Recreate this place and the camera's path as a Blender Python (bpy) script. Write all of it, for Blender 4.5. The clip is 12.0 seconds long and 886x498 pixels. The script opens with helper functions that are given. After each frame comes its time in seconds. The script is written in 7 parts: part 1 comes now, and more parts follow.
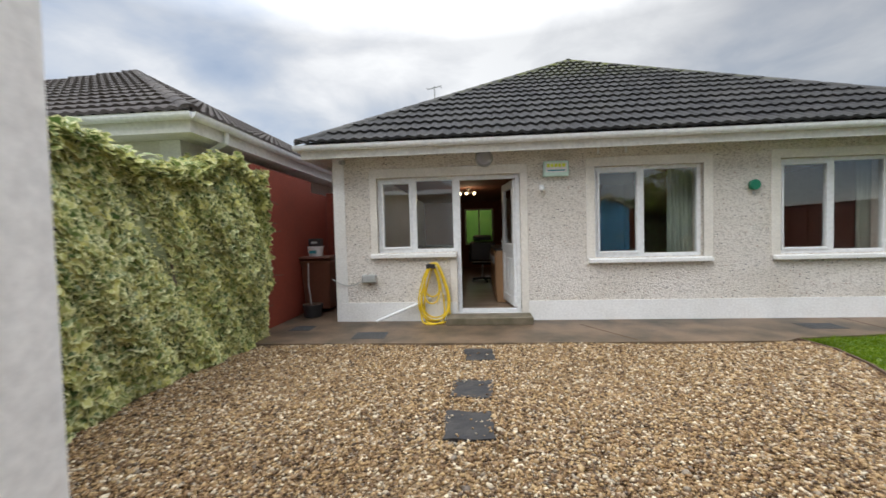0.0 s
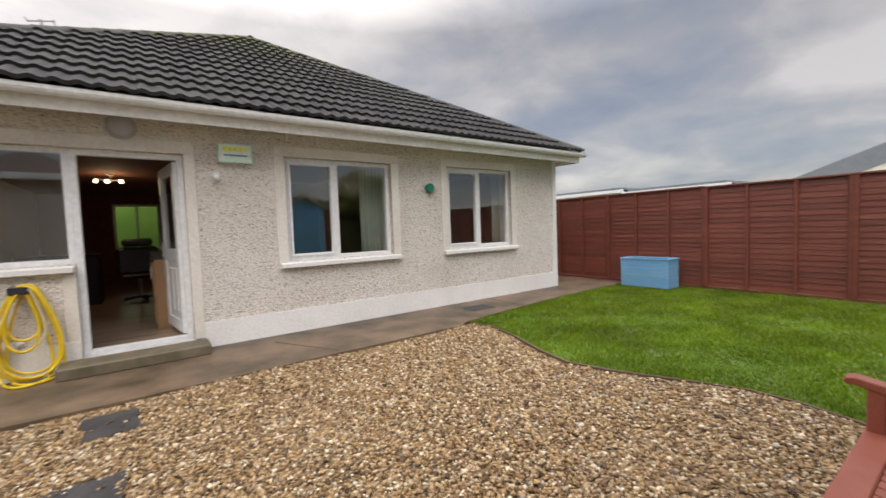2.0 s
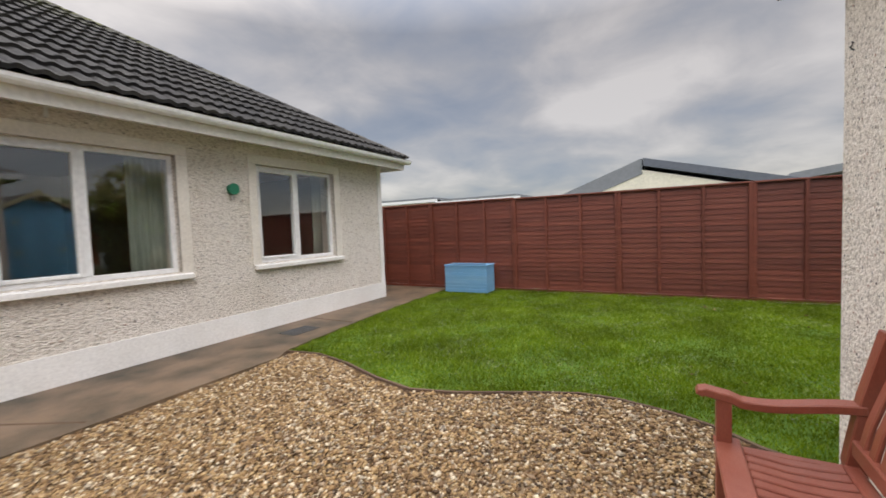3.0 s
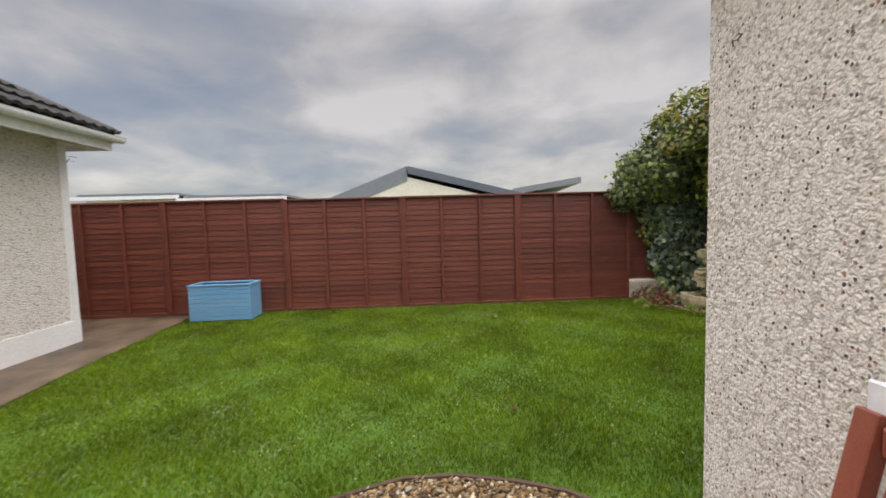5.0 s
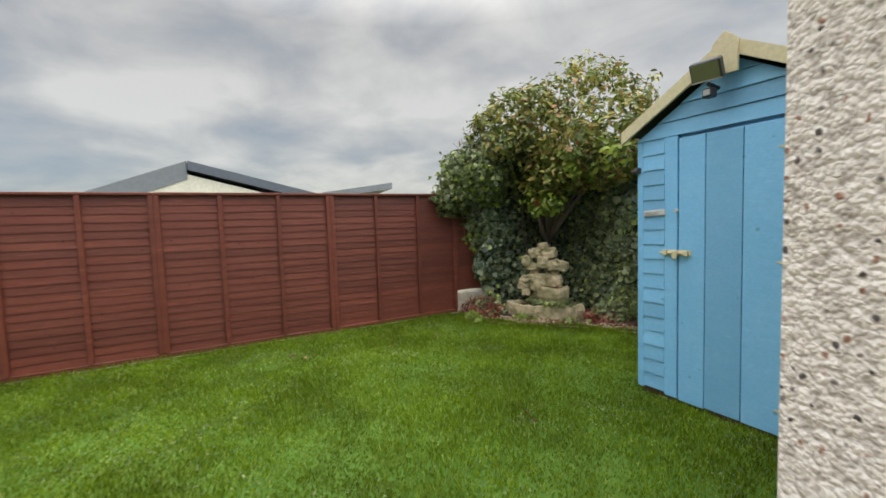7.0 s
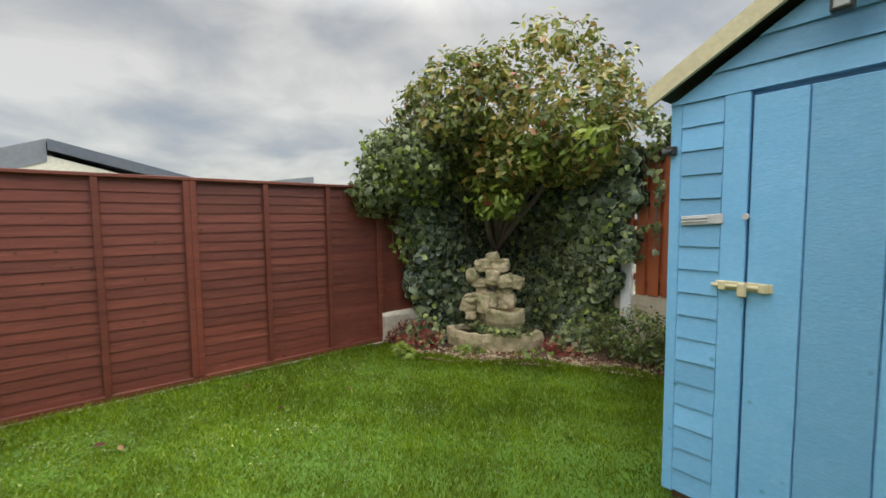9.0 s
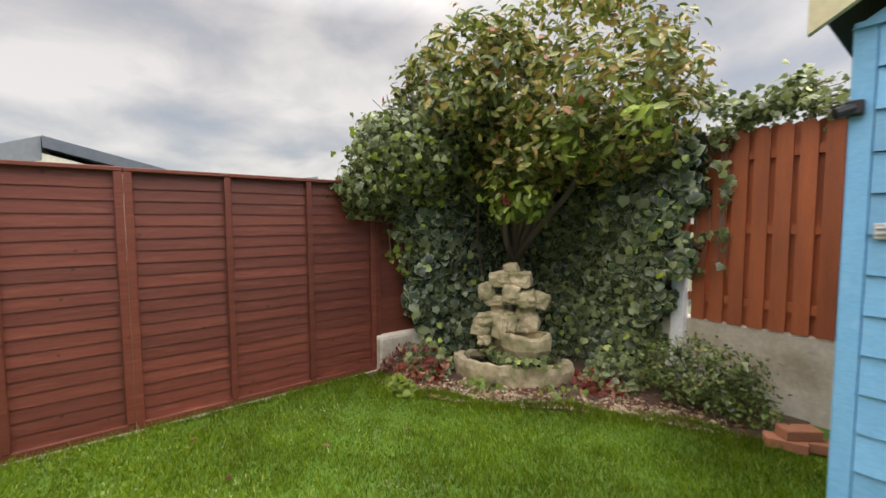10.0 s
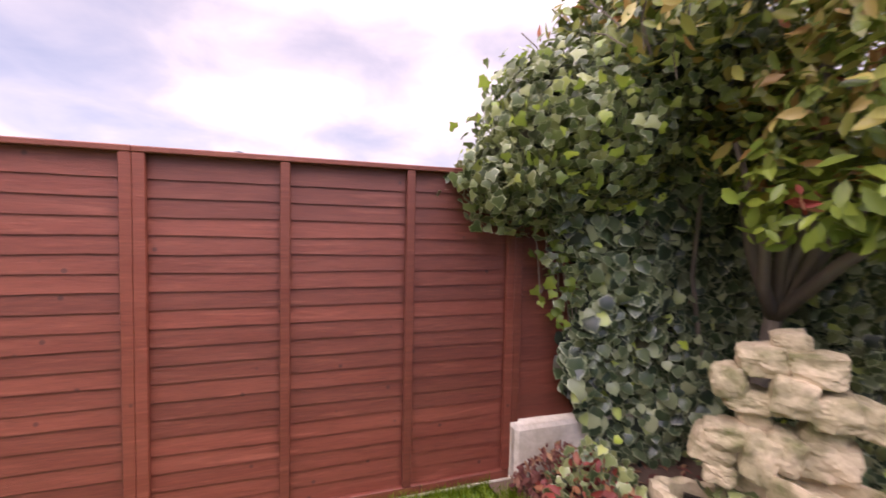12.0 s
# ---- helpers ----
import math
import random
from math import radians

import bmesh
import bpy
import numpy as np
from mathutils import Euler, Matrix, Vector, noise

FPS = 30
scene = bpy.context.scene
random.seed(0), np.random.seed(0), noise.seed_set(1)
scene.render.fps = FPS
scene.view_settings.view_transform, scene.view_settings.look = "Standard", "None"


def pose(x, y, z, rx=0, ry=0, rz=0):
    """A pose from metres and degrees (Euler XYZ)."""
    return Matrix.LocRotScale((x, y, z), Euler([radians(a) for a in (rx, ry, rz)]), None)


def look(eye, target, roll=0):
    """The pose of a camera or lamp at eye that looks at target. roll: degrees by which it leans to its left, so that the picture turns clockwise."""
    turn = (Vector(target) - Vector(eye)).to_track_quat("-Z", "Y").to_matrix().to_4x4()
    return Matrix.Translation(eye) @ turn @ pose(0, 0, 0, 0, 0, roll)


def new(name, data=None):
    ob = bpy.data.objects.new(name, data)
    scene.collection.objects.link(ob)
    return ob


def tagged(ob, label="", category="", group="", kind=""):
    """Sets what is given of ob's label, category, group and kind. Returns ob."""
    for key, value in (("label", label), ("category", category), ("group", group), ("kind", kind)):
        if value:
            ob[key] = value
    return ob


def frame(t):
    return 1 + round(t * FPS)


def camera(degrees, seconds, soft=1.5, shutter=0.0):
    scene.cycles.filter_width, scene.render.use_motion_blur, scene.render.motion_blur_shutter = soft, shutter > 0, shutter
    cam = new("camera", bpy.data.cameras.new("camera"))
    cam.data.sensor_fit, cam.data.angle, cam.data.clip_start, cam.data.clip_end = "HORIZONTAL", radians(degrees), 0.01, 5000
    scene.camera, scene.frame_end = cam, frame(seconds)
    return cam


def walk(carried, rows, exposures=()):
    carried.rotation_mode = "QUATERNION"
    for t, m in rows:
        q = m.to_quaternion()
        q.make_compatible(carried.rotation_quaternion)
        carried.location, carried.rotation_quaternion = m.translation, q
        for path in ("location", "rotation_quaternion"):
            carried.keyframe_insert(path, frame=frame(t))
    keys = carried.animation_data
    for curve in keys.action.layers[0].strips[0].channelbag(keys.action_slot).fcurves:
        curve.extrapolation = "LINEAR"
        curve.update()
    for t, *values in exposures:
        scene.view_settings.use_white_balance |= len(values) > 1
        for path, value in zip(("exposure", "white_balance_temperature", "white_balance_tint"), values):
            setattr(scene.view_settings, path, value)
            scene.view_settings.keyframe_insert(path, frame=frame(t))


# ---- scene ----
cam = camera(94.8, 12.0, soft=1.6, shutter=0.3)
PATH = [
    (0, (1.028, 0.779, 1.284), (0.863, 2.771, 1.213), -1.5),
    (0.5, (1.029, 0.986, 1.284), (1.127, 2.982, 1.205), -1.7),
    (1, (1.111, 1.218, 1.286), (1.535, 3.17, 1.194), -1.7),
    (1.5, (1.195, 1.398, 1.248), (1.995, 3.228, 1.155), -2.0),
    (2, (1.298, 1.542, 1.254), (2.471, 3.159, 1.147), -2.1),
    (2.1, (1.317, 1.566, 1.268), (2.545, 3.14, 1.153), -2.4),
    (2.5, (1.391, 1.801, 1.278), (2.913, 3.093, 1.167), -2.1),
    (3, (1.637, 1.996, 1.284), (3.383, 2.965, 1.178), -2.2),
    (3.5, (1.799, 2.303, 1.351), (3.693, 2.932, 1.225), -2.0),
    (3.7, (1.859, 2.409, 1.382), (3.791, 2.909, 1.257), -1.5),
    (5.3, (2.807, 2.446, 1.363), (4.789, 2.213, 1.23), -2.0),
    (5.5, (2.93, 2.435, 1.359), (4.898, 2.105, 1.229), -2.2),
    (6, (3.257, 2.38, 1.367), (5.171, 1.813, 1.232), -2.0),
    (6.5, (3.566, 2.296, 1.359), (5.402, 1.513, 1.224), -2.1),
    (7, (3.873, 2.18, 1.378), (5.619, 1.214, 1.246), -1.9),
    (7.5, (4.168, 2.02, 1.374), (5.835, 0.923, 1.242), -1.5),
    (7.7, (4.275, 1.971, 1.383), (5.913, 0.831, 1.25), -1.3),
    (9.3, (5.236, 1.236, 1.406), (6.786, -0.019, 1.265), -0.6),
    (9.5, (5.357, 1.108, 1.409), (6.92, -0.132, 1.267), -0.4),
    (10, (5.69, 0.904, 1.419), (7.267, -0.319, 1.287), -0.3),
    (10.5, (6.032, 0.666, 1.439), (7.646, -0.508, 1.306), -0.1),
    (11, (6.384, 0.492, 1.435), (8.061, -0.592, 1.306), 0.5),
    (11.5, (6.732, 0.337, 1.469), (8.491, -0.604, 1.338), 0.7),
    (12, (7.002, 0.182, 1.457), (8.903, -0.434, 1.361), 1.2),
]
EXPOSURES = [(0, -0.05, 6350, 8), (1, -0.05, 6450, 9), (2.2, -0.06, 6850, 13), (3.5, -0.10, 6850, 13), (6, -0.02, 6850, 11), (7.5, 0.06, 6750, 6), (9.5, 0.18, 6800, 8), (10.5, 0.46, 7100, 19), (11.2, 0.75, 7100, 31), (12, 0.94, 6850, 38)]
walk(cam, [(t, look(eye, target, roll)) for t, eye, target, roll in PATH], EXPOSURES)

# ---- world, sun, exposure ----
world = bpy.data.worlds.new("world")
scene.world = world
world.use_nodes = True
wn, wl = world.node_tree.nodes, world.node_tree.links
wn.clear()


def wnode(kind, **kw):
    n = wn.new(kind)
    for k, v in kw.items():
        n.inputs[k].default_value = v
    return n


SKY_STRENGTH = 1.0
w_out = wnode("ShaderNodeOutputWorld")
w_bg = wnode("ShaderNodeBackground", Strength=SKY_STRENGTH)
w_sky = wnode("ShaderNodeTexSky")
w_sky.sky_type, w_sky.sun_disc, w_sky.sun_elevation, w_sky.sun_rotation = "NISHITA", False, radians(51), radians(217)
w_scale = wn.new("ShaderNodeVectorMath")
w_scale.operation = "SCALE"
w_scale.inputs["Scale"].default_value = 0.10
w_tc = wnode("ShaderNodeTexCoord")
w_sep = wnode("ShaderNodeSeparateXYZ")
wl.new(w_tc.outputs["Generated"], w_sep.inputs[0])
# clouds lie on a flat layer: the direction is divided by its height
w_h = wn.new("ShaderNodeMath"); w_h.operation = "MAXIMUM"; w_h.inputs[1].default_value = 0.0
wl.new(w_sep.outputs["Z"], w_h.inputs[0])
w_h2 = wn.new("ShaderNodeMath"); w_h2.operation = "ADD"; w_h2.inputs[1].default_value = 0.22
wl.new(w_h.outputs[0], w_h2.inputs[0])
w_div = wn.new("ShaderNodeVectorMath"); w_div.operation = "DIVIDE"
w_cmb = wnode("ShaderNodeCombineXYZ")
for i in range(3):
    wl.new(w_h2.outputs[0], w_cmb.inputs[i])
wl.new(w_tc.outputs["Generated"], w_div.inputs[0])
wl.new(w_cmb.outputs[0], w_div.inputs[1])
w_n1 = wnode("ShaderNodeTexNoise", Scale=0.85, Detail=3.0, Roughness=0.5, Distortion=0.15)
w_n2 = wnode("ShaderNodeTexNoise", Scale=2.4, Detail=6.0, Roughness=0.56, Distortion=0.3)
for n in (w_n1, w_n2):
    wl.new(w_div.outputs[0], n.inputs["Vector"])
w_mix = wn.new("ShaderNodeMath"); w_mix.operation = "MULTIPLY_ADD"; w_mix.inputs[1].default_value = 0.45
wl.new(w_n2.outputs["Fac"], w_mix.inputs[0])
wl.new(w_n1.outputs["Fac"], w_mix.inputs[2])
w_ramp = wnode("ShaderNodeValToRGB")
cr = w_ramp.color_ramp
cr.elements[0].position, cr.elements[0].color = 0.53, (0.30, 0.36, 0.47, 1)
cr.elements[1].position, cr.elements[1].color = 0.93, (0.98, 0.95, 0.92, 1)
for p, c in ((0.64, (0.42, 0.46, 0.54, 1)), (0.74, (0.56, 0.57, 0.60, 1)), (0.83, (0.76, 0.74, 0.73, 1))):
    e = cr.elements.new(p)
    e.color = c
wl.new(w_mix.outputs[0], w_ramp.inputs["Fac"])
# a closed overcast is brighter overhead than at the horizon
w_grad = wn.new("ShaderNodeMapRange")
w_grad.inputs["From Min"].default_value, w_grad.inputs["From Max"].default_value = 0.42, 1.0
w_grad.inputs["To Min"].default_value, w_grad.inputs["To Max"].default_value = 0.60, 5.4
wl.new(w_sep.outputs["Z"], w_grad.inputs["Value"])
w_cloud = wn.new("ShaderNodeVectorMath"); w_cloud.operation = "SCALE"
wl.new(w_ramp.outputs["Color"], w_cloud.inputs[0])
w_dot = wn.new("ShaderNodeVectorMath"); w_dot.operation = "DOT_PRODUCT"
w_dot.inputs[1].default_value = (-0.75, 0.66, 0.0)
wl.new(w_tc.outputs["Generated"], w_dot.inputs[0])
w_side = wn.new("ShaderNodeMapRange")
w_side.inputs["From Min"].default_value, w_side.inputs["From Max"].default_value = 0.0, 1.0
w_side.inputs["To Min"].default_value, w_side.inputs["To Max"].default_value = 1.0, 1.95
wl.new(w_dot.outputs["Value"], w_side.inputs["Value"])
w_both = wn.new("ShaderNodeMath"); w_both.operation = "MULTIPLY"
wl.new(w_grad.outputs[0], w_both.inputs[0])
wl.new(w_side.outputs[0], w_both.inputs[1])
wl.new(w_both.outputs[0], w_cloud.inputs["Scale"])
w_add = wn.new("ShaderNodeVectorMath"); w_add.operation = "ADD"
w_scale.inputs["Scale"].default_value = 0.03
wl.new(w_sky.outputs["Color"], w_scale.inputs[0])
wl.new(w_scale.outputs[0], w_add.inputs[0])
wl.new(w_cloud.outputs[0], w_add.inputs[1])
wl.new(w_add.outputs[0], w_bg.inputs["Color"])
wl.new(w_bg.outputs[0], w_out.inputs["Surface"])

sun = new("sun", bpy.data.lights.new("sun", "SUN"))
sun.data.energy, sun.data.angle, sun.data.color = 1.7, radians(40), (1.0, 0.95, 0.87)
sun.matrix_world = look((-2.4, -3.2, 5.0), (0, 0, 0))


# ---- materials ----
def material(name, rough=0.7, metal=0.0):
    m = bpy.data.materials.new(name)
    m.use_nodes = True
    b = m.node_tree.nodes["Principled BSDF"]
    b.inputs["Roughness"].default_value, b.inputs["Metallic"].default_value = rough, metal
    return m, m.node_tree.nodes, m.node_tree.links, b


def coords(nodes, links, scale=(1, 1, 1), world_space=False):
    m = nodes.new("ShaderNodeMapping")
    m.inputs["Scale"].default_value = scale
    if world_space:
        g = nodes.new("ShaderNodeNewGeometry")
        links.new(g.outputs["Position"], m.inputs["Vector"])
    else:
        t = nodes.new("ShaderNodeTexCoord")
        links.new(t.outputs["Object"], m.inputs["Vector"])
    return m.outputs[0]


def noise_tex(nodes, links, vec, scale, detail=4, rough=0.55, distort=0.0):
    n = nodes.new("ShaderNodeTexNoise")
    n.inputs["Scale"].default_value, n.inputs["Detail"].default_value = scale, detail
    n.inputs["Roughness"].default_value, n.inputs["Distortion"].default_value = rough, distort
    links.new(vec, n.inputs["Vector"])
    return n.outputs["Fac"]


def ramp(nodes, links, fac, stops):
    r = nodes.new("ShaderNodeValToRGB")
    e = r.color_ramp.elements
    for i, (p, c) in enumerate(stops):
        x = e[i] if i < 2 else e.new(p)
        x.position, x.color = p, (*c, 1)
    links.new(fac, r.inputs["Fac"])
    return r.outputs["Color"]


def mix(nodes, links, a, b, fac, mode="MIX"):
    n = nodes.new("ShaderNodeMix")
    n.data_type, n.blend_type = "RGBA", mode
    for sock, v in ((0, fac), (6, a), (7, b)):
        if isinstance(v, bpy.types.NodeSocket):
            links.new(v, n.inputs[sock])
        else:
            n.inputs[sock].default_value = v if sock == 0 else (*v, 1)
    return n.outputs[2]


def bump(nodes, links, bsdf, height, strength=0.3, dist=0.01):
    n = nodes.new("ShaderNodeBump")
    n.inputs["Strength"].default_value, n.inputs["Distance"].default_value = strength, dist
    links.new(height, n.inputs["Height"])
    links.new(n.outputs[0], bsdf.inputs["Normal"])


def rough_paint(name, col, dirt, rough=0.7, grain=60, amount=0.35, stretch=(1, 1, 1), bumpy=0.15, piece=0.0, ws=False, big=1.3):
    """Painted or plain surface: two scales of variation, a little relief."""
    m, n, l, b = material(name, rough)
    v = coords(n, l, stretch, ws)
    f1 = noise_tex(n, l, v, big, 5, 0.6)
    f2 = noise_tex(n, l, v, grain, 4, 0.6)
    c = mix(n, l, col, dirt, ramp(n, l, f1, [(0.38, (0, 0, 0)), (0.8, (amount,) * 3)]))
    c = mix(n, l, c, ramp(n, l, f2, [(0.3, (0.78,) * 3), (0.7, (1.12,) * 3)]), 0.6, "MULTIPLY")
    if piece:
        o = n.new("ShaderNodeObjectInfo")
        k = ramp(n, l, o.outputs["Random"], [(0, (1 - piece,) * 3), (1, (1 + piece,) * 3)])
        c = mix(n, l, c, k, 1.0, "MULTIPLY")
    l.new(c, b.inputs["Base Color"])
    if bumpy:
        bump(n, l, b, f2, bumpy, 0.004)
    return m


def leafy(name, stops, rough=0.45, edge=None, sheen=0.5, through_light=0.38, rim_at=0.55):
    """Leaves: a colour for each leaf, paler blotches, some light through."""
    m, n, l, b = material(name, rough)
    b.inputs["Specular IOR Level"].default_value = sheen
    g = n.new("ShaderNodeNewGeometry")
    c = ramp(n, l, g.outputs["Random Per Island"], stops)
    v = coords(n, l)
    f = noise_tex(n, l, v, 1.6, 3)
    c = mix(n, l, c, ramp(n, l, f, [(0.3, (0.65,) * 3), (0.7, (1.3,) * 3)]), 1.0, "MULTIPLY")
    if edge:
        at = n.new("ShaderNodeAttribute")
        at.attribute_name = "rim"
        f2 = noise_tex(n, l, v, 40, 2, 0.5)
        k = mix(n, l, ramp(n, l, at.outputs["Fac"], [(rim_at, (0, 0, 0)), (rim_at + 0.2, (1, 1, 1))]), ramp(n, l, f2, [(0.40, (0.15,) * 3), (0.60, (0.9,) * 3)]), 1.0, "MULTIPLY")
        c = mix(n, l, c, edge, k)
    l.new(c, b.inputs["Base Color"])
    t = n.new("ShaderNodeBsdfTranslucent")
    l.new(c, t.inputs["Color"])
    s = n.new("ShaderNodeMixShader")
    s.inputs[0].default_value = through_light
    l.new(b.outputs[0], s.inputs[1])
    l.new(t.outputs[0], s.inputs[2])
    l.new(s.outputs[0], n["Material Output"].inputs["Surface"])
    return m


def dash(name, relief, scale, share, deep, low, aniso=(0.75, 0.75, 1.25), tint=(1, 1, 1)):
    """Pebble dash under thick white paint, with bare dark and brown stones showing; shade is painted between the
    stones.
    """
    m, n, l, b = material(name, 0.85)
    v = coords(n, l, (1, 1, 1), True)
    dn = n.new("ShaderNodeTexNoise"); dn.inputs["Scale"].default_value = 60; dn.inputs["Detail"].default_value = 2
    v2 = n.new("ShaderNodeMapping"); v2.inputs["Scale"].default_value = aniso
    l.new(v, v2.inputs["Vector"])
    v = v2.outputs[0]
    l.new(v, dn.inputs["Vector"])
    add = n.new("ShaderNodeVectorMath"); add.operation = "MULTIPLY_ADD"
    add.inputs[1].default_value = (0.012, 0.012, 0.012)
    l.new(dn.outputs["Color"], add.inputs[0]); l.new(v, add.inputs[2])
    vo = n.new("ShaderNodeTexVoronoi"); vo.inputs["Scale"].default_value = scale
    l.new(add.outputs[0], vo.inputs["Vector"])
    vo2 = n.new("ShaderNodeTexVoronoi"); vo2.inputs["Scale"].default_value = scale * 1.7
    l.new(add.outputs[0], vo2.inputs["Vector"])
    sep = n.new("ShaderNodeSeparateColor"); l.new(vo.outputs["Color"], sep.inputs[0])
    base = mix(n, l, (0.78, 0.75, 0.71), (0.88, 0.86, 0.83), ramp(n, l, sep.outputs[1], [(0, (0, 0, 0)), (1, (1, 1, 1))]))
    blot = ramp(n, l, noise_tex(n, l, v, 1.1, 4), [(0.4, (1, 1, 1)), (0.75, (0.88, 0.86, 0.82))])
    base = mix(n, l, base, blot, 1.0, "MULTIPLY")
    base = mix(n, l, base, tint, 1.0, "MULTIPLY")
    bare = mix(n, l, (0.085, 0.07, 0.062), (0.36, 0.19, 0.12), ramp(n, l, sep.outputs[2], [(0.55, (0, 0, 0)), (0.75, (1, 1, 1))]))
    core = ramp(n, l, vo.outputs["Distance"], [(0.25, (1, 1, 1)), (0.5, (0, 0, 0))])
    pick = ramp(n, l, sep.outputs[0], [(1 - share, (0, 0, 0)), (1.01 - share, (1, 1, 1))])
    c = mix(n, l, base, bare, mix(n, l, core, pick, 1.0, "MULTIPLY"))
    # crevice shade painted into the colour, darker away from each stone's middle
    pit_shade = ramp(n, l, vo.outputs["Distance"], [(deep, (1, 1, 1)), (deep + 0.3, (low, low * 0.96, low * 0.92))])
    c = mix(n, l, c, pit_shade, 0.8, "MULTIPLY")
    l.new(c, b.inputs["Base Color"])
    hh = n.new("ShaderNodeMath"); hh.operation = "ADD"
    l.new(vo.outputs["Distance"], hh.inputs[0]); l.new(vo2.outputs["Distance"], hh.inputs[1])
    hm = n.new("ShaderNodeMath"); hm.operation = "MULTIPLY"; hm.inputs[1].default_value = -1.0
    l.new(hh.outputs[0], hm.inputs[0])
    bump(n, l, b, hm.outputs[0], relief, 0.02)
    return m


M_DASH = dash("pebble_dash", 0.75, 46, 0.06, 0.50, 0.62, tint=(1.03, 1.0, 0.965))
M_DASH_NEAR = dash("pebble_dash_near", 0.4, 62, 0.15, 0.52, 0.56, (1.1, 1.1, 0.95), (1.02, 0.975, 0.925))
M_WHITE = rough_paint("white_masonry_paint", (0.82, 0.815, 0.80), (0.52, 0.47, 0.40), 0.8, 40, 0.4, ws=True)
M_BAND = rough_paint("cream_band_paint", (0.76, 0.72, 0.655), (0.45, 0.40, 0.33), 0.8, 40, 0.5, ws=True)
M_UPVC = rough_paint("white_plastic", (0.82, 0.83, 0.84), (0.6, 0.6, 0.58), 0.3, 20, 0.2, bumpy=0.0)
M_GUTTER = rough_paint("white_gutter_plastic", (0.88, 0.90, 0.92), (0.55, 0.55, 0.54), 0.3, 20, 0.3, bumpy=0.0, ws=True)
M_SOFFIT = rough_paint("cream_fascia_paint", (0.84, 0.83, 0.80), (0.55, 0.51, 0.46), 0.6, 20, 0.45, ws=True)
def mossy_tile(name, col, pale, lo, hi, share):
    """Dark concrete tile, speckled; moss grows in patches towards the top of the roof."""
    m, n, l, b = material(name, 0.9)
    v = coords(n, l, (1, 1, 1), True)
    f1, f2, f3 = noise_tex(n, l, v, 2.2, 5, 0.6), noise_tex(n, l, v, 90, 4, 0.6), noise_tex(n, l, v, 5, 4, 0.6)
    c = mix(n, l, col, pale, ramp(n, l, f1, [(0.4, (0, 0, 0)), (0.75, (0.6,) * 3)]))
    c = mix(n, l, c, ramp(n, l, f2, [(0.3, (0.6,) * 3), (0.7, (1.5,) * 3)]), 1.0, "MULTIPLY")
    o = n.new("ShaderNodeObjectInfo")
    c = mix(n, l, c, ramp(n, l, o.outputs["Random"], [(0, (0.8,) * 3), (1, (1.25,) * 3)]), 1.0, "MULTIPLY")
    sp = n.new("ShaderNodeSeparateXYZ")
    l.new(v, sp.inputs[0])
    mr = n.new("ShaderNodeMapRange")
    mr.inputs["From Min"].default_value, mr.inputs["From Max"].default_value = lo, hi
    l.new(sp.outputs["Z"], mr.inputs["Value"])
    k = mix(n, l, ramp(n, l, f3, [(0.40, (0, 0, 0)), (0.62, (share,) * 3)]), mr.outputs[0], 1.0, "MULTIPLY")
    c = mix(n, l, c, (0.13, 0.14, 0.03), k)
    l.new(c, b.inputs["Base Color"])
    bump(n, l, b, f2, 0.4, 0.004)
    return m


M_TILE = mossy_tile("concrete_roof_tile", (0.024, 0.023, 0.023), (0.060, 0.056, 0.048), 4.2, 5.4, 0.7)
M_MOSS = mossy_tile("mossy_ridge_tile", (0.060, 0.058, 0.056), (0.10, 0.095, 0.08), 3.6, 5.2, 1.0)
M_TILE2 = rough_paint("brown_roof_tile", (0.060, 0.048, 0.042), (0.10, 0.085, 0.07), 0.85, 120, 0.7, bumpy=0.4, piece=0.25, ws=True)
M_CONC = rough_paint("wet_concrete_path", (0.195, 0.132, 0.084), (0.042, 0.034, 0.020), 0.5, 50, 1.4, bumpy=0.4, ws=True, big=1.9)
M_STEP = rough_paint("stained_step_concrete", (0.18, 0.145, 0.10), (0.07, 0.065, 0.03), 0.6, 40, 1.0, bumpy=0.5, ws=True, big=5)
M_SLAB = rough_paint("dark_slate_paver", (0.027, 0.025, 0.025), (0.075, 0.066, 0.056), 0.8, 60, 0.8, bumpy=0.4, ws=True, big=6)
M_IRON = rough_paint("cast_iron_cover", (0.06, 0.065, 0.07), (0.12, 0.10, 0.08), 0.6, 80, 0.6, bumpy=0.4)
M_SOIL = rough_paint("damp_soil", (0.085, 0.05, 0.032), (0.17, 0.11, 0.07), 0.95, 50, 0.9, bumpy=0.8, ws=True)
M_GROUND = rough_paint("distant_ground", (0.10, 0.13, 0.05), (0.16, 0.14, 0.09), 0.95, 3, 0.9, bumpy=0.0, ws=True, big=0.1)
M_TURF = rough_paint("turf", (0.07, 0.15, 0.012), (0.11, 0.19, 0.02), 0.95, 90, 0.8, bumpy=0.6, ws=True)
M_BED = rough_paint("gravel_bedding", (0.24, 0.165, 0.09), (0.13, 0.09, 0.055), 0.95, 80, 0.9, bumpy=0.8, ws=True)
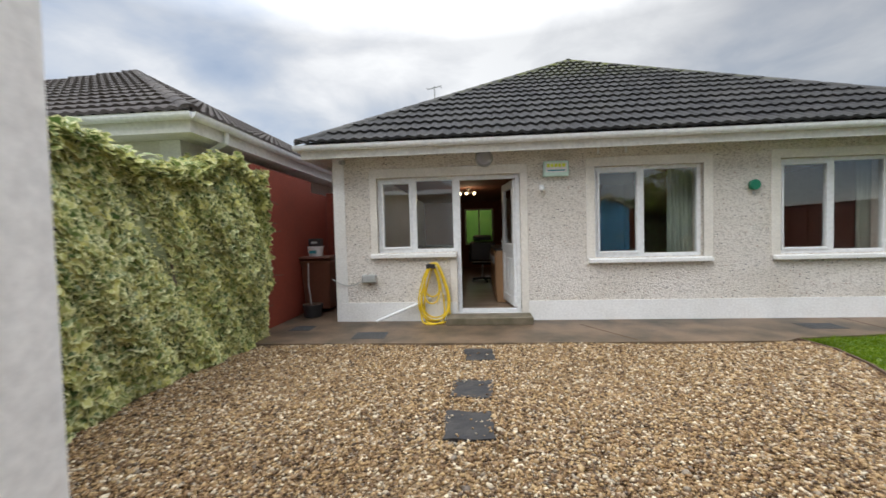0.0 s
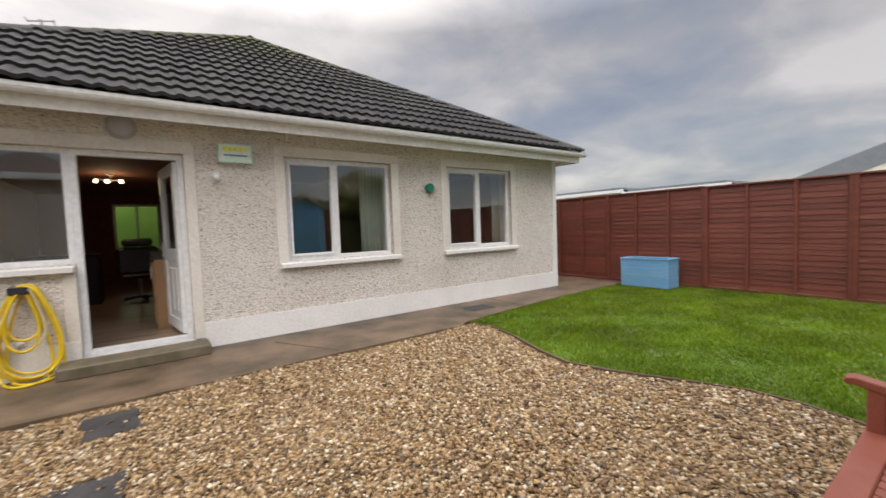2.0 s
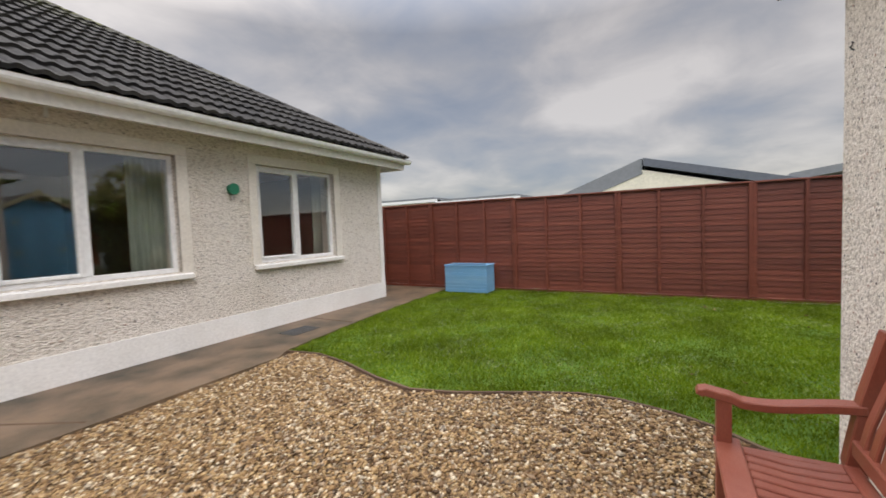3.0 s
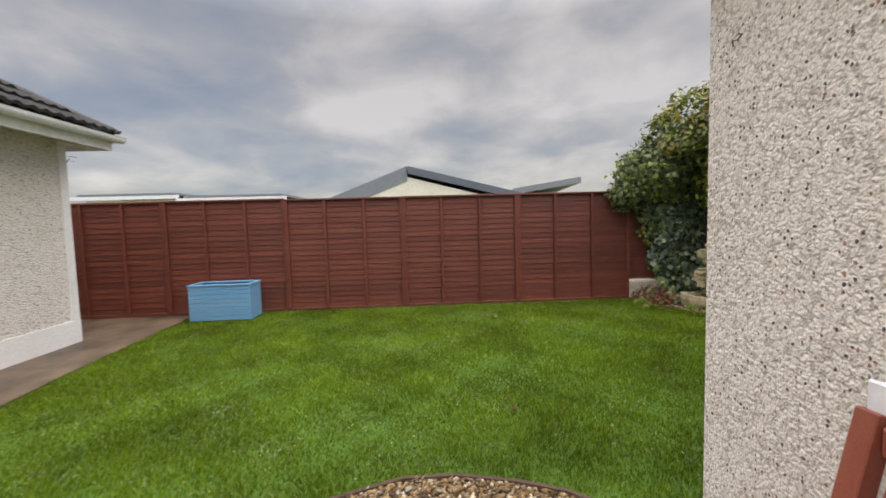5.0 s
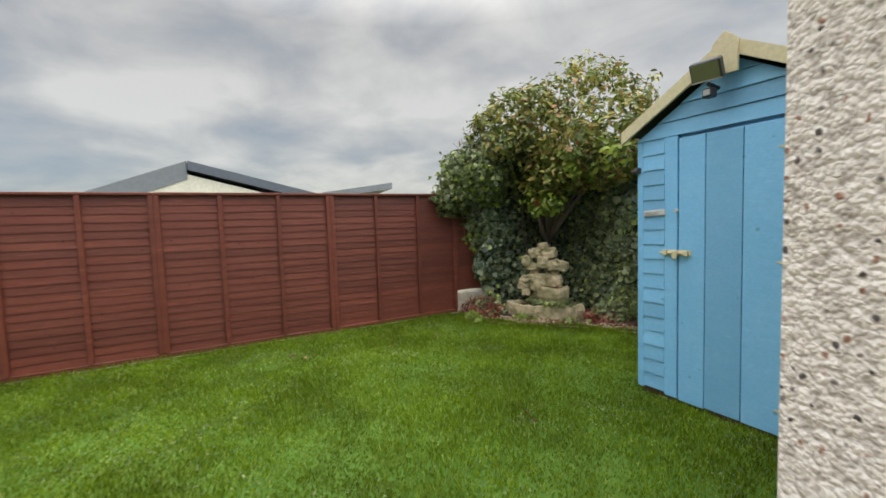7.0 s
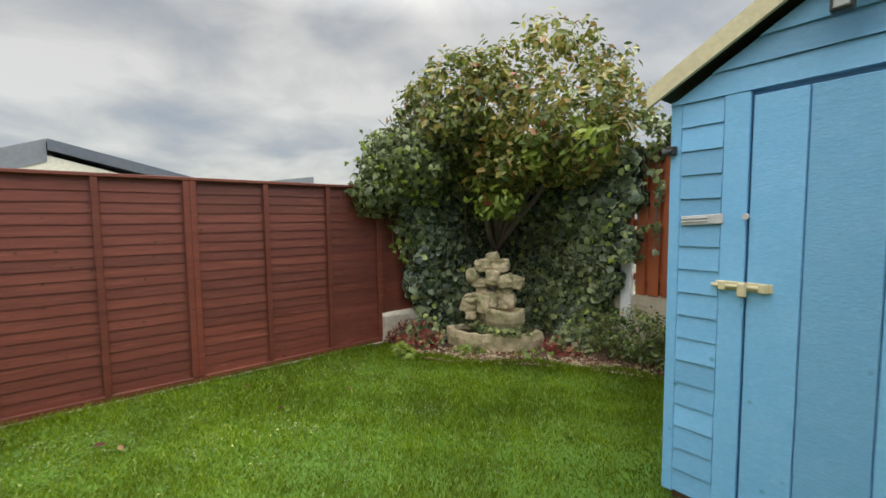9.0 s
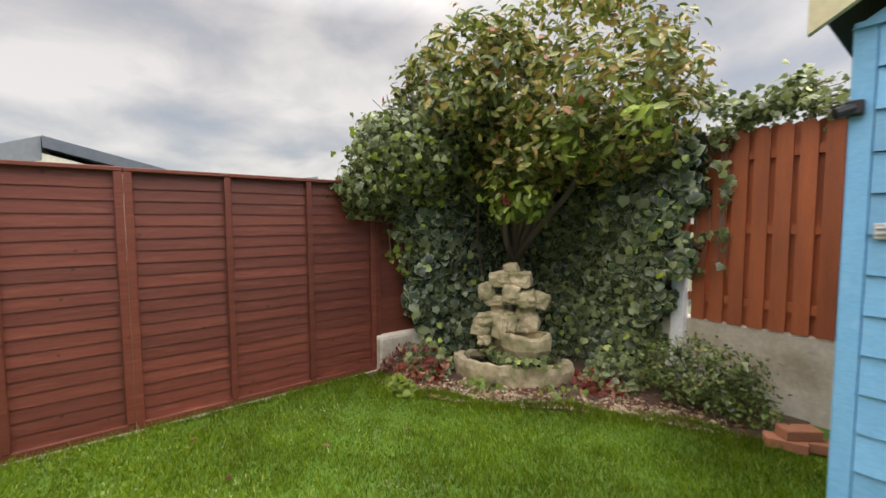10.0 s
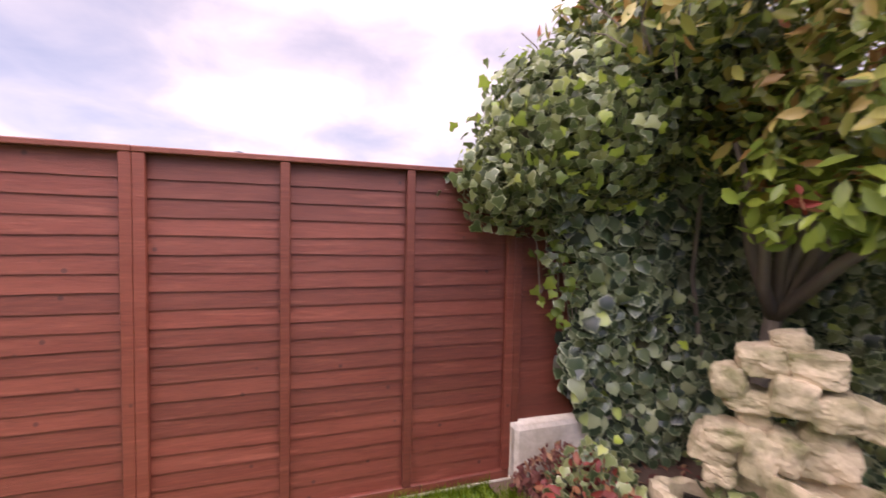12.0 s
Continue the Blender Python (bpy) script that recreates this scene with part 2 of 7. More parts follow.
def fence_stain(name, base, pale, dark, grain=0.8):
    """Stained softwood: long grain, faded streaks, knots, each board a little different."""
    m, n, l, b = material(name, 0.55)
    v = coords(n, l, (4, 0.7, 9), True)
    g = coords(n, l, (1, 1, 1), True)
    f1, f2, f3 = noise_tex(n, l, v, 1.4, 5, 0.6), noise_tex(n, l, v, 14, 4, 0.65), noise_tex(n, l, v, 4.5, 3, 0.5, 0.6)
    c = mix(n, l, base, pale, ramp(n, l, f1, [(0.40, (0, 0, 0)), (0.80, (0.55,) * 3)]))
    c = mix(n, l, c, pale, ramp(n, l, f3, [(0.58, (0, 0, 0)), (0.74, (0.7,) * 3)]))
    c = mix(n, l, c, ramp(n, l, f2, [(0.3, (0.72,) * 3), (0.7, (1.2,) * 3)]), grain, "MULTIPLY")
    kv = n.new("ShaderNodeTexVoronoi")
    kv.inputs["Scale"].default_value = 7.0
    l.new(g, kv.inputs["Vector"])
    c = mix(n, l, c, dark, ramp(n, l, kv.outputs["Distance"], [(0.05, (0.85,) * 3), (0.10, (0, 0, 0))]))
    o = n.new("ShaderNodeObjectInfo")
    c = mix(n, l, c, ramp(n, l, o.outputs["Random"], [(0, (0.82,) * 3), (1, (1.16,) * 3)]), 1.0, "MULTIPLY")
    l.new(c, b.inputs["Base Color"])
    bump(n, l, b, f2, 0.35, 0.004)
    return m


M_FENCE = fence_stain("red_brown_fence_stain", (0.134, 0.0295, 0.0155), (0.225, 0.066, 0.038), (0.05, 0.014, 0.009))
M_FENCE2 = rough_paint("orange_brown_fence_stain", (0.40, 0.10, 0.030), (0.20, 0.055, 0.025), 0.65, 30, 0.8, (8, 8, 1), 0.25, 0.12, ws=True)
M_REDWALL = rough_paint("dark_red_wall_paint", (0.27, 0.052, 0.028), (0.16, 0.035, 0.02), 0.7, 30, 0.7, bumpy=0.2, ws=True)
M_BLUE = fence_stain("sky_blue_wood_paint", (0.175, 0.44, 0.69), (0.23, 0.49, 0.73), (0.10, 0.27, 0.42), 0.3)
M_BLUEBOX = rough_paint("blue_trough_paint", (0.15, 0.36, 0.60), (0.30, 0.48, 0.62), 0.5, 60, 0.5, (1, 1, 5), 0.25, 0.05, ws=True)
M_CREAM = rough_paint("cream_wood_paint", (0.66, 0.58, 0.36), (0.45, 0.38, 0.22), 0.5, 35, 0.5, bumpy=0.2, ws=True)
M_BENCH = rough_paint("red_brown_bench_stain", (0.27, 0.072, 0.042), (0.36, 0.13, 0.085), 0.42, 40, 0.6, (6, 6, 2), 0.2, ws=True)
M_STONE = rough_paint("mossy_cast_stone", (0.56, 0.45, 0.29), (0.12, 0.125, 0.035), 0.9, 30, 1.3, bumpy=1.0, ws=True, big=7)
M_FELT = rough_paint("roof_felt", (0.05, 0.055, 0.05), (0.09, 0.10, 0.07), 0.95, 90, 0.6, bumpy=0.5)
M_BLACK = rough_paint("black_plastic", (0.02, 0.02, 0.022), (0.05, 0.05, 0.05), 0.4, 20, 0.3, bumpy=0)
M_METAL = rough_paint("galvanised_metal", (0.55, 0.55, 0.54), (0.35, 0.33, 0.3), 0.4, 60, 0.5, bumpy=0)
M_YELLOW = rough_paint("yellow_hose_plastic", (0.80, 0.56, 0.02), (0.6, 0.42, 0.03), 0.4, 20, 0.4, bumpy=0)
M_GREY = rough_paint("grey_plastic", (0.42, 0.43, 0.42), (0.3, 0.3, 0.28), 0.5, 20, 0.3, bumpy=0)
M_GREEN = rough_paint("green_plastic", (0.01, 0.20, 0.11), (0.01, 0.12, 0.07), 0.4, 20, 0.3, bumpy=0)
M_BIN = rough_paint("brown_bin_plastic", (0.12, 0.045, 0.025), (0.18, 0.07, 0.04), 0.45, 20, 0.3, bumpy=0)
M_ALARM = rough_paint("pale_green_plastic", (0.62, 0.80, 0.70), (0.5, 0.6, 0.5), 0.4, 20, 0.2, bumpy=0)
M_LEMON = rough_paint("yellow_print", (0.75, 0.80, 0.05), (0.6, 0.66, 0.05), 0.5, 20, 0.2, bumpy=0)
M_TEAL = rough_paint("teal_print", (0.04, 0.30, 0.34), (0.04, 0.2, 0.25), 0.5, 20, 0.2, bumpy=0)
M_ZINC = rough_paint("grey_metal_roof", (0.22, 0.235, 0.26), (0.20, 0.21, 0.23), 0.5, 5, 0.5, bumpy=0, ws=True)
M_ZINCDARK = rough_paint("dark_grey_verge", (0.12, 0.135, 0.17), (0.13, 0.14, 0.16), 0.5, 5, 0.5, bumpy=0, ws=True)
M_RENDER = rough_paint("pale_yellow_render", (0.80, 0.76, 0.64), (0.5, 0.47, 0.4), 0.8, 8, 0.4, bumpy=0, ws=True)
M_BARK = rough_paint("grey_brown_bark", (0.17, 0.135, 0.10), (0.08, 0.06, 0.045), 0.9, 40, 0.8, (1, 1, 0.3), 0.6, ws=True)
M_OLDWALL = rough_paint("stained_block_wall", (0.70, 0.63, 0.52), (0.24, 0.18, 0.09), 0.9, 30, 1.0, bumpy=0.7, ws=True, big=2.2)
M_BRICK = rough_paint("terracotta", (0.42, 0.17, 0.09), (0.3, 0.12, 0.07), 0.85, 40, 0.6, bumpy=0.4)
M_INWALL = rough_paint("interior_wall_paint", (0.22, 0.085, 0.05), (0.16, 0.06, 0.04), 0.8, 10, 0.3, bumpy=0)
M_FLOOR = rough_paint("laminate_floor", (0.40, 0.30, 0.22), (0.18, 0.12, 0.08), 0.25, 12, 0.6, (1, 8, 1), 0.0)
M_CURTAIN = rough_paint("pale_curtain_cloth", (0.42, 0.46, 0.40), (0.25, 0.3, 0.25), 0.9, 25, 0.4, (14, 14, 0.3), 0.1)
M_DARKWOOD = rough_paint("dark_furniture", (0.014, 0.011, 0.010), (0.03, 0.02, 0.018), 0.4, 20, 0.4, bumpy=0)
M_WOODUNIT = rough_paint("oak_cupboard", (0.38, 0.22, 0.11), (0.26, 0.14, 0.07), 0.4, 14, 0.5, (6, 6, 1), 0.05)
M_MUD = rough_paint("cream_plaster", (0.70, 0.68, 0.63), (0.55, 0.52, 0.48), 0.9, 40, 0.3, ws=True)
M_IVYVAR = leafy("variegated_ivy", [(0, (0.07, 0.13, 0.025)), (0.35, (0.20, 0.27, 0.07)), (0.7, (0.46, 0.48, 0.15)), (1, (0.80, 0.76, 0.26))], 0.4, edge=(0.88, 0.85, 0.46))
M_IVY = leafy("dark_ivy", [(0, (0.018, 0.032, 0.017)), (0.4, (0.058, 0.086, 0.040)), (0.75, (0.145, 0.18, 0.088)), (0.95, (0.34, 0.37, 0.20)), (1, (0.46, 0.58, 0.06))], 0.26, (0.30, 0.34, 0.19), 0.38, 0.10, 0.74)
# inner leaves coloured nearly black: the shade behind the ivy, painted in
M_IVYSHADE = leafy("inner_ivy_shade", [(0, (0.012, 0.020, 0.012)), (0.7, (0.035, 0.05, 0.026)), (1, (0.09, 0.07, 0.035))], 0.45, None, 0.4, 0.05)
M_IVYPALE = leafy("cream_edged_ivy", [(0, (0.045, 0.07, 0.022)), (0.5, (0.13, 0.17, 0.058)), (0.93, (0.28, 0.31, 0.11)), (1, (0.46, 0.52, 0.12))], 0.28, (0.46, 0.49, 0.28), 0.4, 0.2, 0.78)
M_PHOTINIA = leafy("evergreen_shrub_leaf", [(0, (0.06, 0.09, 0.018)), (0.4, (0.175, 0.225, 0.045)), (0.66, (0.34, 0.35, 0.08)), (0.84, (0.46, 0.37, 0.11)), (0.97, (0.44, 0.26, 0.09)), (1, (0.38, 0.10, 0.05))], 0.24, None, 0.5, 0.25)
M_BUSH = leafy("green_bush_leaf", [(0, (0.05, 0.09, 0.02)), (0.5, (0.16, 0.22, 0.05)), (0.95, (0.34, 0.40, 0.13)), (1, (0.38, 0.18, 0.08))], 0.3)
M_BRIGHTLEAF = leafy("bright_new_leaf", [(0, (0.13, 0.20, 0.028)), (1, (0.34, 0.42, 0.06))], 0.35)
M_REDLEAF = leafy("red_leaf", [(0, (0.20, 0.03, 0.02)), (0.6, (0.33, 0.06, 0.04)), (1, (0.5, 0.25, 0.12))])
M_DEADLEAF = leafy("fallen_leaf", [(0, (0.12, 0.03, 0.025)), (0.6, (0.20, 0.07, 0.05)), (1, (0.42, 0.24, 0.12))], 0.8)
M_HEDGE = rough_paint("hedge_green", (0.13, 0.28, 0.03), (0.22, 0.36, 0.05), 0.8, 20, 0.8, ws=True)
M_BLADE = leafy("grass_blade", [(0, (0.080, 0.142, 0.005)), (0.5, (0.145, 0.222, 0.008)), (0.9, (0.25, 0.34, 0.022)), (1, (0.42, 0.48, 0.16))], 0.6, sheen=0.15)


def pebble_material():
    m, n, l, b = material("gravel_stone", 0.6)
    g = n.new("ShaderNodeNewGeometry")
    c = ramp(n, l, g.outputs["Random Per Island"], [(0, (0.055, 0.030, 0.012)), (0.2, (0.17, 0.092, 0.036)), (0.45, (0.33, 0.20, 0.082)), (0.64, (0.48, 0.33, 0.155)), (0.78, (0.22, 0.125, 0.056)), (0.92, (0.80, 0.68, 0.48)), (1, (0.15, 0.115, 0.085))])
    v = coords(n, l)
    f = noise_tex(n, l, v, 90, 3)
    c = mix(n, l, c, ramp(n, l, f, [(0.3, (0.7,) * 3), (0.7, (1.15,) * 3)]), 1.0, "MULTIPLY")
    l.new(c, b.inputs["Base Color"])
    return m


M_PEBBLE = pebble_material()
M_BEDSTONE = leafy("pale_bed_pebble", [(0, (0.20, 0.12, 0.07)), (0.5, (0.52, 0.38, 0.24)), (1, (0.82, 0.70, 0.52))], 0.6)


def glass_material():
    """Window glass, seen through, with its mirror image."""
    m, n, l, b = material("window_glass", 0.0)
    b.inputs["Base Color"].default_value = (0.9, 0.95, 0.95, 1)
    b.inputs["IOR"].default_value = 1.85
    b.inputs["Transmission Weight"].default_value = 1.0
    return m


M_GLASS = glass_material()


def lit(name, col, power):
    m, n, l, b = material(name, 0.4)
    b.inputs["Base Color"].default_value = (*col, 1)
    b.inputs["Emission Color"].default_value = (*col, 1)
    b.inputs["Emission Strength"].default_value = power
    return m


M_BULB = lit("warm_bulb", (1.0, 0.75, 0.45), 8.0)


# ---- mesh helpers ----
def thing(name, loc=(0, 0, 0), label="", category="", group="", kind="", rz=0):
    e = new(name)
    e.empty_display_size = 0.1
    e.matrix_world = pose(*loc, 0, 0, rz)
    return tagged(e, label, category, group, kind)


def mesh_of(bm, name, mat, smooth=False):
    me = bpy.data.meshes.new(name)
    bm.normal_update()
    if smooth:
        for f in bm.faces:
            f.smooth = True
    bm.to_mesh(me)
    bm.free()
    me.materials.append(mat)
    return me


def part(name, bm, mat, parent=None, label="", smooth=False, **tags):
    me = bm if isinstance(bm, bpy.types.Mesh) else mesh_of(bm, name, mat, smooth)
    ob = new(name, me)
    if parent is not None:
        ob.parent = parent
    return tagged(ob, label, **tags)


def box(x0, x1, y0, y1, z0, z1, bevel=0.0, bm=None):
    bm = bm or bmesh.new()
    g = bmesh.ops.create_cube(bm, size=1.0, matrix=Matrix.Translation(((x0 + x1) / 2, (y0 + y1) / 2, (z0 + z1) / 2)) @ Matrix.Diagonal((x1 - x0, y1 - y0, z1 - z0, 1)))
    if bevel:
        bmesh.ops.bevel(bm, geom=list({e for v in g["verts"] for e in v.link_edges}), offset=bevel, segments=1, affect="EDGES")
    return bm


def rod(a, b, r0, r1=None, n=8, bm=None, cap=True):
    bm = bm or bmesh.new()
    a, b = Vector(a), Vector(b)
    d = b - a
    m = Matrix.Translation((a + b) / 2) @ d.to_track_quat("Z", "Y").to_matrix().to_4x4()
    bmesh.ops.create_cone(bm, cap_ends=cap, segments=n, radius1=r0, radius2=r0 if r1 is None else r1, depth=d.length, matrix=m)
    return bm


def prism(points, z0, z1, bm=None):
    """A flat polygon, counter-clockwise, given thickness."""
    bm = bm or bmesh.new()
    lo = [bm.verts.new((x, y, z0)) for x, y in points]
    hi = [bm.verts.new((x, y, z1)) for x, y in points]
    bm.faces.new(hi)
    bm.faces.new(lo[::-1])
    for i in range(len(points)):
        j = (i + 1) % len(points)
        bm.faces.new((lo[i], lo[j], hi[j], hi[i]))
    return bm


def tube(points, r, n=8, closed=False):
    """A round tube along a line of points."""
    bm = bmesh.new()
    pts = [Vector(p) for p in points]
    rings = []
    for i, p in enumerate(pts):
        d = (pts[min(i + 1, len(pts) - 1)] - pts[max(i - 1, 0)])
        if d.length < 1e-6:
            d = Vector((0, 0, 1))
        q = d.to_track_quat("Z", "Y")
        rr = r[i] if isinstance(r, (list, tuple)) else r
        rings.append([bm.verts.new(p + q @ Vector((rr * math.cos(k * math.tau / n), rr * math.sin(k * math.tau / n), 0))) for k in range(n)])
    for a, b in zip(rings, rings[1:]):
        best = min(range(n), key=lambda s: sum((a[k].co - b[(k + s) % n].co).length for k in range(n)))
        for k in range(n):
            bm.faces.new((a[k], a[(k + 1) % n], b[(k + 1 + best) % n], b[(k + best) % n]))
    bm.faces.new(rings[0][::-1])
    bm.faces.new(rings[-1])
    return bm


def from_arrays(name, verts, faces, mat, smooth=False):
    """Many small pieces of one kind in one mesh. verts (n, 3); faces (m, 3) or (m, 4)."""
    me = bpy.data.meshes.new(name)
    k = faces.shape[1]
    me.vertices.add(len(verts))
    me.vertices.foreach_set("co", verts.astype(np.float32).ravel())
    me.loops.add(faces.size)
    me.loops.foreach_set("vertex_index", faces.astype(np.int32).ravel())
    me.polygons.add(len(faces))
    me.polygons.foreach_set("loop_start", np.arange(0, faces.size, k, dtype=np.int32))
    me.update(calc_edges=True)
    if smooth:
        me.polygons.foreach_set("use_smooth", np.ones(len(faces), dtype=bool))
    me.materials.append(mat)
    return me


def rotations(normals, spin, rng):
    """A frame for each normal, turned about it by spin."""
    nrm = normals / np.linalg.norm(normals, axis=1, keepdims=True)
    down = np.tile([0.0, 0.0, -1.0], (len(nrm), 1))
    down[np.abs(nrm[:, 2]) > 0.9] = (1, 0, 0)
    t = down - (down * nrm).sum(1, keepdims=True) * nrm
    t /= np.linalg.norm(t, axis=1, keepdims=True)
    s = np.cross(nrm, t)
    c, d = np.cos(spin)[:, None], np.sin(spin)[:, None]
    return s * c + t * d, t * c - s * d, nrm


IVY_SHAPE = (np.array([(0, -0.36, 0.02), (-0.36, -0.46, -0.05), (-0.55, -0.08, -0.08), (-0.27, 0.14, -0.02), (0, 0.58, -0.12), (0.27, 0.14, -0.02), (0.55, -0.08, -0.08), (0.36, -0.46, -0.05), (0, -0.05, 0.07)]),
             np.array([(8, 0, 1), (8, 1, 2), (8, 2, 3), (8, 3, 4), (8, 4, 5), (8, 5, 6), (8, 6, 7), (8, 7, 0)]))
ROUND_IVY_SHAPE = (np.array([(0, -0.40, 0.02), (-0.34, -0.42, -0.05), (-0.48, -0.10, -0.08), (-0.33, 0.20, -0.04), (0, 0.52, -0.12), (0.33, 0.20, -0.04), (0.48, -0.10, -0.08), (0.34, -0.42, -0.05), (0, -0.05, 0.07)]), IVY_SHAPE[1])
OVAL_SHAPE = (np.array([(0, -0.5, 0), (-0.2, -0.15, 0.05), (-0.19, 0.2, 0.05), (0, 0.5, -0.06), (0.19, 0.2, 0.05), (0.2, -0.15, 0.05), (0, 0.05, -0.02)]),
              np.array([(6, 1, 0), (6, 2, 1), (6, 3, 2), (6, 4, 3), (6, 5, 4), (6, 0, 5)]))


def leaves(name, places, normals, size, shape, mat, parent, rng, tilt=0.5, spin=0.7, label=""):
    n = len(places)
    nn = normals + rng.normal(0, tilt, (n, 3))
    a, b, c = rotations(nn, rng.normal(0, spin, n), rng)
    s = (size * rng.uniform(0.6, 1.35, n))[:, None, None]
    local, faces = shape
    v = (local[None, :, 0:1] * a[:, None] + local[None, :, 1:2] * b[:, None] + local[None, :, 2:3] * c[:, None]) * s + places[:, None]
    f = (faces[None] + (np.arange(n) * len(local))[:, None, None]).reshape(-1, 3)
    me = from_arrays(name, v.reshape(-1, 3), f, mat)
    rim = (np.hypot(local[:, 0], local[:, 1]) > 0.12).astype(np.float32)
    me.attributes.new("rim", "FLOAT", "POINT").data.foreach_set("value", np.tile(rim, n))
    return part(name, me, None, parent, label, kind="stuff")


# ---- ground ----
HY = 6.695           # the bungalow's garden wall
FX = 9.10            # the fence
OX, OY = 4.22, 1.28  # the outbuilding's corner

g_bm = bmesh.new()
bmesh.ops.create_grid(g_bm, x_segments=2, y_segments=2, size=300, matrix=Matrix.Translation((0, 0, -0.06)))
part("ground", g_bm, M_GROUND, kind="structure", category="ground", label="flat earth and grass beyond the garden")
part("gravel_bed", prism([(-1.7, OY - 0.05), (5.0, OY - 0.05), (5.0, 5.9), (-1.7, 5.9)], -0.05, -0.012), M_BED, kind="structure", category="ground", label="sandy bedding under the gravel, beside the path")
LAWN_EDGE = [(4.22, 1.27), (4.34, 1.55), (4.52, 1.76), (4.62, 1.99), (4.70, 2.30), (4.70, 2.58), (4.59, 2.88), (4.46, 3.17), (4.34, 3.46), (4.26, 3.80), (4.36, 4.22), (4.55, 4.72), (4.66, 5.20), (4.60, 5.62)]
BED_EDGE = [(FX, -0.78), (8.55, -0.82), (8.1, -1.05), (7.5, -1.6), (6.95, -1.98), (6.3, -2.25)]
PATH_EDGE = [(4.60, 5.62), (5.6, 5.76), (6.6, 5.88), (7.6, 5.94), (8.3, 5.98), (FX, 6.0)]
lawn_outline = [(OX, -2.8), (6.3, -2.8)] + BED_EDGE[::-1] + [(FX, 6.0)] + PATH_EDGE[::-1][1:] + LAWN_EDGE[::-1][1:]
lawn_poly = prism(lawn_outline, -0.05, 0.0)
part("lawn", lawn_poly, M_TURF, kind="structure", category="lawn", label="damp green lawn with a curved edge beside the gravel")
bed_outline = [(6.3, -2.8), (FX, -2.8)] + BED_EDGE
part("flower_bed", prism(bed_outline, -0.05, 0.015), M_SOIL, kind="structure", category="ground", label="dark soil bed under the shrub with pale gravel scattered")
path_outline = [(-1.9, 5.45), (1.2, 5.46), (4.4, 5.5)] + PATH_EDGE + [(FX, 16.0), (7.74, 16.0), (7.74, HY), (-1.06, HY), (-1.06, 16.0), (-1.9, 16.0)]
part("path", prism(path_outline, -0.05, 0.022), M_CONC, kind="structure", category="path", label="brown stained concrete path round the house")


# ---- bungalow ----
def wall_with_holes(name, x0, x1, z0, z1, holes, y0, y1, mat, parent):
    """A wall along x with rectangular holes (x0, x1, z0, z1), as one closed mesh."""
    xs = sorted({x0, x1, *[h[0] for h in holes], *[h[1] for h in holes]})
    zs = sorted({z0, z1, *[h[2] for h in holes], *[h[3] for h in holes]})
    bm = bmesh.new()
    solid = lambda i, j: 0 <= i < len(xs) - 1 and 0 <= j < len(zs) - 1 and not any(h[0] <= (xs[i] + xs[i + 1]) / 2 <= h[1] and h[2] <= (zs[j] + zs[j + 1]) / 2 <= h[3] for h in holes)
    vs = {}

    def v(i, j, y):
        return vs.setdefault((i, j, y), bm.verts.new((xs[i], y, zs[j]))) if (i, j, y) not in vs else vs[(i, j, y)]

    for i in range(len(xs) - 1):
        for j in range(len(zs) - 1):
            if not solid(i, j):
                continue
            bm.faces.new((v(i, j, y0), v(i + 1, j, y0), v(i + 1, j + 1, y0), v(i, j + 1, y0)))
            bm.faces.new((v(i, j, y1), v(i, j + 1, y1), v(i + 1, j + 1, y1), v(i + 1, j, y1)))
            for a, c, p, q in ((i - 1, j, (i, j), (i, j + 1)), (i + 1, j, (i + 1, j + 1), (i + 1, j)), (i, j - 1, (i + 1, j), (i, j)), (i, j + 1, (i, j + 1), (i + 1, j + 1))):
                if not solid(a, c):
                    bm.faces.new((v(*p, y0), v(*q, y0), v(*q, y1), v(*p, y1)))
    bmesh.ops.recalc_face_normals(bm, faces=bm.faces)
    return part(name, bm, mat, parent)


HX0, HX1 = -1.06, 7.78
WIN1 = (-0.42, 0.74, 1.03, 2.13)
DOOR = (0.74, 1.66, 0.13, 2.13)
WIN2 = (2.70, 4.16, 0.90, 2.18)
WIN3 = (5.16, 6.56, 0.90, 2.20)
EAVE_Z, EAVE_Y = 2.45, 6.33
house = thing("bungalow", (3.36, HY, 0), "white pebble-dashed bungalow with a dark tiled hipped roof", "house")
house.matrix_world = Matrix.Identity(4)
HOLES = [WIN1, DOOR, WIN2, WIN3]
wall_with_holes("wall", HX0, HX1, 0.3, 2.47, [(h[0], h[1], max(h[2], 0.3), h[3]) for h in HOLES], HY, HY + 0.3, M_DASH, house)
part("plinth", box(HX0 - 0.01, DOOR[0] - 0.02, HY - 0.018, HY + 0.3, -0.03, 0.298), M_WHITE, house, "smooth white painted plinth")
part("plinth", box(DOOR[1] + 0.1, HX1 + 0.01, HY - 0.018, HY + 0.3, -0.03, 0.298), M_WHITE, house, "smooth white painted plinth")
part("wall", box(DOOR[0] - 0.02, DOOR[1] + 0.1, HY + 0.02, HY + 0.3, -0.03, 0.126), M_WHITE, house)
part("side_wall", box(HX0, HX0 + 0.3, HY + 0.302, 15.0, -0.03, 2.47), M_DASH, house)
part("side_wall", box(HX1 - 0.3, HX1, HY + 0.302, 15.0, -0.03, 2.47), M_DASH, house)
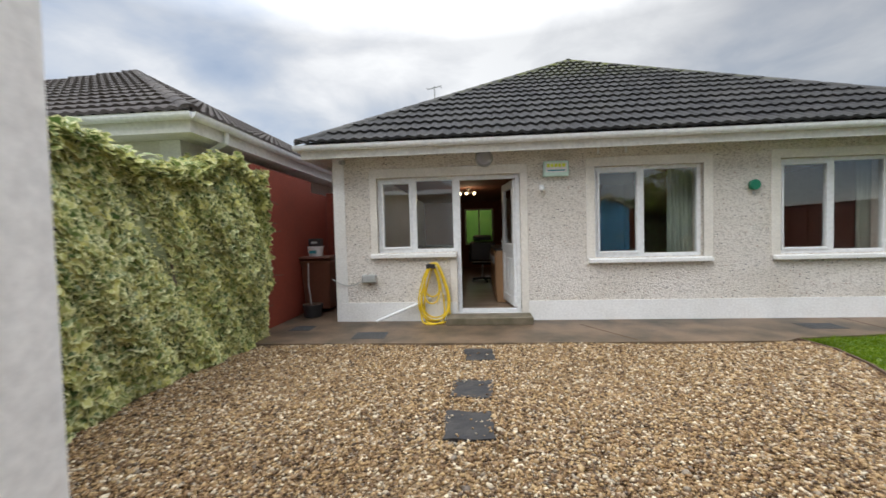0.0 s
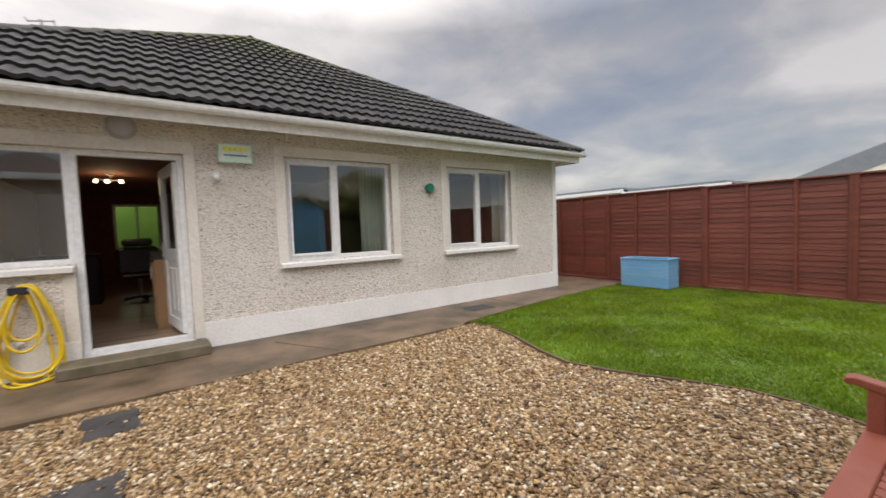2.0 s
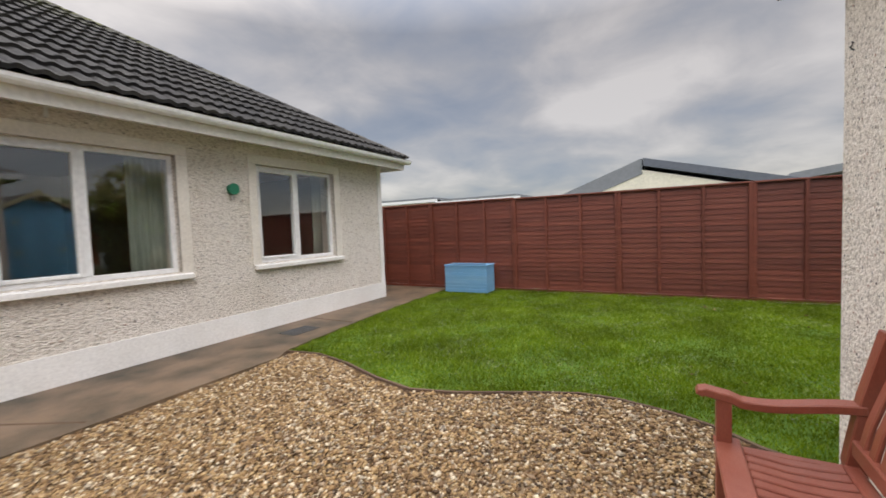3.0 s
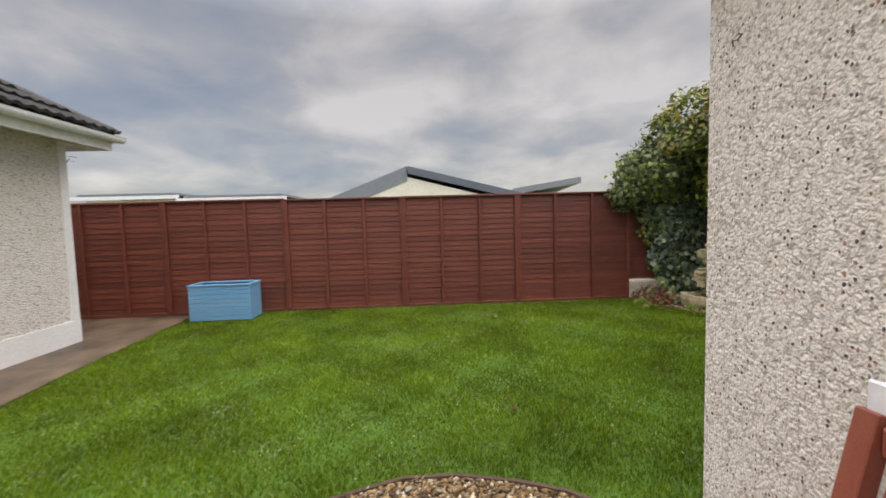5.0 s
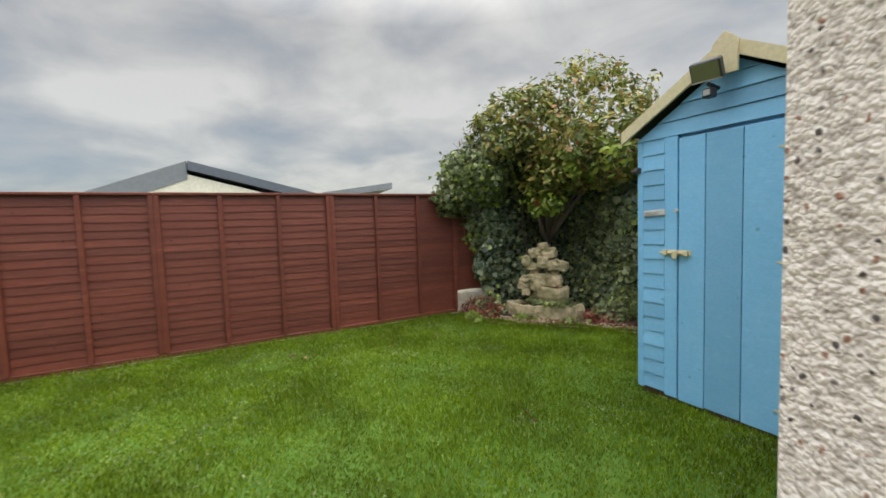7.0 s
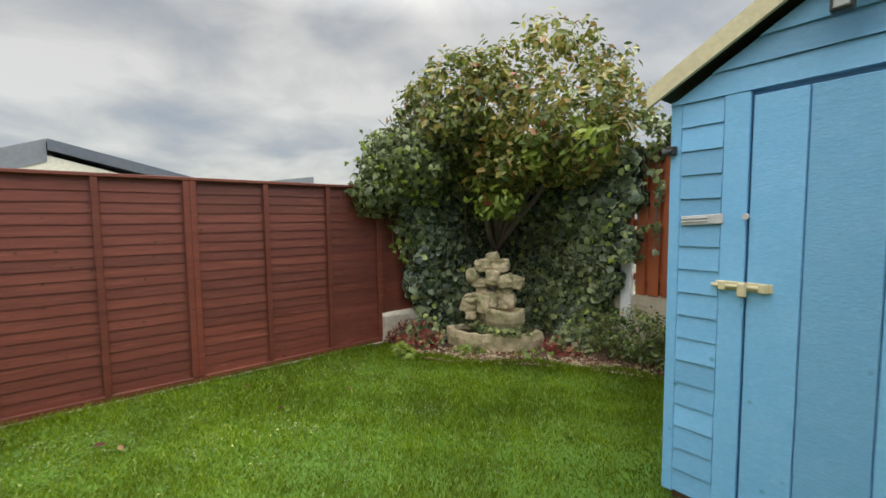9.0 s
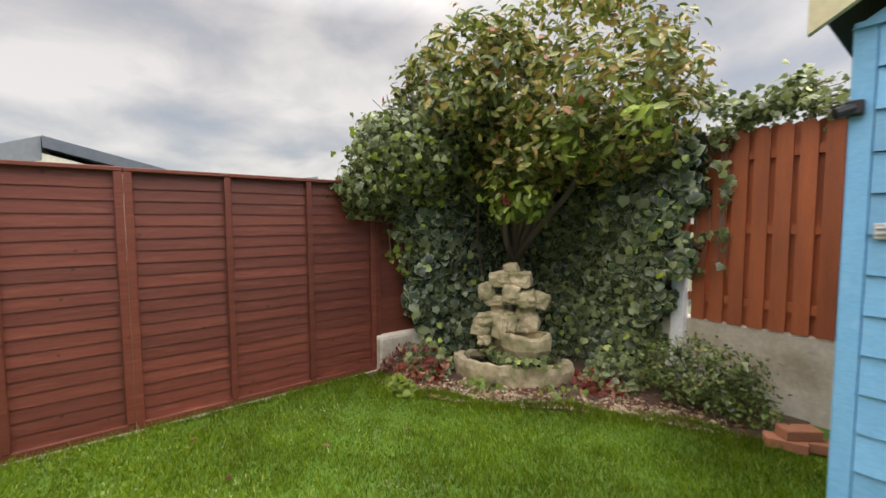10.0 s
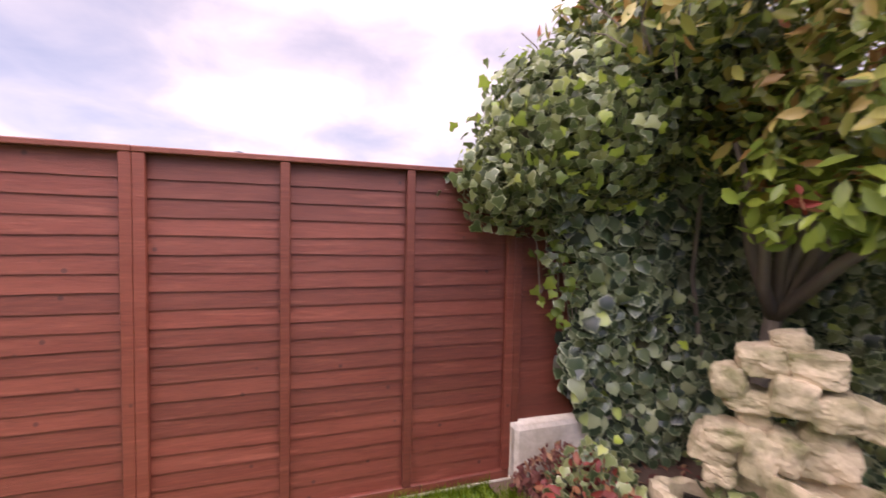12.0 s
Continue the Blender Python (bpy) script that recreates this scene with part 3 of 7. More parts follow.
for x0, x1 in ((HX0 - 0.012, HX0 + 0.16), (HX1 - 0.10, HX1 + 0.012)):
    part("corner_band", box(x0, x1, HY - 0.014, HY + 0.2, 0.3, 2.45, 0.004), M_WHITE, house)


def band(x0, x1, z0, z1, w, top, bottom_legs):
    """A smooth band round an opening."""
    part("window_band", box(x0 - w, x1 + w, HY - 0.012, HY + 0.02, z1, z1 + top, 0.003), M_BAND, house)
    for a, b, zb in ((x0 - w, x0, bottom_legs[0]), (x1, x1 + w, bottom_legs[1])):
        part("window_band", box(a, b, HY - 0.012, HY + 0.02, zb, z1, 0.003), M_BAND, house)


band(WIN1[0], DOOR[1], 0, 2.13, 0.105, 0.13, (1.0, 0.13))
band(WIN2[0], WIN2[1], 0, WIN2[3], 0.125, 0.125, (0.88, 0.88))
band(WIN3[0], WIN3[1], 0, WIN3[3], 0.125, 0.12, (0.88, 0.88))
part("window_band", box(DOOR[0] - 0.105, DOOR[0], HY - 0.012, HY + 0.02, 0.13, 0.94, 0.003), M_BAND, house)


def window(name, x0, x1, z0, z1, mull, open_left=True):
    """A white two-light window in its opening, with a sill."""
    w = thing(name, (0, 0, 0), "white plastic two-light window with a white painted sill", "window", kind="structure")
    y0, y1 = HY + 0.07, HY + 0.14
    f = 0.05
    bm = box(x0, x0 + f, y0, y1, z0, z1, 0.004)
    box(x1 - f, x1, y0, y1, z0, z1, 0.004, bm)
    box(x0 + f, x1 - f, y0, y1, z1 - f, z1, 0.004, bm)
    box(x0 + f, x1 - f, y0, y1, z0, z0 + f, 0.004, bm)
    box(mull - 0.035, mull + 0.035, y0, y1, z0 + f, z1 - f, 0.004, bm)
    part("window_frame", bm, M_UPVC, w)
    a, b = x0 + f, mull - 0.035
    bm = bmesh.new()
    s = 0.034
    for c in ((a, a + s, z0 + f, z1 - f), (b - s, b, z0 + f, z1 - f), (a + s, b - s, z1 - f - s, z1 - f), (a + s, b - s, z0 + f, z0 + f + s)):
        box(c[0], c[1], y0 - 0.018, y1 - 0.01, c[2], c[3], 0.005, bm)
    part("sash", bm, M_UPVC, w)
    for c, d in ((a + s, b - s), (mull + 0.035, x1 - f)):
        z_lo = z0 + f + (s if c == a + s else 0)
        z_hi = z1 - f - (s if c == a + s else 0)
        pane = part("pane", box(c, d, y0 + 0.02, y0 + 0.026, z_lo, z_hi), M_GLASS, w)
        pane.visible_shadow = False
    bm = box(x0 - 0.10, x1 + (0.10 if x1 != WIN1[1] else -0.01), HY - 0.07, HY + 0.07, z0 - 0.075, z0, 0.006)
    for v in bm.verts:
        if v.co.y < HY - 0.05 and v.co.z > z0 - 0.03:
            v.co.z -= 0.02
    part("window_sill", bm, M_WHITE, w)
    return w


window("window_1", *WIN1, 0.12)
window("window_2", *WIN2, 3.36)
window("window_3", *WIN3, 5.86)

door = thing("door_1", (0, 0, 0), "open white plastic half-glazed back door, hinged inwards", "door", kind="structure")
bm = box(DOOR[0], DOOR[0] + 0.06, HY + 0.06, HY + 0.13, DOOR[2], DOOR[3], 0.004)
box(DOOR[1] - 0.06, DOOR[1], HY + 0.06, HY + 0.13, DOOR[2], DOOR[3], 0.004, bm)
box(DOOR[0] + 0.06, DOOR[1] - 0.06, HY + 0.06, HY + 0.13, DOOR[3] - 0.06, DOOR[3], 0.004, bm)
box(DOOR[0] + 0.06, DOOR[1] - 0.06, HY + 0.04, HY + 0.13, DOOR[2], DOOR[2] + 0.05, 0.004, bm)
part("door_frame", bm, M_UPVC, door)
DOOR_LEAF = pose(DOOR[1] - 0.065, HY + 0.12, 0, 0, 0, -82)


def turned(bm, m):
    bmesh.ops.transform(bm, matrix=m, verts=bm.verts)
    return bm


bm = bmesh.new()
for c in ((-0.79, -0.68, 0.19, 2.06), (-0.11, 0, 0.19, 2.06), (-0.68, -0.11, 1.95, 2.06), (-0.68, -0.11, 0.19, 0.32), (-0.68, -0.11, 0.98, 1.12)):
    box(c[0], c[1], -0.03, 0.03, c[2], c[3], 0.004, bm)
box(-0.68, -0.11, -0.012, 0.012, 0.32, 0.98, 0.0, bm)
box(-0.60, -0.42, -0.022, 0.022, 0.40, 0.90, 0.01, bm)
box(-0.37, -0.19, -0.022, 0.022, 0.40, 0.90, 0.01, bm)
leaf = part("door_leaf", turned(bm, DOOR_LEAF), M_UPVC, door)
part("pane", turned(box(-0.68, -0.11, -0.003, 0.003, 1.12, 1.95), DOOR_LEAF), M_GLASS, leaf)
bm = box(-0.755, -0.72, -0.05, 0.05, 1.02, 1.20, 0.004)
box(-0.75, -0.62, -0.065, -0.045, 1.13, 1.155, 0.004, bm)
box(-0.75, -0.62, 0.045, 0.065, 1.13, 1.155, 0.004, bm)
part("door_handle", turned(bm, DOOR_LEAF), M_METAL, leaf, "chrome lever handle")

part("door_step", box(0.58, 1.78, 6.36, HY - 0.022, 0.018, 0.13, 0.012), M_STEP, label="low concrete step below the back door", kind="structure", category="step")

# roof: two tiled slopes that show, two plain ones behind
RX0, RX1, RY0, RY1 = -1.42, 8.08, 6.30, 20.0
APEX = Vector((3.33, 11.10, 5.41))
RZ = 2.585
roof_core = bmesh.new()
c = [roof_core.verts.new(p) for p in ((RX0, RY0, RZ - 0.03), (RX1, RY0, RZ - 0.03), (RX1, RY1, RZ - 0.03), (RX0, RY1, RZ - 0.03))]
r0, r1 = roof_core.verts.new(APEX - Vector((0, 0, 0.04))), roof_core.verts.new((APEX.x, RY1, APEX.z - 0.04))
for f in ((c[0], c[1], r0), (c[1], c[2], r1, r0), (c[2], c[3], r1), (c[3], c[0], r0, r1), (c[3], c[2], c[1], c[0])):
    roof_core.faces.new(f)
roof = part("roof", roof_core, M_TILE, house, "dark concrete tiles, mossy at the ridge")
part("soffit", box(RX0 + 0.05, RX1 - 0.05, EAVE_Y + 0.022, HY - 0.016, EAVE_Z, EAVE_Z + 0.02), M_SOFFIT, house)
part("soffit", box(RX0 + 0.05, HX0 + 0.05, HY + 0.052, 15, EAVE_Z, EAVE_Z + 0.02), M_SOFFIT, house)
part("soffit", box(HX1 - 0.05, RX1 - 0.05, HY + 0.052, 15, EAVE_Z, EAVE_Z + 0.02), M_SOFFIT, house)
part("fascia", box(RX0 + 0.03, RX1 - 0.03, EAVE_Y, EAVE_Y + 0.02, EAVE_Z - 0.07, EAVE_Z + 0.10), M_SOFFIT, house)
part("fascia", box(RX0 + 0.03, RX0 + 0.05, EAVE_Y + 0.022, 15, EAVE_Z - 0.07, EAVE_Z + 0.10), M_SOFFIT, house)
part("fascia", box(RX1 - 0.05, RX1 - 0.03, EAVE_Y + 0.022, 15, EAVE_Z - 0.07, EAVE_Z + 0.10), M_SOFFIT, house)


def gutter(a, b, r=0.058):
    """A half-round gutter, open above, with a rolled edge, along a level line."""
    a, b = Vector(a), Vector(b)
    d = (b - a).normalized()
    s = d.cross(Vector((0, 0, 1)))
    prof = [(math.cos(t) * r, math.sin(t) * r * 1.15) for t in [math.pi + i * math.pi / 8 for i in range(9)]]
    prof = prof + [(r + 0.006, 0.004), (r - 0.006, 0.008)] + [(x * 0.88, y * 0.88) for x, y in prof[::-1]] + [(-r + 0.006, 0.008), (-r - 0.006, 0.004)]
    bm = bmesh.new()
    rings = [[bm.verts.new(p + s * x + Vector((0, 0, z))) for x, z in prof] for p in (a, b)]
    k = len(prof)
    for i in range(k):
        bm.faces.new((rings[0][i], rings[0][(i + 1) % k], rings[1][(i + 1) % k], rings[1][i]))
    bm.faces.new(rings[0][8::-1])
    bm.faces.new(rings[1][:9])
    bmesh.ops.recalc_face_normals(bm, faces=bm.faces)
    return bm


GZ = EAVE_Z + 0.092
part("gutter", gutter((RX0 - 0.04, EAVE_Y - 0.065, GZ), (RX1 + 0.06, EAVE_Y - 0.065, GZ)), M_GUTTER, house, "white plastic gutter")
part("gutter", gutter((RX0 - 0.02, EAVE_Y, GZ), (RX0 - 0.02, 15, GZ)), M_GUTTER, house, "white plastic gutter")
part("gutter", gutter((RX1 + 0.02, EAVE_Y, GZ), (RX1 + 0.02, 15, GZ)), M_GUTTER, house, "white plastic gutter")

# inside the bungalow
INB = HY + 0.31
part("room_floor", box(HX0 + 0.31, HX1 - 0.31, INB, 14.9, 0.05, 0.13), M_FLOOR, kind="structure", category="floor", label="polished wood-look laminate floor indoors")
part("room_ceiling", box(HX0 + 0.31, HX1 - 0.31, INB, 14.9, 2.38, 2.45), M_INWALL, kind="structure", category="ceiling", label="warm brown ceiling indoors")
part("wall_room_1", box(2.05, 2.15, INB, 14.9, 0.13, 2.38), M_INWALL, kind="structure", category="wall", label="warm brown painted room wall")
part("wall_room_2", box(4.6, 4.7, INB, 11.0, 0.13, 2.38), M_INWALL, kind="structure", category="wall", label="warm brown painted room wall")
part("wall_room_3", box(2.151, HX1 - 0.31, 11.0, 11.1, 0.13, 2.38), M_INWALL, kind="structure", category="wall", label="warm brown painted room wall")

# ---- outbuildings; the walk starts in the gap between them ----
outbuilding = thing("outbuilding", (0, 0, 0), "white pebble-dashed garden outbuilding with a low dark roof", "outbuilding")
store = thing("garden_store", (0, 0, 0), "white rendered garden store beside the gravel", "outbuilding")
GAP0, GAP1 = 0.46, 1.78
part("wall", box(-1.55, GAP0 - 0.202, -2.8, OY, -0.03, 2.5), M_DASH, store)
part("corner_band", box(GAP0 - 0.2, GAP0, -2.8, OY + 0.008, -0.03, 2.5, 0.004), M_WHITE, store, "smooth white painted side of the store")
part("wall", box(GAP1, OX - 0.002, -2.8, OY, -0.03, 2.5), M_DASH_NEAR, outbuilding)


def low_roof(x0, x1, parent):
    y0, y1, z, inset = -3.0, OY + 0.2, 2.54, min(2.1, (x1 - x0) / 2 - 0.05)
    bm = bmesh.new()
    c = [bm.verts.new(p) for p in ((x0, y1, z), (x1, y1, z), (x1, y0, z), (x0, y0, z))]
    r = [bm.verts.new(p) for p in ((x0 + inset, -0.8, z + 0.75), (x1 - inset, -0.8, z + 0.75))]
    for f in ((c[0], c[1], r[1], r[0]), (c[1], c[2], r[1]), (c[2], c[3], r[0], r[1]), (c[3], c[0], r[0]), (c[3], c[2], c[1], c[0])):
        bm.faces.new(f)
    bmesh.ops.recalc_face_normals(bm, faces=bm.faces)
    part("roof", bm, M_TILE2, parent, "brown-grey tiled low roof")
    part("fascia", box(x0, x1, y1 - 0.03, y1, 2.42, 2.538), M_GUTTER, parent)
    part("fascia", box(x1 - 0.03, x1, y0, y1 - 0.032, 2.42, 2.538), M_GUTTER, parent)
    part("soffit", box(x0, x1 - 0.032, OY + 0.01, y1 - 0.032, 2.44, 2.46), M_SOFFIT, parent)


low_roof(-1.8, GAP0 + 0.02, store)
low_roof(GAP1 - 0.02, OX + 0.26, outbuilding)
part("soffit", box(OX + 0.002, OX + 0.22, -3.0, OY + 0.008, 2.44, 2.46), M_SOFFIT, outbuilding)
part("gap_path", box(GAP0, GAP1, -2.8, OY - 0.06, -0.05, 0.0), M_CONC, label="concrete between the two outbuildings", kind="structure", category="path")
part("wall_gap", box(GAP0, GAP1, -2.95, -2.81, -0.05, 1.9), M_DASH, label="plain wall closing the gap between the outbuildings", kind="structure", category="wall")

# the stretch of wall that the walk brushes past: real knobbly relief
def rough_wall(x0, x1, z0, z1, y, step):
    nx, nz = int((x1 - x0) / step) + 1, int((z1 - z0) / step) + 1
    X, Z = np.meshgrid(np.linspace(x0, x1, nx), np.linspace(z0, z1, nz))
    rng = np.random.default_rng(5)
    H = np.zeros_like(X)
    for k in range(int((x1 - x0) * (z1 - z0) * 9000)):
        cx, cz = rng.uniform(x0, x1), rng.uniform(z0, z1)
        r, tall = rng.uniform(0.005, 0.0115), rng.uniform(0.0006, 0.0026)
        i0, i1 = max(int((cx - 1.6 * r - x0) / step), 0), min(int((cx + 1.6 * r - x0) / step) + 2, nx)
        j0, j1 = max(int((cz - r - z0) / step), 0), min(int((cz + r - z0) / step) + 2, nz)
        d = ((X[j0:j1, i0:i1] - cx) ** 2 * rng.uniform(0.6, 1.6) + (Z[j0:j1, i0:i1] - cz) ** 2 * rng.uniform(1.0, 1.6)) / r ** 2
        H[j0:j1, i0:i1] = np.maximum(H[j0:j1, i0:i1], tall * np.sqrt(np.clip(1 - d, 0, 1)))
    edge = np.clip(np.minimum(X - x0, x1 - X) / 0.012, 0, 1)
    Y = y + 0.002 + H * edge
    v = np.stack([X, Y, Z], -1).reshape(-1, 3)
    a = (np.arange(nz - 1)[:, None] * nx + np.arange(nx - 1)).ravel()
    return from_arrays("wall_face", v, np.stack([a, a + nx, a + nx + 1, a + 1], 1), M_DASH_NEAR, True)


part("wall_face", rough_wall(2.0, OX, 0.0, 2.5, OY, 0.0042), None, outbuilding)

# ---- roof tiles ----
SLOPE = math.atan2(APEX.z - RZ, APEX.y - RY0)


def tile_bm(w=0.30, e=0.345, scale=1.0):
    """One interlocking roof tile with two rolls, lower edge at the origin."""
    prof = [(0, 0.004), (0.07, 0.004), (0.14, 0.019), (0.22, 0.026), (0.31, 0.021), (0.42, 0.006), (0.54, 0.004), (0.66, 0.019), (0.74, 0.026), (0.83, 0.021), (0.93, 0.007), (1.0, 0.004)]
    bm = bmesh.new()
    lo = [bm.verts.new((x * w - w / 2, 0, z + 0.040)) for x, z in prof]
    hi = [bm.verts.new((x * w - w / 2, e + 0.03, z + 0.002)) for x, z in prof]
    un = [bm.verts.new((x * w - w / 2, 0.004, z + 0.0)) for x, z in prof]
    for i in range(len(prof) - 1):
        bm.faces.new((lo[i], lo[i + 1], hi[i + 1], hi[i]))
        bm.faces.new((un[i], un[i + 1], lo[i + 1], lo[i]))
    return bm


TILE_W, TILE_E = 0.30, 0.345


def tiled_slope(parent, mat, origin, across, up, width, apex_u, length, joined=False, top=None, rng=None):
    """Tiles on a slope that narrows from both ends to apex_u. origin: the lower left corner; across, up: unit vectors."""
    across, up = Vector(across), Vector(up)
    nrm = across.cross(up).normalized()
    m0 = Matrix.Translation(origin) @ Matrix((across, up, nrm)).transposed().to_4x4()
    whole = None
    out = bmesh.new()
    rows = int(length / TILE_E) + 1
    rng = rng or random.Random(3)
    for r in range(rows):
        v = r * TILE_E
        lo_l, lo_r = apex_u * v / length, width - (width - apex_u) * v / length
        v2 = v + TILE_E
        hi_l, hi_r = apex_u * min(v2 / length, 1), width - (width - apex_u) * min(v2 / length, 1)
        shift = 0.0
        i0, i1 = int((lo_l - shift) / TILE_W) - 1, int((lo_r - shift) / TILE_W) + 1
        for i in range(i0, i1 + 1):
            u0 = shift + i * TILE_W
            if u0 + TILE_W < lo_l + 0.01 or u0 > lo_r - 0.01:
                continue
            inside = u0 >= hi_l and u0 + TILE_W <= hi_r
            m = m0 @ Matrix.Translation((u0 + TILE_W / 2, v - 0.02 + rng.uniform(-0.004, 0.004), 0.002))
            if inside and not joined:
                if whole is None:
                    whole = mesh_of(tile_bm(), "roof_tile", mat)
                t = part("roof_tile", whole, None, parent)
                t.matrix_local = m
                continue
            b = tile_bm()
            if not inside:
                dl = Vector((length, -apex_u, 0))
                dr = Vector((-length, -(width - apex_u), 0))
                for pt, nn in ((Vector((0, 0, 0)), dl), (Vector((width, 0, 0)), dr)):
                    q = pt - Vector((u0 + TILE_W / 2, v - 0.02, 0))
                    bmesh.ops.bisect_plane(b, geom=b.verts[:] + b.edges[:] + b.faces[:], plane_co=q, plane_no=nn, clear_inner=True)
            if not b.faces:
                b.free()
                continue
            bmesh.ops.transform(b, matrix=m, verts=b.verts)
            me = bpy.data.meshes.new("tmp")
            b.to_mesh(me)
            b.free()
            out.from_mesh(me)
            bpy.data.meshes.remove(me)
    if out.faces:
        if joined:
            tagged(part("roof_tiles", out, mat, parent), kind="stuff")
        else:
            tagged(part("cut_tiles", out, mat, parent), kind="stuff")


def hip_tiles(parent, a, b, mat, r=0.10, e=0.40):
    """Half-round tiles bedded along a hip."""
    a, b = Vector(a), Vector(b)
    d = (b - a).normalized()
    n = int((b - a).length / e) - 1
    prof = [(math.cos(t) * r, math.sin(t) * r * 0.75) for t in [i * math.pi / 8 for i in range(9)]]
    bm = bmesh.new()
    ra = [bm.verts.new((x * 1.02, 0, z * 1.02)) for x, z in prof]
    rb = [bm.verts.new((x * 0.98, e + 0.04, z * 0.98 - 0.004)) for x, z in prof]
    rc = [bm.verts.new((x * 0.9, 0.002, z * 0.8 - 0.02)) for x, z in prof]
    for i in range(8):
        bm.faces.new((ra[i], rb[i], rb[i + 1], ra[i + 1]))
        bm.faces.new((ra[i], ra[i + 1], rc[i + 1], rc[i]))
    me = mesh_of(bm, "hip_tile", mat)
    side = d.cross(Vector((0, 0, 1))).normalized()
    upv = side.cross(d)
    rot = Matrix((side, d, upv)).transposed().to_4x4()
    for i in range(n + 1):
        t = part("hip_tile", me, None, parent)
        t.matrix_local = Matrix.Translation(a + d * i * e + Vector((0, 0, 0.0))) @ rot


up_vec = Vector((0, APEX.y - RY0, APEX.z - RZ)).normalized()
hip_tiles(house, (RX0, RY0, RZ), APEX + Vector((0, 0, -0.01)), M_MOSS)
hip_tiles(house, (RX1, RY0, RZ), APEX + Vector((0, 0, -0.01)), M_MOSS)
part("ridge_cap", tube([APEX + Vector((0, -0.12, -0.07)), APEX + Vector((0, 0.1, 0.0)), APEX + Vector((0, 8.8, 0.0))], 0.10, 10), M_MOSS, house)

# ---- neighbouring bungalow beyond the hedge ----
nb = thing("neighbouring_bungalow", (0, 0, 0), "pale neighbouring bungalow with brown tiled hipped roof", "house")
NX1, NY0, NW, NZ = -1.96, 4.90, 8.8, 2.66
nap = Vector((NX1 - NW / 2, NY0 + NW / 2, 5.03))
bm = bmesh.new()
c = [bm.verts.new(p) for p in ((NX1 - NW, NY0, NZ - 0.03), (NX1, NY0, NZ - 0.03), (NX1, 22, NZ - 0.03), (NX1 - NW, 22, NZ - 0.03))]
r0, r1 = bm.verts.new(nap - Vector((0, 0, 0.04))), bm.verts.new((nap.x, 17.3, nap.z - 0.04))
for f in ((c[0], c[1], r0), (c[1], c[2], r1, r0), (c[2], c[3], r1), (c[3], c[0], r0, r1), (c[3], c[2], c[1], c[0])):
    bm.faces.new(f)
part("roof", bm, M_TILE2, nb, "brown concrete tiles")
part("wall", box(NX1 - NW + 0.35, NX1 - 0.38, NY0 + 0.35, 21.6, -0.03, 2.45), M_MUD, nb)
part("soffit", box(NX1 - NW, NX1 - 0.03, NY0 + 0.03, 22, 2.452, 2.47), M_SOFFIT, nb)
part("fascia", box(NX1 - NW, NX1, NY0, NY0 + 0.02, 2.44, 2.62), M_SOFFIT, nb)
part("fascia", box(NX1 - 0.02, NX1, NY0 + 0.022, 22, 2.44, 2.62), M_SOFFIT, nb)
part("gutter", gutter((NX1 - NW, NY0 - 0.065, 2.62), (NX1 + 0.08, NY0 - 0.065, 2.62)), M_GUTTER, nb)
part("gutter", gutter((NX1 + 0.065, NY0 - 0.08, 2.62), (NX1 + 0.065, 22, 2.62)), M_GUTTER, nb)
part("corner_band", box(NX1 - 0.62, NX1 - 0.37, NY0 + 0.33, NY0 + 0.348, -0.03, 2.45), M_WHITE, nb)
part("downpipe", tube([(NX1 + 0.05, NY0 + 0.55, 2.56), (NX1 + 0.04, NY0 + 0.56, 2.45), (NX1 - 0.31, NY0 + 0.6, 2.30), (NX1 - 0.33, NY0 + 0.6, 2.2), (NX1 - 0.33, NY0 + 0.6, 0.0)], 0.034, 10), M_UPVC, nb)
s2 = math.sqrt(0.5)
nup_s = Vector((0, nap.y - NY0, nap.z - NZ)).normalized()
nlen = Vector((0, nap.y - NY0, nap.z - NZ)).length
hip_tiles(nb, (NX1, NY0, NZ), nap, M_TILE2)


# ---- fixtures on the bungalow ----
def on_wall(name, x, z, label, category):
    return thing(name, (x, HY - 0.002, z), label, category)


o = on_wall("bulkhead_lamp", 1.16, 2.36, "round frosted bulkhead lamp above the back door", "wall lamp")
bm = bmesh.new()
bmesh.ops.create_uvsphere(bm, u_segments=24, v_segments=12, radius=0.105)
bmesh.ops.transform(bm, matrix=Matrix.Translation((0, -0.05, 0)) @ Matrix.Diagonal((1, 0.55, 1, 1)), verts=bm.verts)
m_frost, n_, l_, b_ = material("frosted_glass", 0.25)
b_.inputs["Base Color"].default_value = (0.42, 0.41, 0.46, 1)
part("globe", bm, m_frost, o, smooth=True)
part("base", rod((0, 0.0, 0), (0, -0.035, 0), 0.128, 0.122, 28), M_GREY, o)

o = on_wall("alarm_box", 2.16, 2.17, "pale green alarm bell box with yellow writing", "alarm")
bm = box(-0.175, 0.175, -0.075, 0, -0.105, 0.105, 0.012)
for v in bm.verts:
    v.co.z += (0.1 - abs(v.co.x)) * 0.12 * (1 if v.co.z < 0 else 0.4)
part("casing", bm, M_ALARM, o)
part("label_plate", box(-0.145, 0.145, -0.0775, -0.0745, -0.055, 0.075), M_WHITE, o)
for i in range(5):
    part("letter_bar", box(-0.13 + i * 0.053, -0.088 + i * 0.053, -0.081, -0.078, 0.015, 0.062), M_LEMON, o)
part("letter_bar", box(-0.12, 0.12, -0.081, -0.078, -0.04, -0.022), M_TEAL, o)

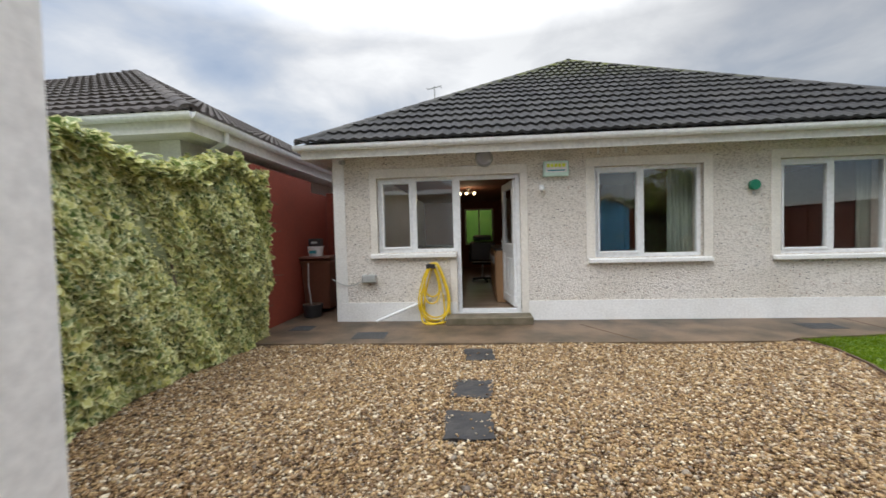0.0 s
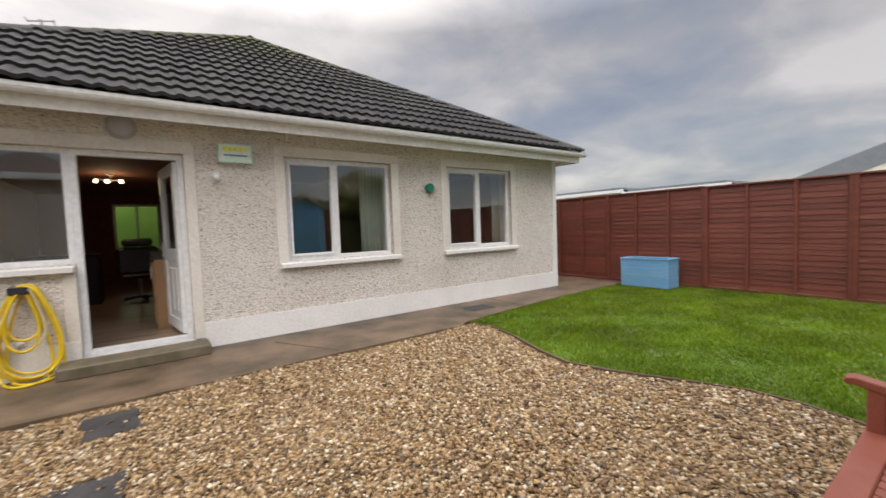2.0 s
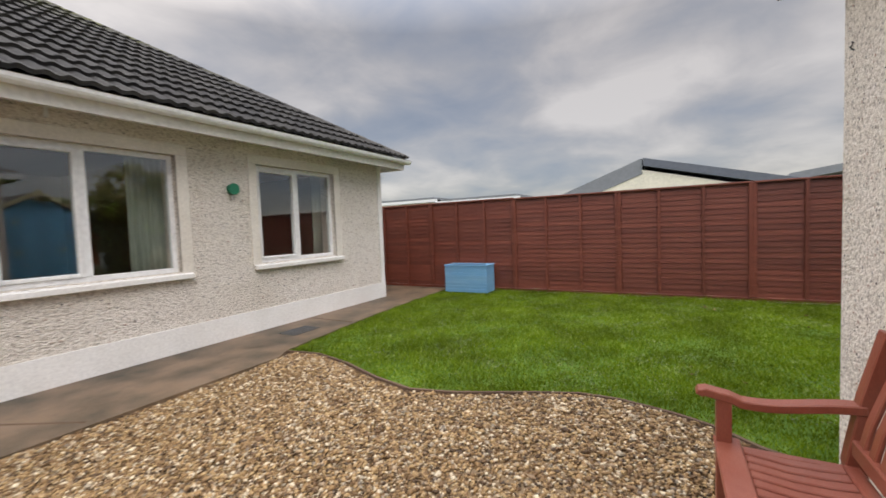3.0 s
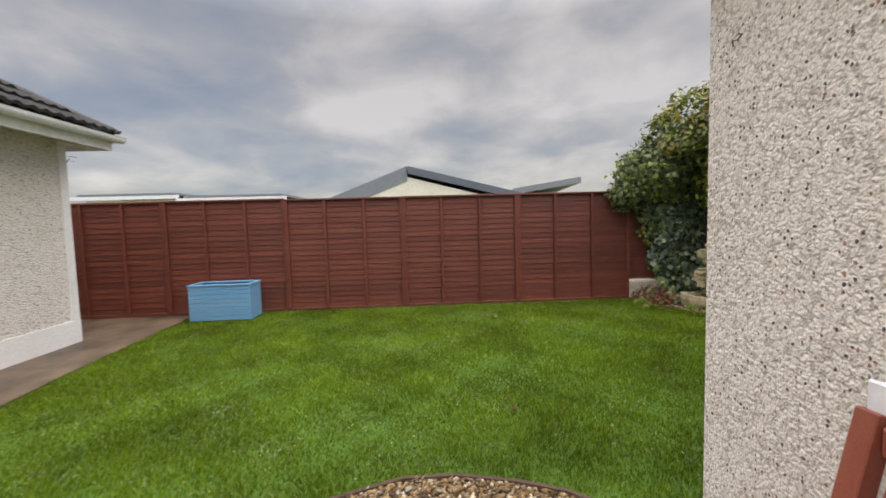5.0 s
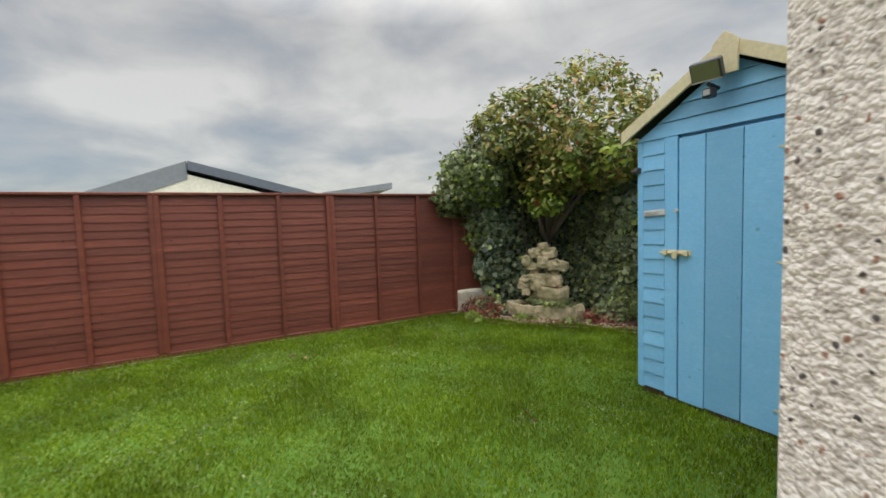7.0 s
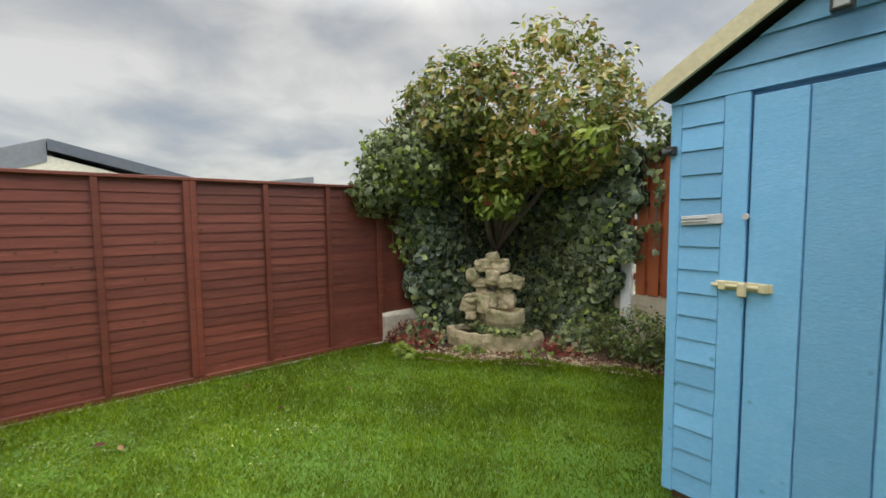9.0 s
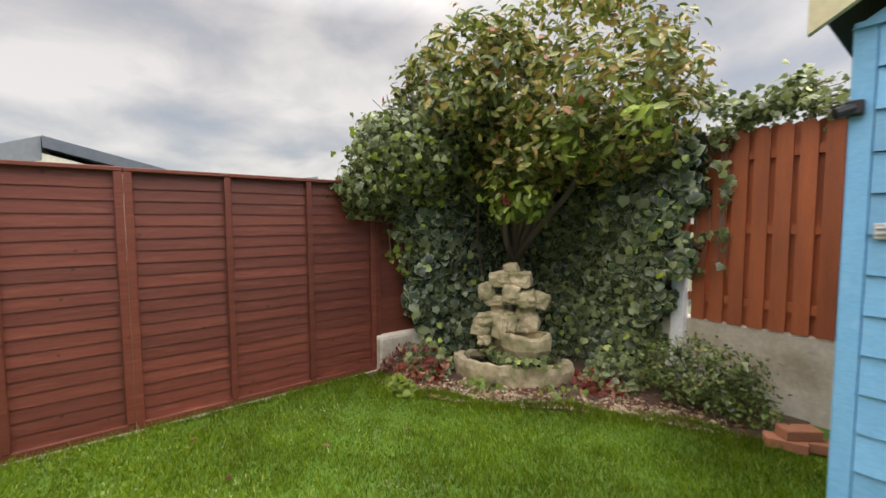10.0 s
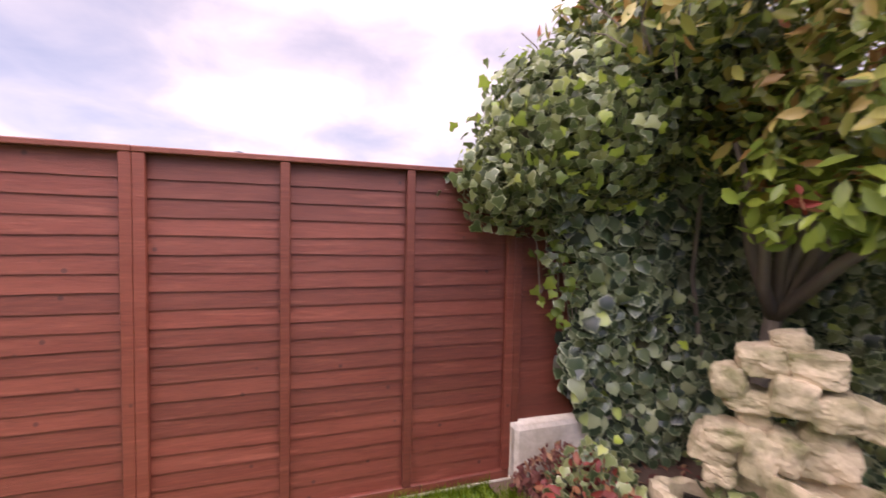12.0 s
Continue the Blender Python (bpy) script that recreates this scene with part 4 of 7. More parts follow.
o = on_wall("motion_sensor", 1.96, 1.90, "small white outdoor motion sensor on the wall", "sensor")
part("mount", box(-0.03, 0.03, -0.03, 0, -0.02, 0.05, 0.006), M_UPVC, o)
bm = bmesh.new()
bmesh.ops.create_uvsphere(bm, u_segments=16, v_segments=10, radius=0.042, matrix=Matrix.Translation((0.0, -0.07, -0.01)))
part("head", bm, M_UPVC, o, smooth=True)

o = on_wall("green_fitting", 4.80, 1.85, "round dark green plastic wall fitting", "wall fitting")
bm = rod((0, 0, 0), (0, -0.07, 0), 0.066, 0.072, 20)
bmesh.ops.bevel(bm, geom=[e for e in bm.edges], offset=0.008, segments=1, affect="EDGES")
part("drum", bm, M_GREEN, o, smooth=False)
part("bracket", box(-0.012, 0.012, -0.03, 0, -0.13, -0.08, 0.003), M_METAL, o)

for x in (2.72, 3.09):
    o = thing("eave_hook", (x, HY - 0.12, 2.38), "small white hook hanging under the eaves", "hook", "hooks under the eaves")
    part("stem", box(-0.014, 0.014, -0.014, 0.014, -0.04, 0.07, 0.003), M_UPVC, o)

o = on_wall("junction_box", -0.56, 0.66, "grey outdoor junction box with a cable", "junction box")
part("casing", box(-0.105, 0.105, -0.07, 0, -0.06, 0.06, 0.012), M_GREY, o)
part("lid", box(-0.09, 0.09, -0.078, -0.071, -0.048, 0.048, 0.003), M_GREY, o)
pts = [(-0.105 - t * 0.46, -0.03, -0.03 + 0.04 * t - 0.09 * math.sin(math.pi * t)) for t in [i / 14 for i in range(15)]]
part("cable", tube(pts, 0.006, 6), M_GREY, o)

o = on_wall("eave_camera", -0.90, 2.36, "small dark camera under the eaves", "camera")
part("body", rod((0, -0.13, 0), (0, -0.02, 0.01), 0.03, 0.03, 12), M_GREY, o)
part("mount", box(-0.02, 0.02, -0.03, 0, 0.0, 0.05), M_GREY, o)

o = thing("waste_pipe", (0, 0, 0), "white plastic waste pipe slanting down the plinth", "pipe")
part("pipe", rod((0.30, HY - 0.045, 0.34), (-0.44, HY - 0.16, 0.05), 0.022, 0.022, 12), M_UPVC, o)
part("elbow", rod((0.30, HY - 0.045, 0.34), (0.33, HY + 0.0, 0.35), 0.026, 0.026, 12), M_UPVC, o)

# the hose: loops hanging from a bracket
o = thing("garden_hose", (0, 0, 0), "yellow garden hose coiled on a wall hanger", "garden hose")
rng = random.Random(11)
pts = []
for k in range(7):
    w, drop, cx = rng.uniform(0.19, 0.29), rng.uniform(0.74, 0.88), 0.40 + rng.uniform(-0.03, 0.04)
    if k in (0, 3):
        drop = 0.98
    if k in (2, 5):
        drop, w = rng.uniform(0.45, 0.6), 0.14
    y = HY - 0.05 - 0.014 * k
    for i in range(28):
        a = math.tau * i / 28
        s = (1 - math.cos(a)) / 2
        z = 0.87 + 0.012 * math.sin(k * 2) - drop * s + 0.02 * s * math.sin(k)
        low = max(0.036 - z, 0)
        pts.append((cx + w * math.sin(a) * (0.45 + 0.62 * s ** 1.2), y + rng.uniform(-0.002, 0.002) - 0.03 * s - low * 1.3, z + low))
part("hose", tube(pts, 0.0125, 6), M_YELLOW, o, smooth=True)
part("hanger", box(0.30, 0.44, HY - 0.15, HY - 0.001, 0.80, 0.87, 0.01), M_BLACK, o)
pts = [(0.44 + 0.09 * math.sin(3 * t), HY - 0.17, 0.80 - 0.55 * t + 0.05 * math.cos(7 * t)) for t in [i / 24 for i in range(25)]]
part("loose_end", tube(pts, 0.009, 6), M_CREAM, o)

o = thing("roof_aerial", (-0.02, 12.0, 4.60), "thin metal television aerial on the roof", "aerial")
part("mast", rod((0, 0, -0.4), (0, 0, 0.72), 0.02, 0.02, 8), M_METAL, o)
part("boom", rod((-0.20, 0.1, 0.69), (0.20, -0.1, 0.70), 0.016, 0.016, 6), M_METAL, o)
for x in (-0.20, -0.02, 0.18):
    part("element", rod((x, -0.12, 0.66), (x, 0.16, 0.72), 0.009, 0.009, 5), M_METAL, o)

o = thing("wall_aerial", (7.8, 6.9, 2.2), "small metal bracket and aerial at the house corner", "aerial")
part("bracket", tube([(0, 0, -0.1), (0.12, 0, -0.12), (0.30, 0, 0.1)], 0.007, 6), M_METAL, o)
part("element", rod((0.24, -0.05, 0.12), (0.44, 0.02, 0.14), 0.006, 0.006, 6), M_METAL, o)
part("element", rod((0.26, -0.05, 0.06), (0.40, 0.02, 0.08), 0.005, 0.005, 6), M_METAL, o)

# ---- things indoors ----
o = thing("kitchen_unit", (1.72, 7.6, 0.13), "oak kitchen unit with a pale worktop", "cabinet")
part("body", box(-0.37, 0.28, 0, 2.2, 0.0, 0.86, 0.005), M_WOODUNIT, o)
part("worktop", box(-0.39, 0.30, -0.01, 2.22, 0.862, 0.90, 0.005), M_DARKWOOD, o)
for i in range(4):
    d = part("door", box(-0.39, -0.372, 0.03 + i * 0.55, 0.54 + i * 0.55, 0.08, 0.82, 0.004), M_WOODUNIT, o)
    part("handle", box(-0.41, -0.392, 0.40 + i * 0.55, 0.42 + i * 0.55, 0.6, 0.74, 0.003), M_METAL, d)
o = thing("office_chair", (1.16, 10.7, 0.13), "black leather office chair facing the far window", "office chair")
part("seat", box(-0.26, 0.26, -0.26, 0.26, 0.42, 0.52, 0.04), M_DARKWOOD, o)
part("backrest", box(-0.30, 0.30, -0.36, -0.27, 0.50, 0.98, 0.05), M_DARKWOOD, o)
part("headrest", box(-0.22, 0.22, -0.35, -0.27, 0.985, 1.12, 0.04), M_DARKWOOD, o)
for x in (-0.33, 0.27):
    part("armrest", box(x, x + 0.06, -0.26, 0.16, 0.68, 0.72, 0.01), M_DARKWOOD, o)
    part("arm_post", box(x + 0.015, x + 0.045, -0.08, -0.03, 0.46, 0.678, 0.004), M_DARKWOOD, o)
part("stem", rod((0, 0, 0.08), (0, 0, 0.42), 0.03, 0.03, 10), M_METAL, o)
for k in range(5):
    a = k * math.tau / 5
    part("leg", rod((0, 0, 0.08), (0.30 * math.cos(a), 0.30 * math.sin(a), 0.05), 0.022, 0.015, 8), M_BLACK, o)
    part("castor", rod((0.30 * math.cos(a) - 0.015, 0.30 * math.sin(a), 0.025), (0.30 * math.cos(a) + 0.015, 0.30 * math.sin(a), 0.025), 0.025, 0.025, 10), M_BLACK, o)
o = thing("side_cabinet", (0.45, 11.2, 0.13), "dark wooden cabinet against the room wall", "cabinet")
part("body", box(-0.9, 0.15, -0.4, 0.4, 0, 0.85, 0.01), M_DARKWOOD, o)
part("top", box(-0.92, 0.17, -0.42, 0.42, 0.852, 0.88, 0.004), M_DARKWOOD, o)
o = thing("ceiling_light", (0.86, 10.6, 2.38), "brass ceiling light with lit glass cups", "ceiling lamp")
part("rose", rod((0, 0, 0), (0, 0, -0.03), 0.06, 0.05, 16), M_METAL, o)
part("stem", rod((0, 0, -0.03), (0, 0, -0.14), 0.012, 0.012, 8), M_METAL, o)
for x in (-0.20, -0.05, 0.14):
    bm = bmesh.new()
    bmesh.ops.create_uvsphere(bm, u_segments=12, v_segments=8, radius=0.032, matrix=Matrix.Translation((x, 0, -0.13)))
    part("shade", bm, M_BULB, o, smooth=True)
    part("arm", rod((0, 0, -0.12), (x, 0, -0.09), 0.008, 0.008, 6), M_METAL, o)
lamp = new("ceiling_light_glow", bpy.data.lights.new("ceiling_light_glow", "POINT"))
lamp.data.energy, lamp.data.color, lamp.data.shadow_soft_size = 6, (1.0, 0.72, 0.42), 0.15
lamp.location = (0.86, 10.6, 2.18)
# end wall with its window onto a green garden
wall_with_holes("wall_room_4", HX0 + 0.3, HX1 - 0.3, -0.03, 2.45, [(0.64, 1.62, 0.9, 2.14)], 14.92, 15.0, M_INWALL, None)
tagged(bpy.data.objects["wall_room_4"], "warm brown painted end wall with a window opening", "wall", kind="structure")
w = thing("window_4", (0, 0, 0), "white framed window at the far end of the room", "window", kind="structure")
bm = box(0.64, 0.69, 14.93, 14.98, 0.9, 2.14)
box(1.57, 1.62, 14.93, 14.98, 0.9, 2.14, 0, bm)
box(1.11, 1.15, 14.93, 14.98, 0.95, 2.09, 0, bm)
box(0.69, 1.57, 14.93, 14.98, 2.09, 2.14, 0, bm)
box(0.69, 1.57, 14.93, 14.98, 0.9, 0.95, 0, bm)
part("window_frame", bm, M_UPVC, w)
o = thing("front_hedge", (1.1, 22, 0), "clipped green hedge beyond the front window", "hedge")
part("body", box(-6, 6, -0.6, 0.6, -0.06, 2.6, 0.1), M_HEDGE, o)


def curtain(x, y, z0, z1, width, label):
    o = thing("curtain", (x, y, z0), label, "curtain", "curtains at the windows")
    bm = bmesh.new()
    n = 60
    a, b = [], []
    for i in range(n + 1):
        u = i / n
        yy = 0.03 * math.sin(u * 44) + 0.01 * math.sin(u * 17)
        a.append(bm.verts.new((u * width, yy, 0)))
        b.append(bm.verts.new((u * width * 0.96 + 0.01, yy * 0.6, z1 - z0)))
    for i in range(n):
        bm.faces.new((a[i], a[i + 1], b[i + 1], b[i]))
    ext = bmesh.ops.extrude_face_region(bm, geom=bm.faces[:])
    bmesh.ops.translate(bm, vec=(0, 0.006, 0), verts=[v for v in ext["geom"] if isinstance(v, bmesh.types.BMVert)])
    part("cloth", bm, M_CURTAIN, o, smooth=True)


curtain(3.83, HY + 0.36, 0.62, 2.3, 0.42, "pale green curtain gathered beside the window")
curtain(2.50, HY + 0.36, 0.62, 2.3, 0.30, "pale green curtain gathered beside the window")
curtain(6.42, HY + 0.36, 0.62, 2.3, 0.28, "pale net curtain gathered beside the window")
o = thing("bed", (5.75, 9.3, 0.13), "bed with pale covers near the window", "bed")
part("base", box(-0.9, 0.9, -0.9, 1.0, 0.0, 0.30, 0.02), M_DARKWOOD, o)
part("mattress", box(-0.88, 0.88, -0.88, 0.98, 0.302, 0.56, 0.06), M_MUD, o)

# ---- paving and covers on the ground ----
PAVERS = [(0.95, 3.46, 0.32, 0.40, 2), (0.965, 4.10, 0.33, 0.38, -4), (1.03, 5.06, 0.30, 0.40, 5)]
rng = random.Random(4)
for x, y, w, d, rz in PAVERS:
    o = thing("stepping_stone", (x, y, 0), "square dark stepping stone set in the gravel", "paving stone", "stepping stones in the gravel", rz=rz)
    bm = box(-w / 2, w / 2, -d / 2, d / 2, -0.04, 0.014)
    bmesh.ops.subdivide_edges(bm, edges=bm.edges[:], cuts=5, use_grid_fill=True)
    for v in bm.verts:
        p = v.co * 9 + Vector((x, y, 0)) * 5
        v.co.x += 0.020 * noise.noise(p)
        v.co.y += 0.012 * noise.noise(p + Vector((7, 1, 3)))
        if v.co.z > 0.01:
            v.co.z += 0.012 * noise.noise(p * 1.7)
    part("slab", bm, M_SLAB, o)
for x, y, w, d, rz, lab in ((5.28, 6.18, 0.45, 0.30, 0, "small dark drain cover set in the path"), (-0.35, 5.83, 0.42, 0.34, 2, "dark drain cover at the corner of the path"), (-1.42, 6.25, 0.30, 0.28, 0, "dark gully grating in the side passage")):
    o = thing("drain_cover", (x, y, 0.0222), lab, "drain cover", rz=rz)
    part("frame", box(-w / 2, w / 2, -d / 2, d / 2, 0, 0.003), M_IRON, o)
    for i in range(6):
        yy = -d / 2 + d * (i + 0.5) / 6
        part("rib", box(-w / 2 + 0.02, w / 2 - 0.02, yy - 0.012, yy + 0.012, 0.003, 0.008, 0.002), M_IRON, o)
for x, y in ((2.62, 5.95), (5.9, 6.3)):
    bm = box(-0.012, 0.012, -0.46, 0.46, 0.0, 0.002)
    o = thing("path_joint", (x, y + 0.02, 0.0205), "dark joint across the concrete path", "joint", rz=28 if x < 3 else 0, kind="structure")
    part("strip", bm, M_SOIL, o)
# dark timber edging between lawn and gravel, and along the path
pts = [Vector((x, y, 0)) for x, y in LAWN_EDGE]
bm = bmesh.new()
prev = None
for i, p in enumerate(pts):
    d = (pts[min(i + 1, len(pts) - 1)] - pts[max(i - 1, 0)]).normalized()
    s = Vector((-d.y, d.x, 0)) * 0.012
    q = [bm.verts.new(p + s + Vector((0, 0, z))) for z in (-0.05, 0.022)] + [bm.verts.new(p - s + Vector((0, 0, z))) for z in (0.022, -0.05)]
    if prev:
        for k in range(4):
            bm.faces.new((prev[k], prev[(k + 1) % 4], q[(k + 1) % 4], q[k]))
    prev = q
part("lawn_edging", bm, M_SOIL, label="dark low edging strip between lawn and gravel", kind="structure", category="edging")

# ---- side passage ----
part("wall_side", box(-2.02, -1.92, 5.95, 7.94, -0.03, 2.29), M_REDWALL, kind="structure", category="wall", label="dark red painted side passage wall")
part("wall_hedge", box(-2.02, -1.86, 1.3, 5.948, -0.03, 1.88), M_REDWALL, kind="structure", category="wall", label="garden wall hidden under ivy")
part("wall_side", box(-2.02, -1.92, 7.942, 16, -0.03, 2.10), M_REDWALL, kind="structure", category="wall", label="dark red painted side passage wall")
o = thing("side_gate", (0, 8.6, 0), "dark red boarded gate across the side passage", "gate")
for i in range(7):
    part("board", box(-1.90 + i * 0.118, -1.79 + i * 0.118, 0, 0.025, 0.03, 2.15, 0.004), M_REDWALL, o)
for z in (0.3, 1.1, 1.9):
    part("rail", box(-1.90, -1.07, 0.027, 0.06, z, z + 0.09, 0.003), M_REDWALL, o)
o = thing("wheelie_bin", (-1.66, 7.62, 0.022), "brown wheeled refuse bin in the side passage", "bin")
bm = box(-0.26, 0.26, -0.26, 0.26, 0.06, 0.90, 0.02)
for v in bm.verts:
    if v.co.z < 0.4:
        v.co.x *= 0.82
        v.co.y *= 0.85
part("body", bm, M_BIN, o)
part("lid", box(-0.29, 0.29, -0.31, 0.30, 0.902, 0.95, 0.02), M_BIN, o)
part("rim", box(-0.28, 0.28, -0.28, 0.28, 0.84, 0.875, 0.008), M_BIN, o)
for x in (-0.24, 0.24):
    part("wheel", rod((x - 0.02, 0.24, 0.09), (x + 0.02, 0.24, 0.09), 0.09, 0.09, 16), M_BLACK, o)
o = thing("paint_tub", (-1.70, 7.50, 0.974), "white tub standing on the brown bin", "tub")
part("tub", rod((0, 0, 0), (0, 0, 0.15), 0.11, 0.13, 20), M_UPVC, o)
part("rim", rod((0, 0, 0.152), (0, 0, 0.165), 0.137, 0.137, 20), M_UPVC, o)
part("print", box(-0.06, 0.06, -0.136, -0.128, 0.05, 0.10), M_TEAL, o)
o = thing("black_box", (-1.70, 7.52, 1.140), "small black box on top of the tub", "box")
part("body", box(-0.10, 0.10, -0.08, 0.08, 0, 0.13, 0.012), M_BLACK, o)
part("label_plate", box(-0.05, 0.05, -0.083, -0.081, 0.05, 0.08), M_GREY, o)
o = thing("plant_pot", (-1.62, 7.1, 0.022), "black plastic pot with a bare stem", "plant pot")
bm = rod((0, 0, 0), (0, 0, 0.20), 0.13, 0.16, 20)
part("pot", bm, M_BLACK, o)
part("soil", rod((0, 0, 0.201), (0, 0, 0.206), 0.14, 0.14, 20), M_SOIL, o)
part("stem", tube([(-0.02, 0, 0.2), (-0.06, 0.01, 0.5), (-0.05, 0, 0.86)], 0.010, 6), M_GREY, o)

# ---- bench ----
def curved_bar(pts, w, h):
    """A squared bar swept along points in the y-z plane; w across x, h thick."""
    bm = bmesh.new()
    prev = None
    for i, (y, z) in enumerate(pts):
        a, b = pts[max(i - 1, 0)], pts[min(i + 1, len(pts) - 1)]
        d = Vector((0, b[0] - a[0], b[1] - a[1])).normalized()
        n = Vector((0, -d.z, d.y)) * h / 2
        c = Vector((0, y, z))
        q = [bm.verts.new(c + n + Vector((-w / 2, 0, 0))), bm.verts.new(c + n + Vector((w / 2, 0, 0))), bm.verts.new(c - n + Vector((w / 2, 0, 0))), bm.verts.new(c - n + Vector((-w / 2, 0, 0)))]
        if prev:
            for k in range(4):
                bm.faces.new((prev[k], prev[(k + 1) % 4], q[(k + 1) % 4], q[k]))
        else:
            bm.faces.new(q[::-1])
        prev = q
    bm.faces.new(prev)
    bmesh.ops.recalc_face_normals(bm, faces=bm.faces)
    bmesh.ops.bevel(bm, geom=[e for e in bm.edges if len(e.link_faces) == 2 and e.calc_face_angle() > 1.2], offset=0.004, segments=1, affect="EDGES")
    return bm


bench = thing("garden_bench", (2.84, 1.315, -0.008), "red-brown stained wooden garden bench against the wall", "bench")
bench.scale = (1.0, 0.93, 0.98)
BW = 0.69


def placed(bm, x):
    bmesh.ops.translate(bm, vec=(x, 0, 0), verts=bm.verts)
    return bm


for x in (-BW, BW):
    part("leg", placed(curved_bar([(0.535, 0), (0.535, 0.2), (0.535, 0.595)], 0.055, 0.055), x), M_BENCH, bench)
    part("back_leg", placed(curved_bar([(0.06, 0), (0.10, 0.25), (0.13, 0.42), (0.09, 0.66), (0.03, 0.90)], 0.055, 0.06), x), M_BENCH, bench)
    arm = [(0.10 + 0.50 * k / 12, 0.604 + 0.020 * math.cos(k / 12 * math.pi * 1.5) + (0.012 if k > 9 else 0)) for k in range(13)] + [(0.618, 0.612), (0.624, 0.600)]
    part("armrest", placed(curved_bar(arm, 0.065, 0.032), x), M_BENCH, bench)
    part("side_rail", placed(box(-0.018, 0.018, 0.14, 0.51, 0.34, 0.40, 0.003), x), M_BENCH, bench)
part("front_rail", box(-BW + 0.03, BW - 0.03, 0.52, 0.548, 0.33, 0.40, 0.004), M_BENCH, bench)
part("seat_board", box(-BW - 0.03, BW + 0.03, 0.475, 0.57, 0.402, 0.424, 0.005), M_BENCH, bench)
part("seat_board", box(-BW + 0.03, BW - 0.03, 0.12, 0.17, 0.402, 0.424, 0.005), M_BENCH, bench)
for i in range(25):
    x = -BW + 0.055 + i * (2 * BW - 0.11) / 24
    part("seat_slat", placed(curved_bar([(0.168, 0.408), (0.25, 0.400), (0.35, 0.399), (0.474, 0.412)], 0.042, 0.018), x), M_BENCH, bench)
part("top_rail", box(-BW + 0.028, BW - 0.028, 0.02, 0.055, 0.80, 0.88, 0.008), M_BENCH, bench)
part("back_rail", box(-BW + 0.028, BW - 0.028, 0.115, 0.145, 0.46, 0.52, 0.005), M_BENCH, bench)
for i in range(17):
    x = -BW + 0.08 + i * (2 * BW - 0.16) / 16
    part("back_slat", placed(curved_bar([(0.128, 0.515), (0.11, 0.60), (0.085, 0.68), (0.045, 0.80)], 0.045, 0.016), x), M_BENCH, bench)

o = thing("outdoor_socket", (3.50, OY + 0.010, 0.90), "white weatherproof socket box on the wall", "socket")
part("casing", box(-0.045, 0.045, 0, 0.045, -0.045, 0.045, 0.008), M_UPVC, o)
part("cover", box(-0.05, 0.05, 0.047, 0.06, -0.03, 0.052, 0.006), M_UPVC, o)
o = thing("wall_hook", (4.07, OY + 0.008, 1.98), "small rusty curled hook on the wall", "hook")
part("wire", tube([(0.02, 0, 0.0), (0.0, 0.02, 0.012), (-0.03, 0.025, 0.0), (-0.045, 0.02, 0.015), (-0.03, 0.02, 0.022)], 0.003, 6), M_IRON, o)

# ---- boundary fence ----
FENCE_JOINTS = [4.57 + 1.83 * k for k in (5, 4, 3, 2, 1, 0, -1, -2, -3, -4)]


def lap_panel(y1, y0, z0, z1, seed):
    """One panel of overlapping wavy boards, with battens, a cap and a gravel board."""
    rng = random.Random(seed)
    p = thing("fence_panel", (0, 0, 0), "red-brown stained overlapping board fence panel with upright battens", "fence panel", "panels of the garden fence")
    n = 20
    step = (z1 - z0 - 0.04) / n
    for i in range(n):
        za = z0 + i * step
        bm = bmesh.new()
        segs = 10
        rows = []
        ph, am = rng.uniform(0, 6), rng.uniform(0.0005, 0.003)
        for s in range(segs + 1):
            y = y0 + (y1 - y0) * s / segs
            zl = za - 0.012 + am * math.sin(ph + s * 1.3) + rng.uniform(-0.0015, 0.0015)
            rows.append([bm.verts.new((FX - 0.004, y, zl)), bm.verts.new((FX + 0.006, y, za + step + 0.012)), bm.verts.new((FX + 0.020, y, za + step + 0.012)), bm.verts.new((FX + 0.008, y, zl))])
        for a, b in zip(rows, rows[1:]):
            for k in range(4):
                bm.faces.new((a[k], b[k], b[(k + 1) % 4], a[(k + 1) % 4]))
        bm.faces.new(rows[0])
        bm.faces.new(rows[-1][::-1])
        bmesh.ops.recalc_face_normals(bm, faces=bm.faces)
        part("board", bm, M_FENCE, p)
    for k in range(4):
        w = 0.024 if k in (0, 3) else 0.022
        y = min(max(y0 + (y1 - y0) * k / 3, y0 + w), y1 - w)
        part("batten", box(FX - 0.034, FX - 0.008, y - w, y + w, z0 - 0.01, z1 - 0.03, 0.003), M_FENCE, p)
    part("cap", box(FX - 0.037, FX + 0.03, y0, y1, z1 - 0.028 + rng.uniform(-0.004, 0), z1 + rng.uniform(-0.004, 0), 0.004), M_FENCE, p)
    if z0 < 0.2:
        part("gravel_board", box(FX - 0.028, FX + 0.02, y0, y1, 0.02, z0 - 0.014, 0.003), M_FENCE, p)
    return p


